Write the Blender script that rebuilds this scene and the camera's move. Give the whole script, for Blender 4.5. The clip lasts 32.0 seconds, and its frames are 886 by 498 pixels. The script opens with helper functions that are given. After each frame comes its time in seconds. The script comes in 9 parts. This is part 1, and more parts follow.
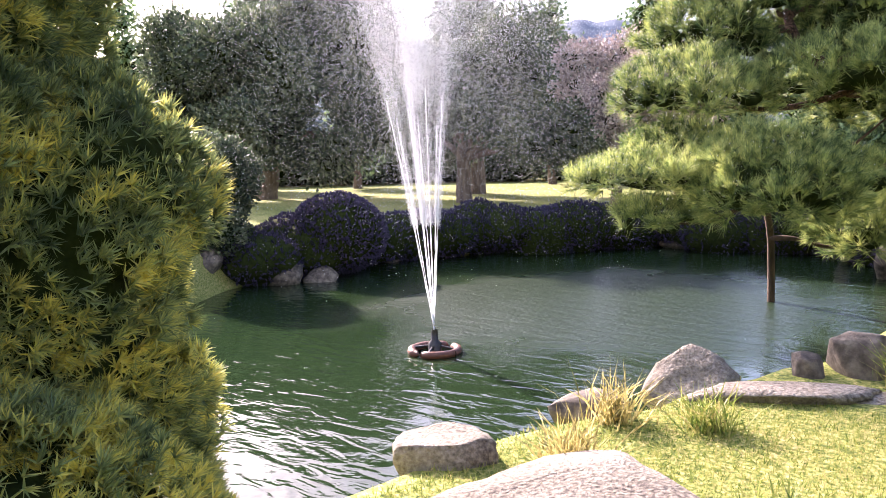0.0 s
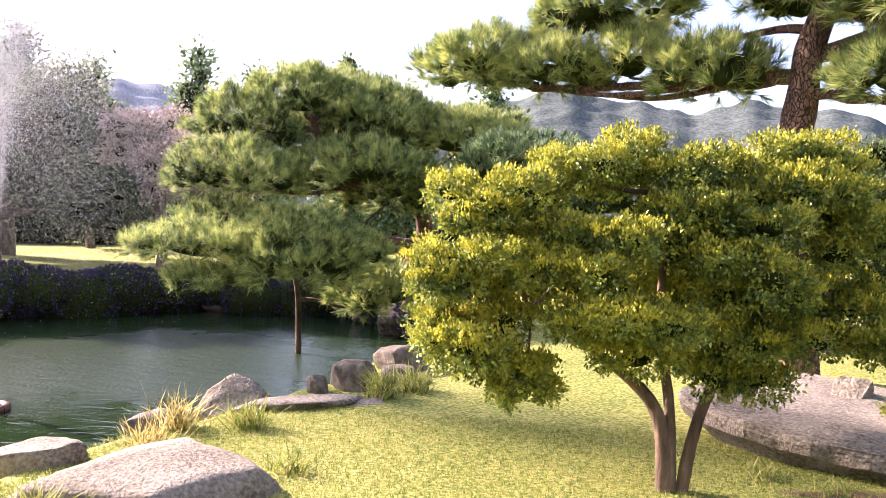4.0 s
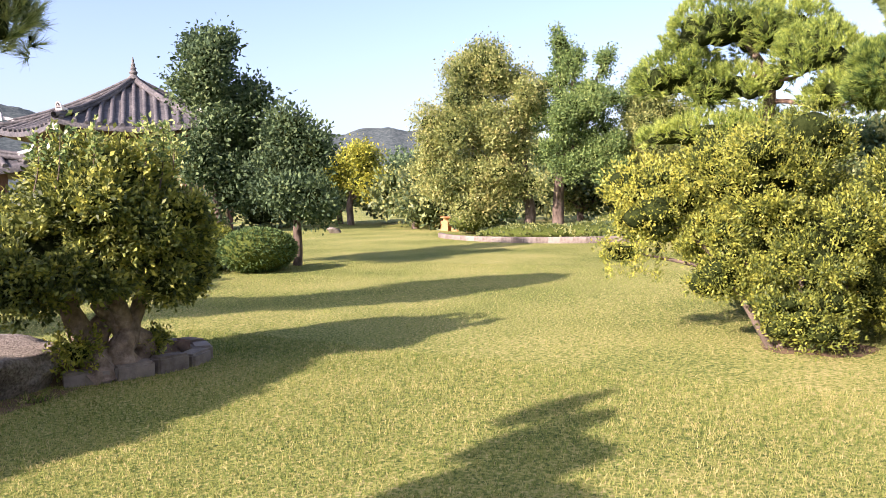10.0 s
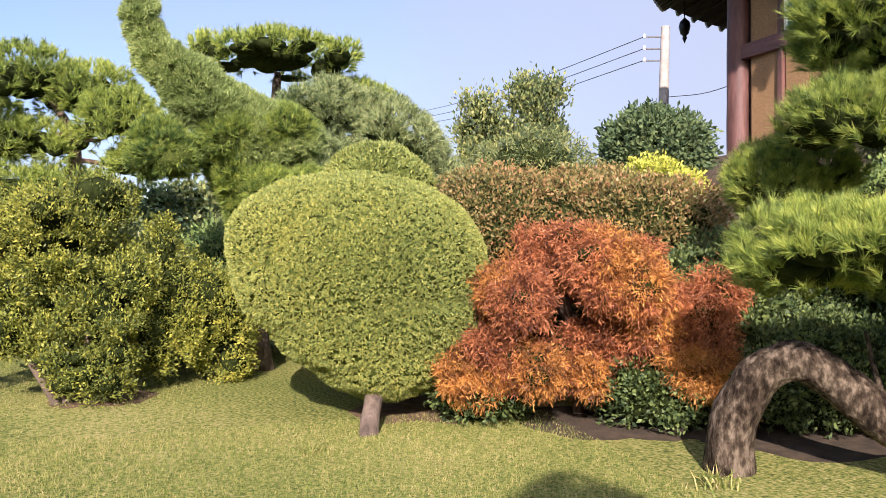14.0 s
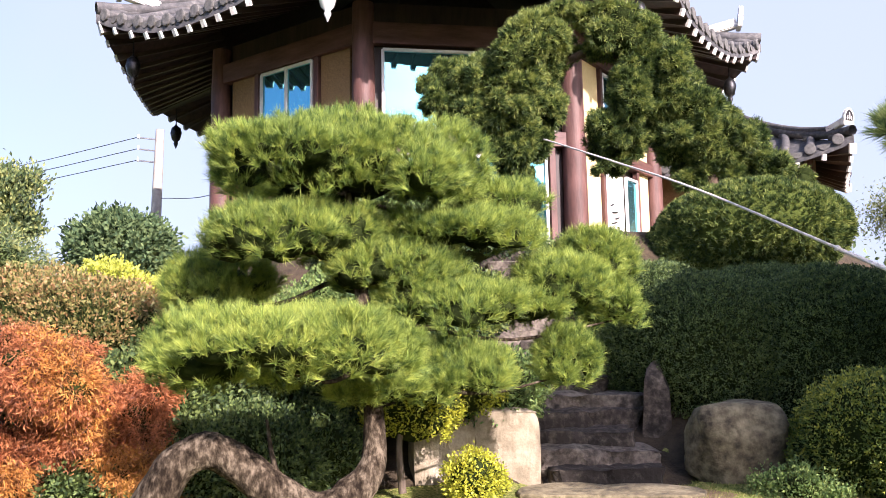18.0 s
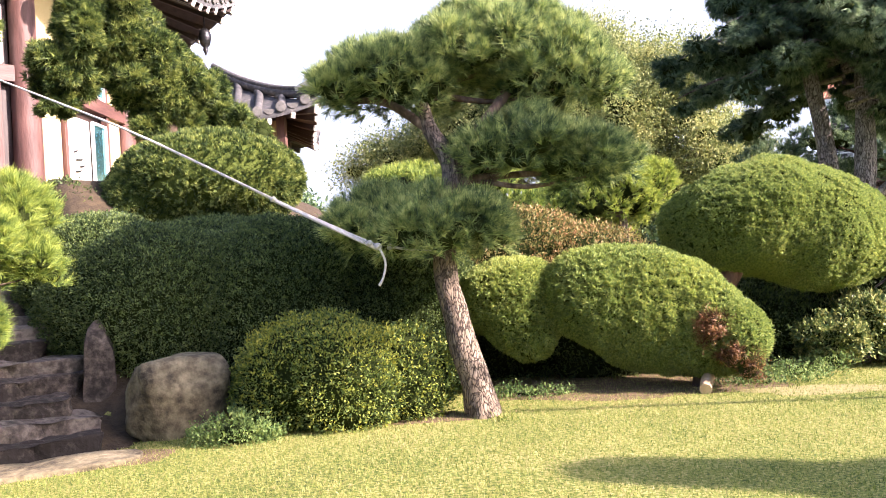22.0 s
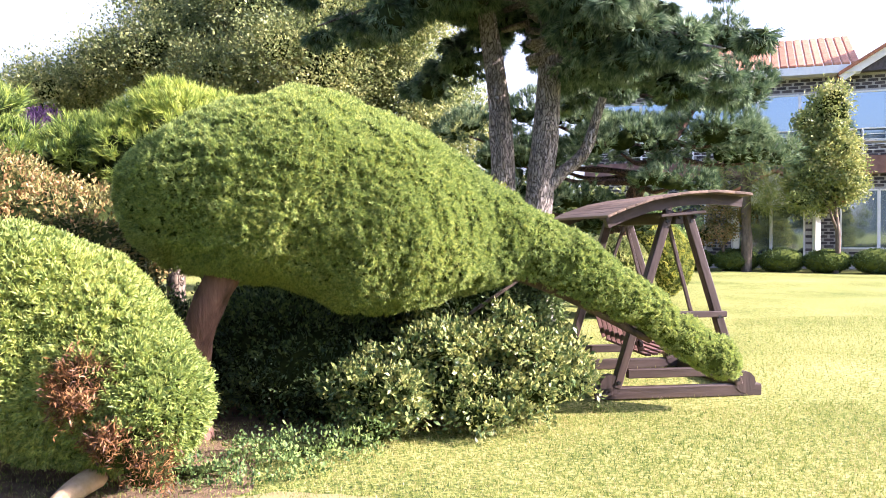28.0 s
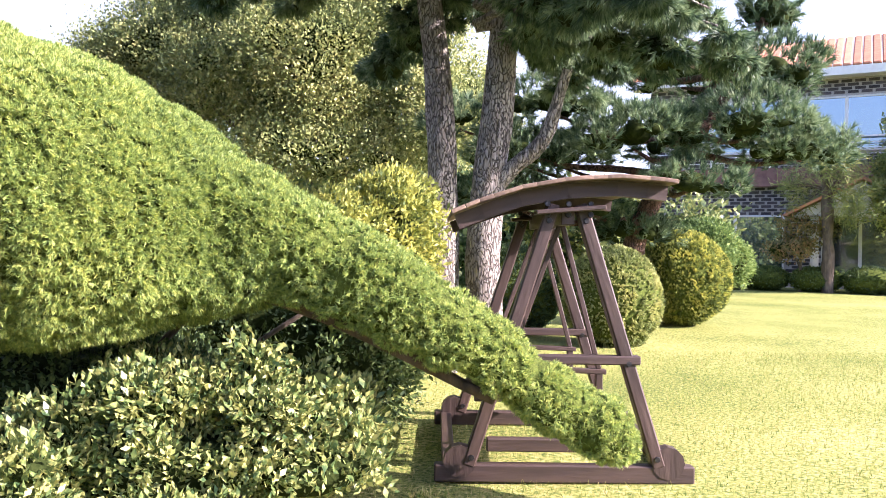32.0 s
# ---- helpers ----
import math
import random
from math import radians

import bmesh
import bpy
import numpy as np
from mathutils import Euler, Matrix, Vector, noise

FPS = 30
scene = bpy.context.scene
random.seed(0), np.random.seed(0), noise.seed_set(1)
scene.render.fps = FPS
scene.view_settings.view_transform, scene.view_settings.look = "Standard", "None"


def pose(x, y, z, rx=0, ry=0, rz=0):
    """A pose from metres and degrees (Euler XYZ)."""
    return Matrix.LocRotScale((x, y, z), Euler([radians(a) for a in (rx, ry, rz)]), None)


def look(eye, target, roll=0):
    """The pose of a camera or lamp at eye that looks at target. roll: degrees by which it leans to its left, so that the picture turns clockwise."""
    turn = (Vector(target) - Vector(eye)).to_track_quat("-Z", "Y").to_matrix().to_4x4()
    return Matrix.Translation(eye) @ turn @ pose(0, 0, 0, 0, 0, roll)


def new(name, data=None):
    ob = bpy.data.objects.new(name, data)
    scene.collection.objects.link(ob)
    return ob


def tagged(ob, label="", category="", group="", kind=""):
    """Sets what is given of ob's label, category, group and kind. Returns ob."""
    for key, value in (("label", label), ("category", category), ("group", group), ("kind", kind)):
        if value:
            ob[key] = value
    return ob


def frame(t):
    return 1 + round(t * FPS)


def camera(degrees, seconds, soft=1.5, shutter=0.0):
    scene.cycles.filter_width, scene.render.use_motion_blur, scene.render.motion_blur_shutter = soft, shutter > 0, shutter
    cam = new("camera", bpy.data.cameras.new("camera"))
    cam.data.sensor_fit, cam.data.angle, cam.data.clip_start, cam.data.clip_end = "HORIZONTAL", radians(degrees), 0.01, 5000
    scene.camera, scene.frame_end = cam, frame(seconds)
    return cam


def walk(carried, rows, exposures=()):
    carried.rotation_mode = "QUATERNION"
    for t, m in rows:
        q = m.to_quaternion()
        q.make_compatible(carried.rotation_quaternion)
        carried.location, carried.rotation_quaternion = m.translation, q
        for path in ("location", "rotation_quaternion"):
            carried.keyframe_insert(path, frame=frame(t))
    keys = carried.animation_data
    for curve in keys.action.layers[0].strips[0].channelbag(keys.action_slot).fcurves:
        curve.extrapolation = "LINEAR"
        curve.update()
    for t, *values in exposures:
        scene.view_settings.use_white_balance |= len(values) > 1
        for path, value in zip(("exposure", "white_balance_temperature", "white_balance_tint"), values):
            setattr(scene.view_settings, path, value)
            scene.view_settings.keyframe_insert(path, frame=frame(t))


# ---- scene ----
# ---- camera ----
cam = camera(57.43, 32.0, soft=0.8)
EXPOSURES = [(0, 2.4, 6350, 35), (1, 2.65, 6350, 35), (2, 2.58, 6350, 35), (3, 2.45, 6550, 36), (4, 2.35, 6700, 37), (7, 2.35, 6500, 38), (8, 1.95, 6300, 36), (9, 1.65, 6300, 35), (11, 1.28, 6350, 34), (13, 1.02, 6200, 31), (15, 1.0, 6100, 29), (17.5, 1.4, 5950, 30), (18, 1.38, 5950, 30), (19, 1.15, 6050, 30), (20, 1.46, 6250, 31), (22, 2.05, 6250, 33), (24, 2.28, 5950, 33), (26, 2.27, 5880, 33), (32, 2.22, 5880, 33)]
# seconds, place in metres, Euler angles in degrees
ROWS = [
    (0.0, 1.191, 0.780, 1.583, 83.22, 1.27, 41.02),
    (0.5, 1.386, 0.596, 1.576, 83.09, 0.98, 41.02),
    (1.0, 1.471, 0.351, 1.574, 83.44, 0.70, 40.22),
    (1.5, 1.526, 0.084, 1.580, 83.42, 0.32, 38.58),
    (2.0, 1.738, -0.228, 1.573, 83.62, -0.21, 34.78),
    (2.5, 1.813, -0.480, 1.581, 84.64, -0.48, 32.65),
    (3.0, 1.725, -0.614, 1.572, 84.94, -1.12, 24.96),
    (3.5, 1.796, -0.797, 1.630, 86.65, -1.88, 18.15),
    (4.0, 1.884, -0.905, 1.639, 88.32, -2.09, 9.39),
    (4.5, 1.934, -0.936, 1.628, 88.94, -1.71, 3.81),
    (6.5, 2.224, -0.924, 1.583, 88.96, -1.46, -18.45),
    (7.0, 2.275, -0.929, 1.576, 89.18, -1.29, -20.32),
    (7.5, 2.193, -0.945, 1.582, 89.58, -1.07, -24.69),
    (8.0, 2.086, -1.004, 1.585, 89.17, -0.44, -32.26),
    (8.5, 1.972, -1.199, 1.576, 89.09, -0.02, -34.92),
    (9.0, 1.825, -1.425, 1.577, 88.63, 0.30, -40.46),
    (9.5, 1.636, -1.566, 1.579, 87.91, 0.42, -52.06),
    (10.0, 1.520, -1.668, 1.584, 86.29, 1.30, -59.86),
    (10.5, 1.386, -1.813, 1.591, 86.06, 1.81, -62.23),
    (11.0, 1.287, -1.932, 1.590, 85.76, 1.30, -67.50),
    (11.5, 1.276, -1.916, 1.618, 86.42, 0.64, -75.83),
    (12.0, 1.265, -1.891, 1.623, 87.90, 0.44, -79.95),
    (12.5, 1.223, -1.883, 1.628, 90.68, 0.63, -82.16),
    (13.0, 1.211, -1.902, 1.621, 91.58, 0.62, -85.73),
    (13.5, 1.163, -1.939, 1.606, 91.42, 0.23, -95.41),
    (14.0, 1.104, -2.039, 1.604, 89.72, 0.21, -105.54),
    (14.5, 0.906, -2.165, 1.621, 90.27, -0.74, -108.22),
    (15.0, 0.759, -2.197, 1.630, 90.93, -0.73, -111.99),
    (15.5, 0.697, -2.212, 1.606, 90.23, -0.01, -116.89),
    (17.5, 0.361, -2.212, 1.587, 93.81, 0.30, -134.58),
    (18.0, 0.304, -2.246, 1.613, 96.37, 1.04, -139.36),
    (18.5, 0.286, -2.211, 1.638, 100.69, 1.92, -141.49),
    (19.0, 0.290, -2.198, 1.647, 102.37, 2.30, -141.80),
    (19.5, 0.259, -2.218, 1.616, 101.11, 1.50, -144.67),
    (20.0, 0.222, -2.255, 1.610, 97.47, 1.37, -148.52),
    (20.5, 0.172, -2.344, 1.604, 94.95, 1.48, -152.15),
    (21.0, 0.130, -2.423, 1.599, 92.01, 1.73, -158.65),
    (21.5, 0.047, -2.583, 1.603, 91.11, 2.56, -166.35),
    (22.0, -0.091, -2.826, 1.594, 91.50, 3.95, -173.71),
    (22.5, -0.343, -3.079, 1.572, 90.41, 3.89, -177.96),
    (23.0, -0.585, -3.383, 1.577, 90.02, 2.55, -177.86),
    (23.5, -0.760, -3.832, 1.582, 90.38, 2.22, 179.85),
    (24.0, -0.966, -4.199, 1.571, 90.26, 2.83, 177.64),
    (24.5, -1.181, -4.573, 1.588, 90.84, 3.36, 176.69),
    (25.0, -1.413, -5.020, 1.593, 90.88, 2.72, 174.29),
    (25.5, -1.736, -5.404, 1.570, 90.23, 3.00, 172.76),
    (27.5, -3.278, -7.004, 1.647, 87.05, -0.70, 174.61),
    (28.0, -3.564, -7.308, 1.645, 88.84, 0.22, 172.58),
    (28.5, -3.902, -7.568, 1.629, 90.76, 0.95, 172.36),
    (29.0, -4.231, -7.863, 1.574, 91.18, -0.04, 171.32),
    (29.5, -4.535, -8.184, 1.569, 90.56, -0.34, 171.48),
    (30.0, -4.825, -8.471, 1.572, 89.73, -0.85, 175.11),
    (30.5, -5.134, -8.799, 1.564, 88.51, -0.80, 176.77),
    (31.0, -5.495, -9.020, 1.559, 88.21, -0.04, 176.70),
    (31.5, -5.754, -9.288, 1.560, 88.90, -1.24, 179.32),
    (32.0, -6.040, -9.561, 1.584, 89.63, -0.79, 179.48),
]
walk(cam, [(t, pose(x, y, z, rx, ry, rz)) for t, x, y, z, rx, ry, rz in ROWS], EXPOSURES)


# ---- daylight ----
SUN_ELEV, SUN_TO = 28.0, Vector((-0.953, 0.302, 0.0)).normalized()
world = bpy.data.worlds.new("world")
scene.world = world
world.use_nodes = True
wn = world.node_tree
sky = wn.nodes.new("ShaderNodeTexSky")
sky.sky_type, sky.sun_disc = "NISHITA", False
sky.sun_elevation, sky.sun_rotation = radians(SUN_ELEV), math.atan2(SUN_TO.x, SUN_TO.y)
sky.air_density, sky.dust_density, sky.ozone_density = 1.0, 2.4, 2.5
bg = wn.nodes["Background"]
bg.inputs["Strength"].default_value = 0.115
# a thin veil of cloud over the southern half of the sky
sky_dir, wisps, spread_, veil = (wn.nodes.new(k) for k in ("ShaderNodeTexCoord", "ShaderNodeTexNoise", "ShaderNodeMapRange", "ShaderNodeMix"))
south = wn.nodes.new("ShaderNodeVectorMath")
south.operation, south.inputs[1].default_value = "DOT_PRODUCT", (0.25, -0.97, 0.0)
wisps.inputs["Scale"].default_value, wisps.inputs["Detail"].default_value = 2.2, 6.0
wn.links.new(sky_dir.outputs["Generated"], wisps.inputs["Vector"])
wn.links.new(sky_dir.outputs["Generated"], south.inputs[0])
patchy = wn.nodes.new("ShaderNodeMath")
patchy.operation = "ADD"
wn.links.new(south.outputs["Value"], patchy.inputs[0])
wn.links.new(wisps.outputs[0], patchy.inputs[1])
for key, value in (("From Min", 0.55), ("From Max", 1.35), ("To Min", 0.0), ("To Max", 0.85)):
    spread_.inputs[key].default_value = value
spread_.interpolation_type = "SMOOTHSTEP"
wn.links.new(patchy.outputs[0], spread_.inputs["Value"])
veil.data_type = "RGBA"
veil.inputs[7].default_value = (2.65, 3.05, 3.35, 1.0)
wn.links.new(spread_.outputs["Result"], veil.inputs[0])
wn.links.new(sky.outputs[0], veil.inputs[6])
wn.links.new(veil.outputs[2], bg.inputs["Color"])
sun_data = bpy.data.lights.new("sun", "SUN")
sun_data.energy, sun_data.angle, sun_data.color = 4.7, radians(0.6), (1.0, 0.89, 0.73)
sun = new("sun", sun_data)
sun_dir = SUN_TO * math.cos(radians(SUN_ELEV)) + Vector((0, 0, math.sin(radians(SUN_ELEV))))
sun.matrix_world = look(sun_dir * 60, (0, 0, 0))


# ---- materials ----
def mat(name, stops, scale=6.0, detail=4.0, rough=0.8, bump=0.3, bump_scale=40.0, metal=0.0, rand="", rand_amount=0.35, stretch=(1, 1, 1), translucent=0.0, big=0.0, sheen=0.0, spec=0.5, contrast=1.0):
    """A procedural surface: a ramp of colours over noise at two scales, with bump; rand: 'island' or 'object' varies the colour piece by piece."""
    m = bpy.data.materials.new(name)
    m.use_nodes = True
    nt = m.node_tree
    n, l = nt.nodes, nt.links
    p = n["Principled BSDF"]
    co = n.new("ShaderNodeTexCoord")
    mp = n.new("ShaderNodeMapping")
    mp.inputs["Scale"].default_value = stretch
    l.new(co.outputs["Object"], mp.inputs["Vector"])
    no = n.new("ShaderNodeTexNoise")
    no.inputs["Scale"].default_value, no.inputs["Detail"].default_value, no.inputs["Roughness"].default_value = scale, detail, 0.62
    l.new(mp.outputs[0], no.inputs["Vector"])
    fac = no.outputs["Fac"]
    if contrast != 1.0:
        wide = n.new("ShaderNodeMath")
        wide.operation = "MULTIPLY_ADD"
        wide.inputs[1].default_value, wide.inputs[2].default_value = contrast, 0.5 - 0.5 * contrast
        l.new(fac, wide.inputs[0])
        fac = wide.outputs[0]
    if big:
        nb = n.new("ShaderNodeTexNoise")
        nb.inputs["Scale"].default_value, nb.inputs["Detail"].default_value = big, 3.0
        l.new(mp.outputs[0], nb.inputs["Vector"])
        mx = n.new("ShaderNodeMath")
        mx.operation = "MULTIPLY_ADD"
        mx.inputs[1].default_value, mx.inputs[2].default_value = 0.8, -0.4
        l.new(nb.outputs["Fac"], mx.inputs[0])
        ad = n.new("ShaderNodeMath")
        l.new(fac, ad.inputs[0]), l.new(mx.outputs[0], ad.inputs[1])
        fac = ad.outputs[0]
    if rand:
        src = n.new("ShaderNodeNewGeometry" if rand == "island" else "ShaderNodeObjectInfo").outputs["Random Per Island" if rand == "island" else "Random"]
        mr = n.new("ShaderNodeMath")
        mr.operation = "MULTIPLY_ADD"
        mr.inputs[1].default_value, mr.inputs[2].default_value = rand_amount * 2, -rand_amount
        l.new(src, mr.inputs[0])
        ad = n.new("ShaderNodeMath")
        l.new(fac, ad.inputs[0]), l.new(mr.outputs[0], ad.inputs[1])
        fac = ad.outputs[0]
    ra = n.new("ShaderNodeValToRGB")
    el = ra.color_ramp.elements
    while len(el) < len(stops):
        el.new(0.5)
    for e, (at, col) in zip(el, stops):
        e.position, e.color = at, (*col, 1)
    l.new(fac, ra.inputs[0])
    l.new(ra.outputs[0], p.inputs["Base Color"])
    p.inputs["Roughness"].default_value, p.inputs["Metallic"].default_value = rough, metal
    p.inputs["Specular IOR Level"].default_value = spec
    if bump:
        nb2 = n.new("ShaderNodeTexNoise")
        nb2.inputs["Scale"].default_value, nb2.inputs["Detail"].default_value = bump_scale, 6.0
        l.new(mp.outputs[0], nb2.inputs["Vector"])
        bu = n.new("ShaderNodeBump")
        bu.inputs["Strength"].default_value, bu.inputs["Distance"].default_value = bump, 0.02
        l.new(nb2.outputs["Fac"], bu.inputs["Height"])
        l.new(bu.outputs[0], p.inputs["Normal"])
    if translucent:
        tr = n.new("ShaderNodeBsdfTranslucent")
        l.new(ra.outputs[0], tr.inputs["Color"])
        ms = n.new("ShaderNodeMixShader")
        ms.inputs[0].default_value = translucent
        l.new(p.outputs[0], ms.inputs[1]), l.new(tr.outputs[0], ms.inputs[2])
        l.new(ms.outputs[0], n["Material Output"].inputs[0])
    return m


def leaf(name, dark, mid, light, tr=0.35, rough=0.5, big=0.5, gain=2.1, rand=0.2, grain=17.0, contrast=2.3):
    dark, mid, light = ([min(0.8, c * gain * k) for c, k in zip(q, (1.05, 1.0, 2.1))] for q in (dark, mid, light))
    return mat(name, [(0.15, dark), (0.5, mid), (0.85, light)], scale=grain, detail=2.0, rough=rough, bump=0, rand="island", rand_amount=rand, translucent=tr * 0.8, big=big, spec=0.3, contrast=contrast)


M_NEEDLE = leaf("pine_needles", (0.024, 0.052, 0.007), (0.122, 0.174, 0.016), (0.245, 0.285, 0.028), tr=0.45, rand=0.2, grain=12.0, contrast=1.5)
M_NEEDLE_MID = leaf("old_pine_needles", (0.022, 0.044, 0.009), (0.100, 0.150, 0.024), (0.25, 0.29, 0.050), tr=0.45, grain=9.0)
M_NEEDLE_OPEN = leaf("open_pine_needles", (0.022, 0.044, 0.008), (0.105, 0.148, 0.022), (0.235, 0.27, 0.044), tr=0.45, grain=6.0)
M_NEEDLE_FAR = leaf("pine_needles_dark", (0.02, 0.042, 0.010), (0.055, 0.095, 0.020), (0.12, 0.17, 0.035), grain=6.0)
M_CLIP = leaf("clipped_juniper", (0.048, 0.082, 0.012), (0.132, 0.182, 0.023), (0.25, 0.275, 0.036), tr=0.45, rand=0.14, grain=38.0, contrast=1.6)
M_GLOBE = leaf("clipped_box", (0.050, 0.082, 0.013), (0.148, 0.184, 0.023), (0.265, 0.268, 0.034), rand=0.14, grain=38.0, contrast=1.6)
M_YEW = leaf("yew_leaves", (0.010, 0.022, 0.003), (0.046, 0.074, 0.009), (0.15, 0.18, 0.022), grain=8.0)
# darker copy of the hedge leaves; the slope's shade is in the colour
M_SLOPE = leaf("shade_toned_hedge_leaves", (0.013, 0.026, 0.005), (0.044, 0.072, 0.011), (0.095, 0.130, 0.018), rough=0.55)
M_PERSIM = leaf("persimmon_leaves", (0.03, 0.05, 0.008), (0.125, 0.155, 0.022), (0.225, 0.225, 0.038), tr=0.4, grain=3.0, contrast=1.3)
# near-black leaf colour stands in for the far bank's shade
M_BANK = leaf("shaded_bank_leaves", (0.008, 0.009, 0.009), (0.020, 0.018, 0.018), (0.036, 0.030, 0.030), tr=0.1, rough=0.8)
M_TURN = leaf("pale_turning_leaves", (0.036, 0.055, 0.010), (0.122, 0.152, 0.025), (0.25, 0.26, 0.048), tr=0.45, grain=2.0, contrast=1.3)
M_HEDGE = leaf("hedge_leaves", (0.02, 0.045, 0.008), (0.065, 0.11, 0.015), (0.14, 0.19, 0.026), rough=0.65, contrast=1.4)
M_GOLD = leaf("golden_leaves", (0.055, 0.076, 0.006), (0.150, 0.168, 0.010), (0.25, 0.248, 0.014), tr=0.4, grain=8.0)
M_GOLDGREEN = leaf("golden_green_leaves", (0.032, 0.055, 0.007), (0.102, 0.140, 0.013), (0.21, 0.235, 0.019), tr=0.35, grain=8.0)
M_AZALEA = leaf("azalea_leaves", (0.030, 0.048, 0.006), (0.128, 0.152, 0.012), (0.255, 0.255, 0.020), tr=0.35, grain=9.0, contrast=1.3)
M_BROAD = leaf("glossy_leaves", (0.03, 0.06, 0.012), (0.10, 0.15, 0.022), (0.24, 0.26, 0.04), rough=0.3)
M_CAMELLIA = leaf("camellia_leaves", (0.024, 0.038, 0.005), (0.092, 0.116, 0.012), (0.195, 0.205, 0.018), rough=0.55, grain=9.0)
M_HORN = leaf("blue_green_juniper", (0.05, 0.088, 0.014), (0.155, 0.21, 0.034), (0.30, 0.335, 0.06), grain=38.0, contrast=1.15)
M_EUON = leaf("pale_edged_leaves", (0.022, 0.045, 0.008), (0.068, 0.098, 0.014), (0.21, 0.22, 0.036), rough=0.4)
M_DARKLEAF = leaf("dark_leaves", (0.012, 0.026, 0.007), (0.036, 0.065, 0.013), (0.085, 0.12, 0.022), rough=0.8, contrast=1.3)
M_RED = leaf("red_maple_leaves", (0.05, 0.018, 0.005), (0.18, 0.072, 0.014), (0.31, 0.135, 0.026), tr=0.4, grain=8.0, contrast=1.6)
M_OCHRE = leaf("turning_leaves", (0.08, 0.075, 0.012), (0.23, 0.20, 0.035), (0.42, 0.33, 0.07), tr=0.4)
M_CEDAR = leaf("cedar_needles", (0.014, 0.031, 0.008), (0.046, 0.080, 0.018), (0.12, 0.165, 0.042), grain=6.0)
M_FARLEAF = leaf("far_leaves", (0.03, 0.052, 0.012), (0.08, 0.11, 0.018), (0.17, 0.185, 0.03), grain=6.0)
M_WEEP = leaf("weeping_conifer_needles", (0.010, 0.022, 0.006), (0.036, 0.062, 0.012), (0.115, 0.145, 0.024), grain=8.0)
M_OCHREDARK = leaf("olive_conifer_needles", (0.018, 0.032, 0.006), (0.062, 0.088, 0.012), (0.16, 0.18, 0.026), grain=8.0)
# leaves darkened in colour because they stand against the light
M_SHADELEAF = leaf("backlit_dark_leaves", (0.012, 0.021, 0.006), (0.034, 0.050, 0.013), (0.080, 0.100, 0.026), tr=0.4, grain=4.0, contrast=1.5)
M_LIME = leaf("lime_leaves", (0.10, 0.13, 0.01), (0.28, 0.31, 0.02), (0.45, 0.46, 0.04), tr=0.4)
M_JUNIPER = leaf("juniper_scales", (0.034, 0.056, 0.012), (0.125, 0.160, 0.028), (0.36, 0.33, 0.034), tr=0.5, grain=6.0, contrast=1.8)
M_RUSTPALE = leaf("rusty_pale_leaves", (0.08, 0.065, 0.03), (0.18, 0.15, 0.065), (0.27, 0.24, 0.10))
M_RUSTGREEN = leaf("rusty_green_leaves", (0.04, 0.044, 0.008), (0.11, 0.112, 0.016), (0.21, 0.125, 0.028))
M_REDORANGE = leaf("orange_maple_leaves", (0.06, 0.028, 0.006), (0.22, 0.105, 0.013), (0.36, 0.195, 0.022), tr=0.4, grain=8.0, contrast=1.6)
M_BOXMIX = leaf("two_tone_box_leaves", (0.018, 0.036, 0.006), (0.070, 0.106, 0.011), (0.205, 0.215, 0.015), rough=0.62, rand=0.15, grain=16.0, contrast=1.7)
M_BOXGOLD = leaf("bright_box_leaves", (0.06, 0.075, 0.005), (0.20, 0.225, 0.010), (0.36, 0.35, 0.016), grain=16.0, contrast=1.6)
M_OCHREGREEN = leaf("yellow_green_leaves", (0.04, 0.06, 0.008), (0.13, 0.155, 0.016), (0.26, 0.265, 0.03), tr=0.4, grain=6.0)
M_PURPLE = leaf("purple_leaves", (0.06, 0.03, 0.03), (0.14, 0.07, 0.06), (0.20, 0.13, 0.09))
M_PALE_NEEDLE = leaf("pale_pine_needles", (0.030, 0.055, 0.012), (0.095, 0.135, 0.025), (0.19, 0.225, 0.046))
M_DEAD = leaf("dead_twigs", (0.022, 0.010, 0.002), (0.065, 0.030, 0.005), (0.14, 0.080, 0.014), tr=0.1)
M_BARK_RED = mat("red_juniper_bark", [(0.3, (0.06, 0.03, 0.02)), (0.6, (0.19, 0.10, 0.07)), (0.8, (0.33, 0.21, 0.16))], scale=9, detail=6, rough=0.95, bump=0.9, bump_scale=30, stretch=(1, 1, 0.2))
# dark filler balls in the foliage; shade between leaves is put into their colour
M_CORE = mat("foliage_shade_core", [(0.3, (0.010, 0.016, 0.004)), (0.7, (0.032, 0.044, 0.012))], scale=14, rough=1.0, bump=0.6, spec=0.05)
M_INNER = mat("dim_foliage_core", [(0.3, (0.035, 0.050, 0.012)), (0.7, (0.105, 0.135, 0.028))], scale=22, detail=6, rough=1.0, spec=0.05, bump=1.0, bump_scale=60)
M_BARK = mat("pine_bark", [(0.3, (0.045, 0.028, 0.02)), (0.55, (0.17, 0.115, 0.08)), (0.8, (0.34, 0.26, 0.19))], scale=9, detail=6, rough=0.95, bump=1.0, bump_scale=26, stretch=(1, 1, 0.35))
M_BARK_CAM = mat("gnarled_camellia_bark", [(0.3, (0.10, 0.07, 0.05)), (0.6, (0.30, 0.23, 0.17)), (0.8, (0.50, 0.44, 0.36))], scale=11, detail=8, rough=0.9, bump=1.0, bump_scale=26)
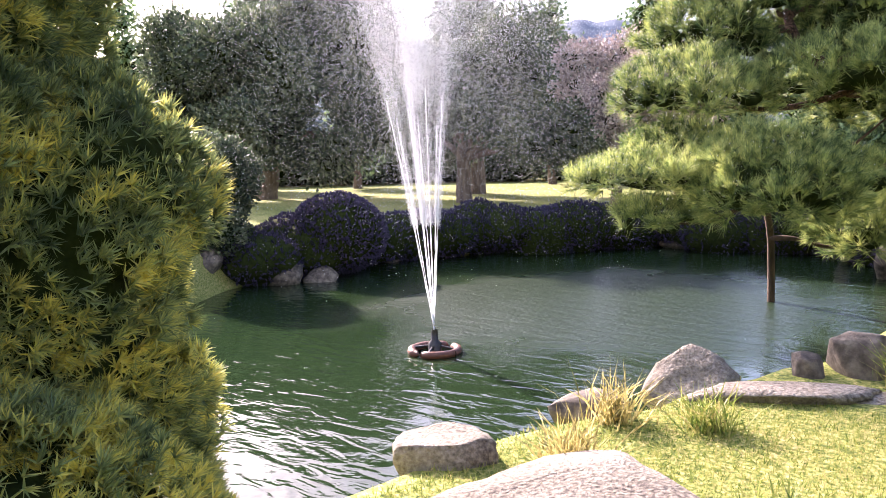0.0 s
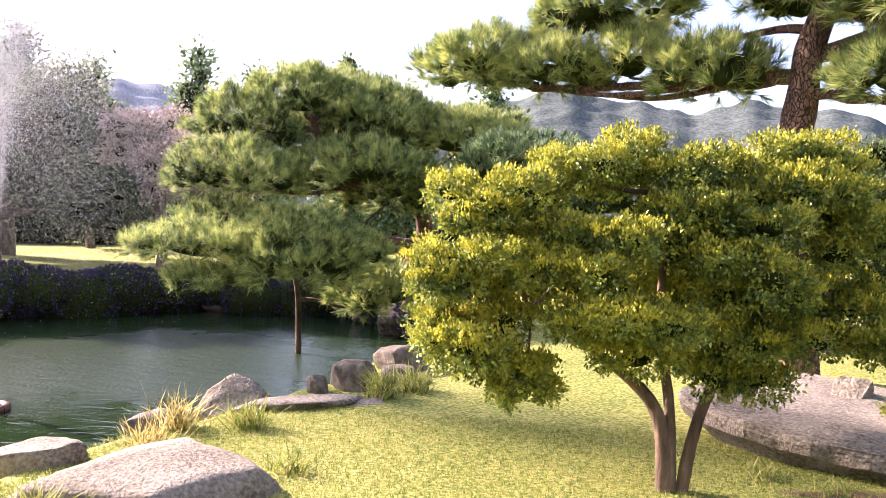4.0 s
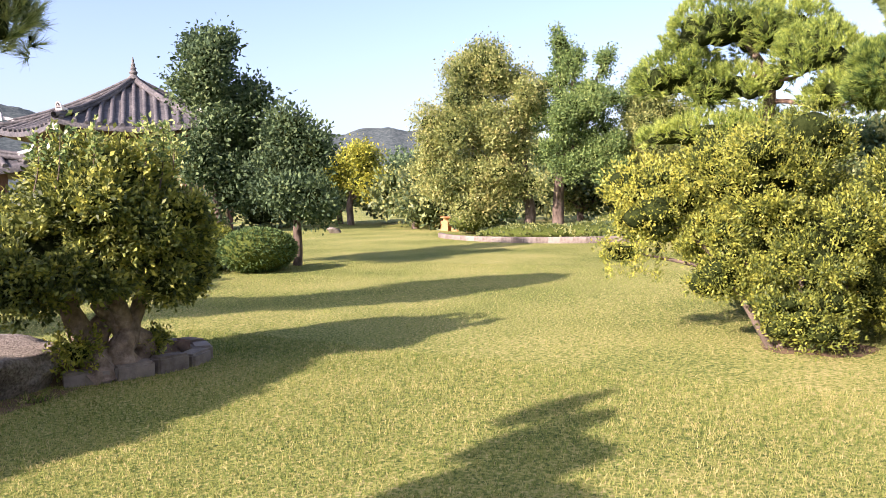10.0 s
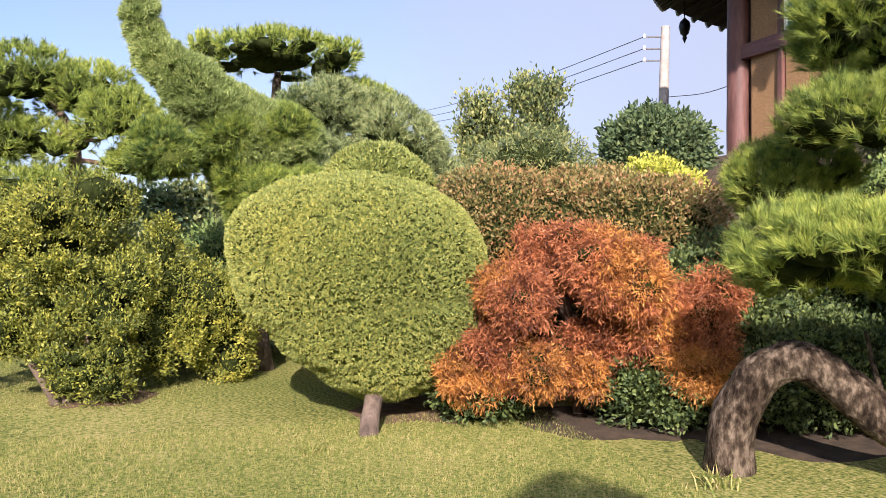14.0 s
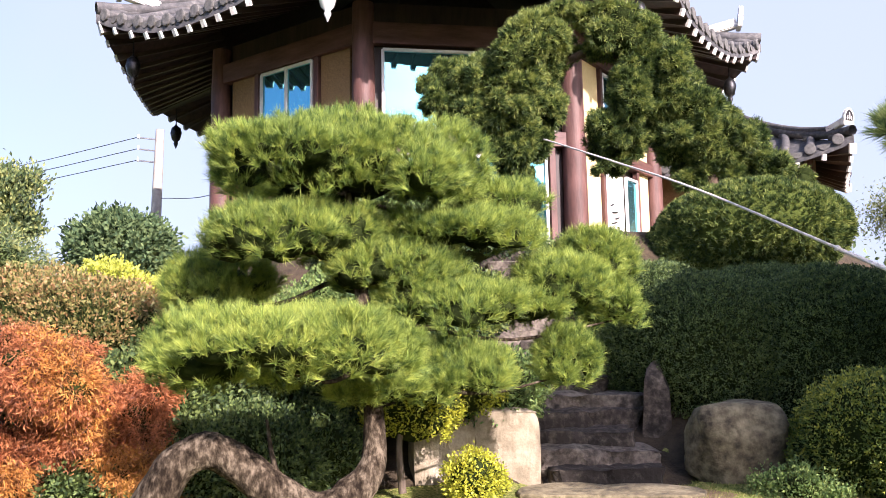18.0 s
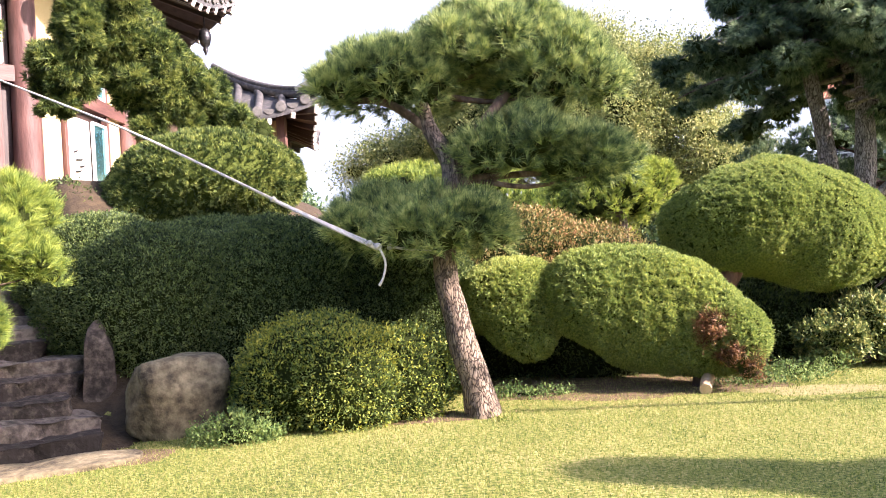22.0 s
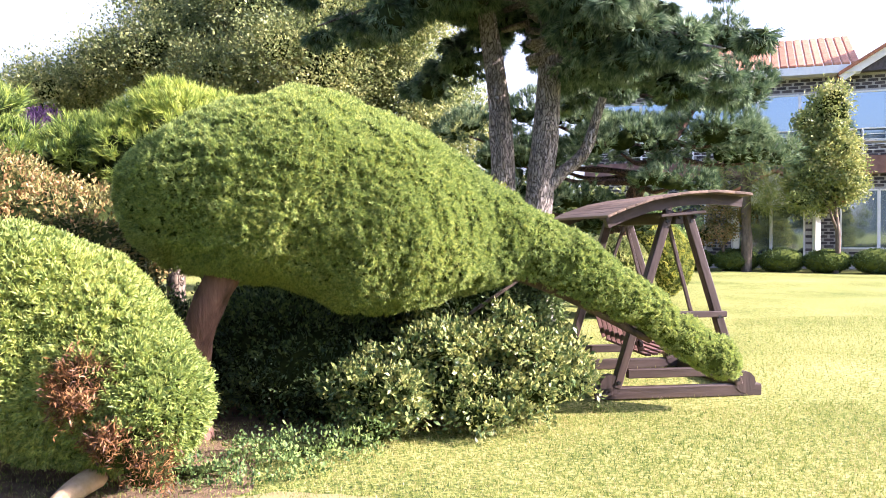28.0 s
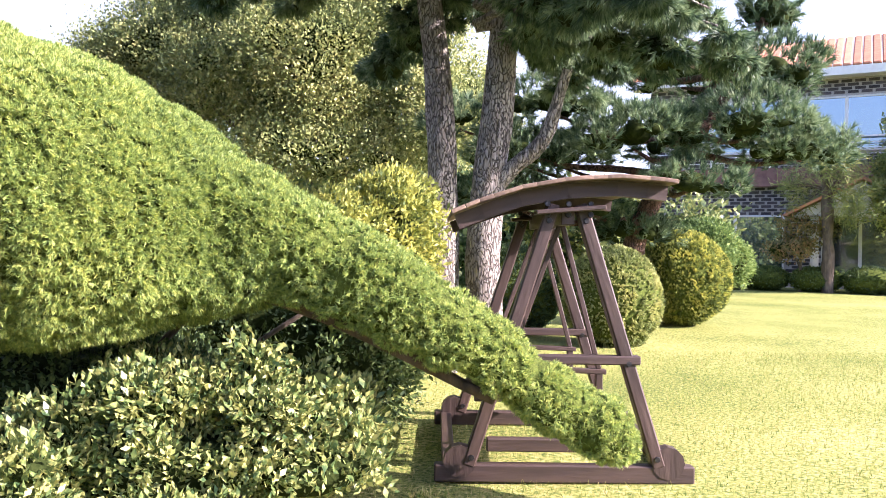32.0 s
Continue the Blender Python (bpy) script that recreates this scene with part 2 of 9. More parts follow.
M_BARK_GREY = mat("grey_bark", [(0.3, (0.05, 0.036, 0.026)), (0.7, (0.20, 0.155, 0.115))], scale=10, detail=6, rough=0.9, bump=0.6, bump_scale=40, stretch=(1, 1, 0.3))
M_BARK_DARK = mat("dark_bark", [(0.3, (0.03, 0.02, 0.014)), (0.7, (0.13, 0.085, 0.055))], scale=10, detail=6, rough=0.95, bump=0.8, bump_scale=30, stretch=(1, 1, 0.3))


def plated_bark(name, crack, low, high, scale=16.0, flat=0.45):
    """Bark broken into uneven plates with dark cracks between them."""
    m = mat(name, [(0.3, low), (0.7, high)], scale=18, detail=8, rough=0.95, bump=0, big=2.0)
    n, l = m.node_tree.nodes, m.node_tree.links
    p = n["Principled BSDF"]
    mp = n["Mapping"]
    mp.inputs["Scale"].default_value = (1, 1, flat)
    wob = n.new("ShaderNodeTexNoise")
    wob.inputs["Scale"].default_value, wob.inputs["Detail"].default_value = 9.0, 4.0
    l.new(mp.outputs[0], wob.inputs["Vector"])
    add = n.new("ShaderNodeVectorMath")
    add.operation = "MULTIPLY_ADD"
    add.inputs[1].default_value = (0.16, 0.16, 0.16)
    l.new(wob.outputs["Color"], add.inputs[0]), l.new(mp.outputs[0], add.inputs[2])
    vo = n.new("ShaderNodeTexVoronoi")
    vo.feature = "DISTANCE_TO_EDGE"
    vo.inputs["Scale"].default_value = scale
    l.new(add.outputs[0], vo.inputs["Vector"])
    rng = n.new("ShaderNodeMapRange")
    rng.inputs["From Min"].default_value, rng.inputs["From Max"].default_value = 0.0, 0.13
    l.new(vo.outputs["Distance"], rng.inputs["Value"])
    mx = n.new("ShaderNodeMix")
    mx.data_type = "RGBA"
    mx.inputs["A"].default_value = (*crack, 1)
    l.new(rng.outputs[0], mx.inputs["Factor"]), l.new(n["Color Ramp"].outputs[0], mx.inputs["B"])
    l.new(mx.outputs["Result"], p.inputs["Base Color"])
    grain = n.new("ShaderNodeMath")
    grain.operation = "MULTIPLY_ADD"
    grain.inputs[1].default_value = 0.35
    l.new(wob.outputs["Fac"], grain.inputs[0]), l.new(rng.outputs[0], grain.inputs[2])
    bu = n.new("ShaderNodeBump")
    bu.inputs["Strength"].default_value, bu.inputs["Distance"].default_value = 1.0, 0.03
    l.new(grain.outputs[0], bu.inputs["Height"]), l.new(bu.outputs[0], p.inputs["Normal"])
    return m


M_PLATE = plated_bark("cracked_pine_bark", (0.045, 0.033, 0.025), (0.12, 0.085, 0.058), (0.33, 0.26, 0.185), 30.0, 0.32)
M_TRAIN = mat("rough_lichened_bark", [(0.28, (0.014, 0.010, 0.007)), (0.5, (0.055, 0.042, 0.028)), (0.74, (0.17, 0.138, 0.098))], contrast=1.5, scale=22, stretch=(1, 1, 0.5), detail=10, rough=1.0, bump=1.0, bump_scale=34, big=4.0, spec=0.1)
M_PLATE_RED = plated_bark("red_pine_bark", (0.02, 0.011, 0.008), (0.10, 0.05, 0.035), (0.24, 0.14, 0.10), 22.0, 0.5)
M_BARK_CEDAR = plated_bark("scaly_cedar_bark", (0.06, 0.05, 0.045), (0.17, 0.145, 0.125), (0.40, 0.37, 0.33), 26.0, 0.35)
M_STONE = mat("weathered_granite", [(0.2, (0.055, 0.045, 0.036)), (0.42, (0.155, 0.134, 0.104)), (0.60, (0.245, 0.217, 0.175)), (0.88, (0.39, 0.355, 0.295))], scale=34, contrast=1.35, detail=8, rough=0.95, bump=1.0, bump_scale=48, big=1.6)
M_BOULDER = mat("beige_boulder_stone", [(0.2, (0.040, 0.032, 0.019)), (0.5, (0.155, 0.130, 0.075)), (0.85, (0.31, 0.265, 0.16))], scale=9, contrast=1.4, detail=9, rough=0.95, bump=1.0, bump_scale=16, big=1.2)
M_STONE_DARK = mat("dark_boulder_stone", [(0.25, (0.035, 0.029, 0.024)), (0.5, (0.105, 0.085, 0.066)), (0.8, (0.22, 0.185, 0.14))], scale=11, contrast=1.5, detail=8, rough=0.9, bump=0.8, bump_scale=14, big=0.9)
M_STEP = mat("worn_step_stone", [(0.25, (0.026, 0.021, 0.016)), (0.5, (0.085, 0.070, 0.054)), (0.8, (0.20, 0.172, 0.135))], scale=11, contrast=1.5, detail=8, rough=0.95, bump=0.8, bump_scale=16, big=0.9, rand="object", rand_amount=0.25)
M_KERB = mat("cut_kerb_stone", [(0.3, (0.12, 0.098, 0.078)), (0.7, (0.27, 0.235, 0.195))], scale=8, detail=6, rough=0.9, bump=0.4, bump_scale=60, rand="object", rand_amount=0.2)
M_SOIL = mat("bare_soil", [(0.3, (0.075, 0.045, 0.022)), (0.7, (0.20, 0.13, 0.07))], scale=9, detail=8, rough=1.0, bump=0.8, bump_scale=50)
M_GRASS = mat("grass_blades", [(0.08, (0.075, 0.130, 0.024)), (0.40, (0.205, 0.265, 0.056)), (0.64, (0.35, 0.355, 0.10)), (0.94, (0.54, 0.455, 0.21))], scale=16, detail=3, contrast=2.2, rough=0.6, bump=0, rand="island", rand_amount=0.25, translucent=0.35, big=0.5, spec=0.3)
M_WOOD = mat("stained_timber", [(0.3, (0.022, 0.013, 0.011)), (0.7, (0.065, 0.040, 0.032))], scale=7, detail=6, rough=0.55, bump=0.25, bump_scale=30, stretch=(1, 1, 0.15))
M_REDWOOD = mat("red_brown_timber", [(0.3, (0.065, 0.028, 0.022)), (0.7, (0.17, 0.082, 0.066))], scale=6, detail=6, rough=0.6, bump=0.3, bump_scale=30, stretch=(1, 1, 0.2))
M_PLANK_END = mat("white_painted_rafter_ends", [(0.3, (0.62, 0.60, 0.54)), (0.7, (0.80, 0.78, 0.72))], scale=12, rough=0.7, bump=0.1)
M_TILE = mat("grey_clay_roof_tile", [(0.3, (0.034, 0.036, 0.038)), (0.6, (0.095, 0.092, 0.090)), (0.85, (0.21, 0.20, 0.18))], scale=7, detail=6, rough=0.75, bump=0.4, bump_scale=40, big=0.9)
M_TILE_EDGE = mat("weathered_eave_tile", [(0.3, (0.060, 0.060, 0.058)), (0.7, (0.17, 0.165, 0.15))], scale=9, detail=6, rough=0.8, bump=0.4, bump_scale=40)
M_PLASTER = mat("white_lime_plaster", [(0.3, (0.66, 0.64, 0.58)), (0.7, (0.82, 0.80, 0.74))], scale=5, rough=0.9, bump=0.15, bump_scale=60)
M_OCHREWALL = mat("ochre_wall_finish", [(0.3, (0.15, 0.085, 0.034)), (0.7, (0.40, 0.25, 0.115))], scale=34, detail=4, rough=0.9, bump=0.4, bump_scale=60)
M_CREAM = mat("cream_wall_finish", [(0.3, (0.66, 0.52, 0.22)), (0.7, (0.78, 0.66, 0.36))], scale=30, rough=0.9, bump=0.2)
M_WHITE = mat("white_window_frame", [(0.3, (0.70, 0.69, 0.66)), (0.7, (0.80, 0.79, 0.77))], scale=6, rough=0.4, bump=0.05)
M_METAL = mat("dark_metal", [(0.3, (0.03, 0.03, 0.032)), (0.7, (0.08, 0.08, 0.085))], scale=20, rough=0.45, metal=0.9, bump=0.1)
M_ROPE = mat("white_rope_fibre", [(0.3, (0.52, 0.49, 0.43)), (0.7, (0.74, 0.71, 0.65))], scale=60, rough=0.9, bump=0.6, bump_scale=120)
M_CONCRETE = mat("pole_concrete", [(0.3, (0.32, 0.29, 0.25)), (0.7, (0.48, 0.45, 0.40))], scale=4, rough=0.9, bump=0.2)
M_DARKBRICK = mat("dark_brick", [(0.3, (0.035, 0.03, 0.035)), (0.7, (0.10, 0.085, 0.09))], scale=6, rough=0.8, bump=0.3, rand="island", rand_amount=0.25)
M_MORTAR = mat("pale_mortar", [(0.3, (0.36, 0.34, 0.32)), (0.7, (0.50, 0.48, 0.45))], scale=20, rough=0.95, bump=0.3)
M_ROOFRED = mat("orange_clay_tile", [(0.3, (0.32, 0.12, 0.06)), (0.7, (0.52, 0.24, 0.13))], scale=6, rough=0.8, bump=0.3, rand="object", rand_amount=0.2)
M_CUTWOOD = mat("fresh_cut_wood", [(0.3, (0.50, 0.34, 0.18)), (0.7, (0.66, 0.50, 0.32))], scale=12, rough=0.8, bump=0.2)
M_BENCH = mat("orange_bench_timber", [(0.3, (0.34, 0.16, 0.06)), (0.7, (0.52, 0.28, 0.12))], scale=8, rough=0.7, bump=0.2)

# soil darkened in colour for the shade on the mound and under plants
M_SOILDARK = mat("shade_dark_soil", [(0.3, (0.028, 0.020, 0.010)), (0.7, (0.085, 0.06, 0.032))], scale=7, detail=8, rough=1.0, bump=0.8, bump_scale=40)
M_BAND = mat("red_brown_band", [(0.3, (0.16, 0.08, 0.065)), (0.7, (0.27, 0.15, 0.12))], scale=3, rough=0.8, bump=0.2)
M_SOILPALE = mat("pale_dry_soil", [(0.3, (0.19, 0.165, 0.06)), (0.7, (0.36, 0.31, 0.13))], scale=9, detail=8, rough=1.0, bump=0.6, bump_scale=60)
M_STONEPALE = mat("pale_lichened_granite", [(0.25, (0.14, 0.115, 0.075)), (0.5, (0.26, 0.22, 0.15)), (0.8, (0.40, 0.35, 0.26))], scale=6, detail=8, rough=0.95, bump=0.7, bump_scale=22, big=1.2)
M_FLOAT = mat("rusty_float", [(0.3, (0.06, 0.02, 0.012)), (0.7, (0.17, 0.06, 0.035))], scale=10, rough=0.5, bump=0.2)
M_SPRAY = mat("white_spray", [(0.3, (0.82, 0.85, 0.88)), (0.7, (0.9, 0.92, 0.94))], scale=8, rough=0.15, bump=0, translucent=0.55)
M_ROOFBOARD = mat("weathered_roof_board", [(0.3, (0.10, 0.065, 0.045)), (0.7, (0.25, 0.17, 0.12))], scale=8, detail=6, rough=0.7, bump=0.3, bump_scale=30, stretch=(1, 1, 0.15), rand="object", rand_amount=0.2)
M_SWINGSEAT = mat("red_brown_seat_timber", [(0.3, (0.09, 0.04, 0.03)), (0.7, (0.21, 0.11, 0.085))], scale=8, detail=6, rough=0.6, bump=0.2, stretch=(1, 1, 0.15), rand="object", rand_amount=0.2)


def simple(name, color, rough=0.1, metal=0.0, transmission=0.0, ior=1.45):
    m = bpy.data.materials.new(name)
    m.use_nodes = True
    p = m.node_tree.nodes["Principled BSDF"]
    p.inputs["Base Color"].default_value = (*color, 1)
    p.inputs["Roughness"].default_value, p.inputs["Metallic"].default_value = rough, metal
    p.inputs["Transmission Weight"].default_value, p.inputs["IOR"].default_value = transmission, ior
    return m


M_GLASS = simple("window_glass", (0.16, 0.50, 0.58), 0.03, 0.9)
M_GLASS_GREY = simple("grey_window_glass", (0.30, 0.36, 0.40), 0.04, 0.85)
M_LAMPGLASS = simple("lamp_glass", (0.75, 0.74, 0.70), 0.25)


# ---- mesh kit ----
def link(name, me, parent=None, label="", category="", group="", kind=""):
    ob = new(name, me)
    if parent:
        ob.parent = parent
        ob.matrix_parent_inverse = parent.matrix_basis.inverted()
    return tagged(ob, label, category, group, kind)


def thing(name, at, label, category, group="", kind=""):
    ob = new(name)
    ob.matrix_basis = Matrix.Translation(at)
    ob.empty_display_size = 0.2
    return tagged(ob, label, category, group, kind)


def np_mesh(name, chunks, mats, smooth=True):
    """One mesh out of chunks (verts n x 3, faces m x k, material slot)."""
    me = bpy.data.meshes.new(name)
    V = np.concatenate([np.asarray(c[0], float) for c in chunks])
    offs = np.cumsum([0] + [len(c[0]) for c in chunks])
    loops = np.concatenate([(np.asarray(c[1]) + o).ravel() for c, o in zip(chunks, offs)]).astype(np.int32)
    sizes = np.concatenate([np.full(len(c[1]), np.asarray(c[1]).shape[1]) for c in chunks]).astype(np.int32)
    slots = np.concatenate([np.full(len(c[1]), c[2]) for c in chunks]).astype(np.int32)
    me.vertices.add(len(V))
    me.vertices.foreach_set("co", V.astype(np.float32).ravel())
    me.loops.add(len(loops))
    me.loops.foreach_set("vertex_index", loops)
    me.polygons.add(len(sizes))
    me.polygons.foreach_set("loop_start", np.concatenate([[0], np.cumsum(sizes)[:-1]]).astype(np.int32))
    me.polygons.foreach_set("material_index", slots)
    me.polygons.foreach_set("use_smooth", np.full(len(sizes), smooth))
    for m in mats:
        me.materials.append(m)
    me.update(calc_edges=True)
    return me


def unit(a):
    return a / (np.linalg.norm(a, axis=-1, keepdims=True) + 1e-9)


def side_of(d, rng):
    return unit(np.cross(d, unit(rng.normal(size=d.shape))))


def blades(p, d, length, width, rng):
    """Thin pointed blades from p along d."""
    s = side_of(d, rng) * np.asarray(width)[..., None] / 2
    n = len(p)
    v = np.stack([p - s, p + s, p + d * np.asarray(length)[..., None]], 1).reshape(-1, 3)
    return v, np.arange(3 * n).reshape(n, 3)


def leaflets(p, d, length, width, rng, fold=0.25):
    """Pointed leaves from p along d, folded along the midrib."""
    L, w = np.asarray(length)[..., None] * np.ones((len(p), 1)), np.asarray(width)[..., None] * np.ones((len(p), 1))
    s = side_of(d, rng)
    u = np.cross(s, d)
    mid = p + d * L * 0.5
    v = np.stack([p, mid + s * w / 2 + u * w * fold, p + d * L, mid - s * w / 2 + u * w * fold], 1).reshape(-1, 3)
    return v, np.arange(4 * len(p)).reshape(-1, 4)


def ball(sub=3):
    bm = bmesh.new()
    bmesh.ops.create_icosphere(bm, subdivisions=sub, radius=1)
    v = np.array([x.co[:] for x in bm.verts])
    f = np.array([[x.index for x in q.verts] for q in bm.faces])
    bm.free()
    return v, f


BALLS = {i: ball(i) for i in (1, 2, 3, 4)}


def blob(x, y, z, rx, ry, rz, yaw=0.0, pitch=0.0, roll=0.0):
    """A lump as a matrix: centre, half sizes, turn in degrees."""
    return np.array(pose(x, y, z, roll, pitch, yaw) @ Matrix.Diagonal((rx, ry, rz, 1)))


def lumps(p, amount, freq, seed):
    """Smooth sum-of-waves lumps for points p (n x 3): cheap and the same every time."""
    r = np.random.default_rng(seed)
    out = np.zeros(len(p))
    for k in range(6):
        w = unit(r.normal(size=3)) * freq * (0.6 + 0.35 * k)
        out += np.sin(p @ w + r.uniform(0, 6.28)) / (1 + 0.4 * k)
    return out * amount / 2.2


def grains(p, amount, cell):
    """Small uneven tussocks: a random height for each cell of space, the cells bent by waves."""
    r = p @ np.array([(0.36, 0.48, -0.8), (-0.8, 0.6, 0.0), (0.48, 0.64, 0.6)])
    q = np.floor((r + np.sin(r[:, [1, 2, 0]] * 31.0) * cell * 0.8 + np.sin(r[:, [2, 0, 1]] * 11.0) * cell * 1.3) / cell)
    h = np.sin(q @ np.array([12.9898, 78.233, 37.719])) * 43758.5453
    return (h - np.floor(h) - 0.5) * 2 * amount


def skin(blobs, gap, rng, rough=0.0, freq=3.0, seed=3, low=-1.0):
    """Points spread over the outside of a union of blobs, about gap apart, and their normals."""
    P, N = [], []
    for i, m in enumerate(blobs):
        a, inv = m[:3, :3], np.linalg.inv(m)
        area_hint = 4 * math.pi * (np.abs(np.linalg.det(a)) ** (2 / 3)) * 1.35
        n = int(area_hint / gap**2 * 1.6) + 8
        u = unit(rng.normal(size=(n, 3)))
        nn = u @ np.linalg.inv(a)
        w = np.linalg.norm(nn, axis=1)
        keep = rng.uniform(0, w.max(), n) < w
        u, nn = u[keep], unit(nn[keep])
        p = u @ a.T + m[:3, 3]
        ok = nn[:, 2] > low
        for j, o in enumerate(blobs):
            if j != i:
                q = (p - o[:3, 3]) @ np.linalg.inv(o[:3, :3]).T
                ok &= (q**2).sum(1) > (0.93 if j < i else 0.93)
        P.append(p[ok]), N.append(nn[ok])
    P, N = np.concatenate(P), np.concatenate(N)
    if rough:
        P = P + N * (lumps(P, rough, freq, seed) + lumps(P, rough * 0.5, freq * 2.7, seed + 5) + grains(P, min(rough * 0.6, 0.032), 0.075))[:, None]
    return P, N


def cores(blobs, shrink, rough=0.0, freq=3.0, seed=3, sub=3):
    out = []
    v, f = BALLS[sub]
    for m in blobs:
        p = (v * shrink) @ m[:3, :3].T + m[:3, 3]
        if rough:
            p = p + unit(p - m[:3, 3]) * lumps(p, rough, freq, seed)[:, None]
        out.append((p, f, 1))
    return out


def tube(pts, radii, seg=10, rough=0.0, seed=1, sub=5):
    """A tapered limb through the points."""
    P, r = np.array(pts, float), np.array(radii, float)
    t = np.linspace(0, len(P) - 1, (len(P) - 1) * sub + 1)
    e = np.concatenate([[2 * P[0] - P[1]], P, [2 * P[-1] - P[-2]]])
    i = np.minimum(t.astype(int), len(P) - 2)
    u = (t - i)[:, None]
    a, b, c, d = e[i], e[i + 1], e[i + 2], e[i + 3]
    C = 0.5 * (2 * b + (c - a) * u + (2 * a - 5 * b + 4 * c - d) * u**2 + (3 * b - a - 3 * c + d) * u**3)
    R = np.interp(t, range(len(P)), r)
    T = unit(np.gradient(C, axis=0))
    ref = np.array([1.0, 0, 0]) if abs(T[:, 0]).mean() < 0.8 else np.array([0, 1.0, 0])
    A = unit(np.cross(T, ref))
    B = np.cross(T, A)
    ang = np.linspace(0, 2 * math.pi, seg, endpoint=False)
    V = C[:, None] + R[:, None, None] * (np.cos(ang)[None, :, None] * A[:, None] + np.sin(ang)[None, :, None] * B[:, None])
    V = V.reshape(-1, 3)
    if rough:
        cen = np.repeat(C, seg, 0)
        V = cen + (V - cen) * (1 + lumps(V, rough, 14.0, seed)[:, None] + lumps(V * (1, 1, 0.4), rough, 40.0, seed + 1)[:, None])
    n = len(C)
    k = np.arange(seg)
    F = np.concatenate([np.stack([j * seg + k, j * seg + (k + 1) % seg, (j + 1) * seg + (k + 1) % seg, (j + 1) * seg + k], 1) for j in range(n - 1)])
    return V, F


def limb(name, pts, radii, material, parent, label="", seg=10, rough=0.0, seed=1):
    v, f = tube(pts, radii, seg, rough, seed)
    n = seg
    cap = np.array([list(range(len(v) - n, len(v)))])
    return link(name, np_mesh(name, [(v, f, 0), (v, cap, 0)], [material]), parent, label)


def tufts(p, d, n, length, width, spread, rng):
    """n needles round each direction."""
    P = np.repeat(p, n, 0)
    D = unit(np.repeat(d, n, 0) + rng.normal(size=(len(P), 3)) * spread)
    L = length * rng.uniform(0.7, 1.15, len(P))
    return blades(P, D, L, np.full(len(P), width), rng)


def burst(b, n, seed, near=0.5, size=0.5, keep=0.75):
    """A blob broken into one smaller core and n lumps round it."""
    r = random.Random(seed)
    out = [(*b[:3], b[3] * keep, b[4] * keep, b[5] * keep)]
    for _ in range(n):
        d = Vector((r.gauss(0, 1), r.gauss(0, 1), r.gauss(0, 1))).normalized()
        s = size * r.uniform(0.7, 1.2)
        out.append((b[0] + d.x * b[3] * near, b[1] + d.y * b[4] * near, b[2] + d.z * b[5] * near, b[3] * s, b[4] * s, b[5] * s))
    return [blob(*q) for q in out]


def needle_pad(name, blobs, parent, seed, gap=0.07, n=16, length=0.13, width=0.010, up=0.85, material=None, label="", low=-0.9, rough=0.09, core=0.78):
    """A clipped pad of pine needles: star-shaped shoots over lumpy blobs, turned up to the light, sparser below."""
    rng = np.random.default_rng(seed)
    P, N = skin(blobs, gap * 1.55, rng, rough, 5.0, seed, low)
    keep = (N[:, 2] > -0.2) | (rng.uniform(size=len(N)) < 0.55)
    P, N = P[keep], N[keep]
    P = P - N * (rng.uniform(size=len(P)) ** 2 * length * 0.7)[:, None]
    D = unit(unit(N + np.array([0, 0, up])) + rng.normal(size=N.shape) * 0.30)
    k = int(n * 2.5)
    Q, E = np.repeat(P - N * length * 0.45, k, 0), np.repeat(D, k, 0)
    along = rng.uniform(0, 0.75, len(Q))[:, None] * length
    F = unit(E + rng.normal(size=Q.shape) * 0.40)
    L = length * 1.12 * rng.uniform(0.75, 1.15, len(Q))
    v, f = blades(Q + E * along, F, L, np.full(len(Q), width * 1.15), rng)
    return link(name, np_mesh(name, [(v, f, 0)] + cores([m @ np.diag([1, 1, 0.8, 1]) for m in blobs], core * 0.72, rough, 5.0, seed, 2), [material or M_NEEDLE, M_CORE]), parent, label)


def clipped(name, blobs, parent, seed, gap=0.035, n=3, length=0.055, width=0.022, material=None, label="", rough=0.03, freq=4.0, low=-1.0, spread=0.45, core=0.96, up=0.25, inner=None):
    """A clipped surface: short sprigs that stand every way, over a dense inner mass."""
    rng = np.random.default_rng(seed)
    gap, n = gap * 0.98, int(n * 1.5)
    P, N = skin(blobs, gap, rng, rough, freq, seed, low)
    D = unit(unit(N + np.array([0, 0, up])) + rng.normal(size=N.shape) * 0.35)
    v, f = tufts(P - N * length * 0.5, D, n, length, width, spread * 0.62, rng)
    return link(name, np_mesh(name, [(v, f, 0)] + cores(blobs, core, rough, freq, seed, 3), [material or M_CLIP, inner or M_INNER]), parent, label)


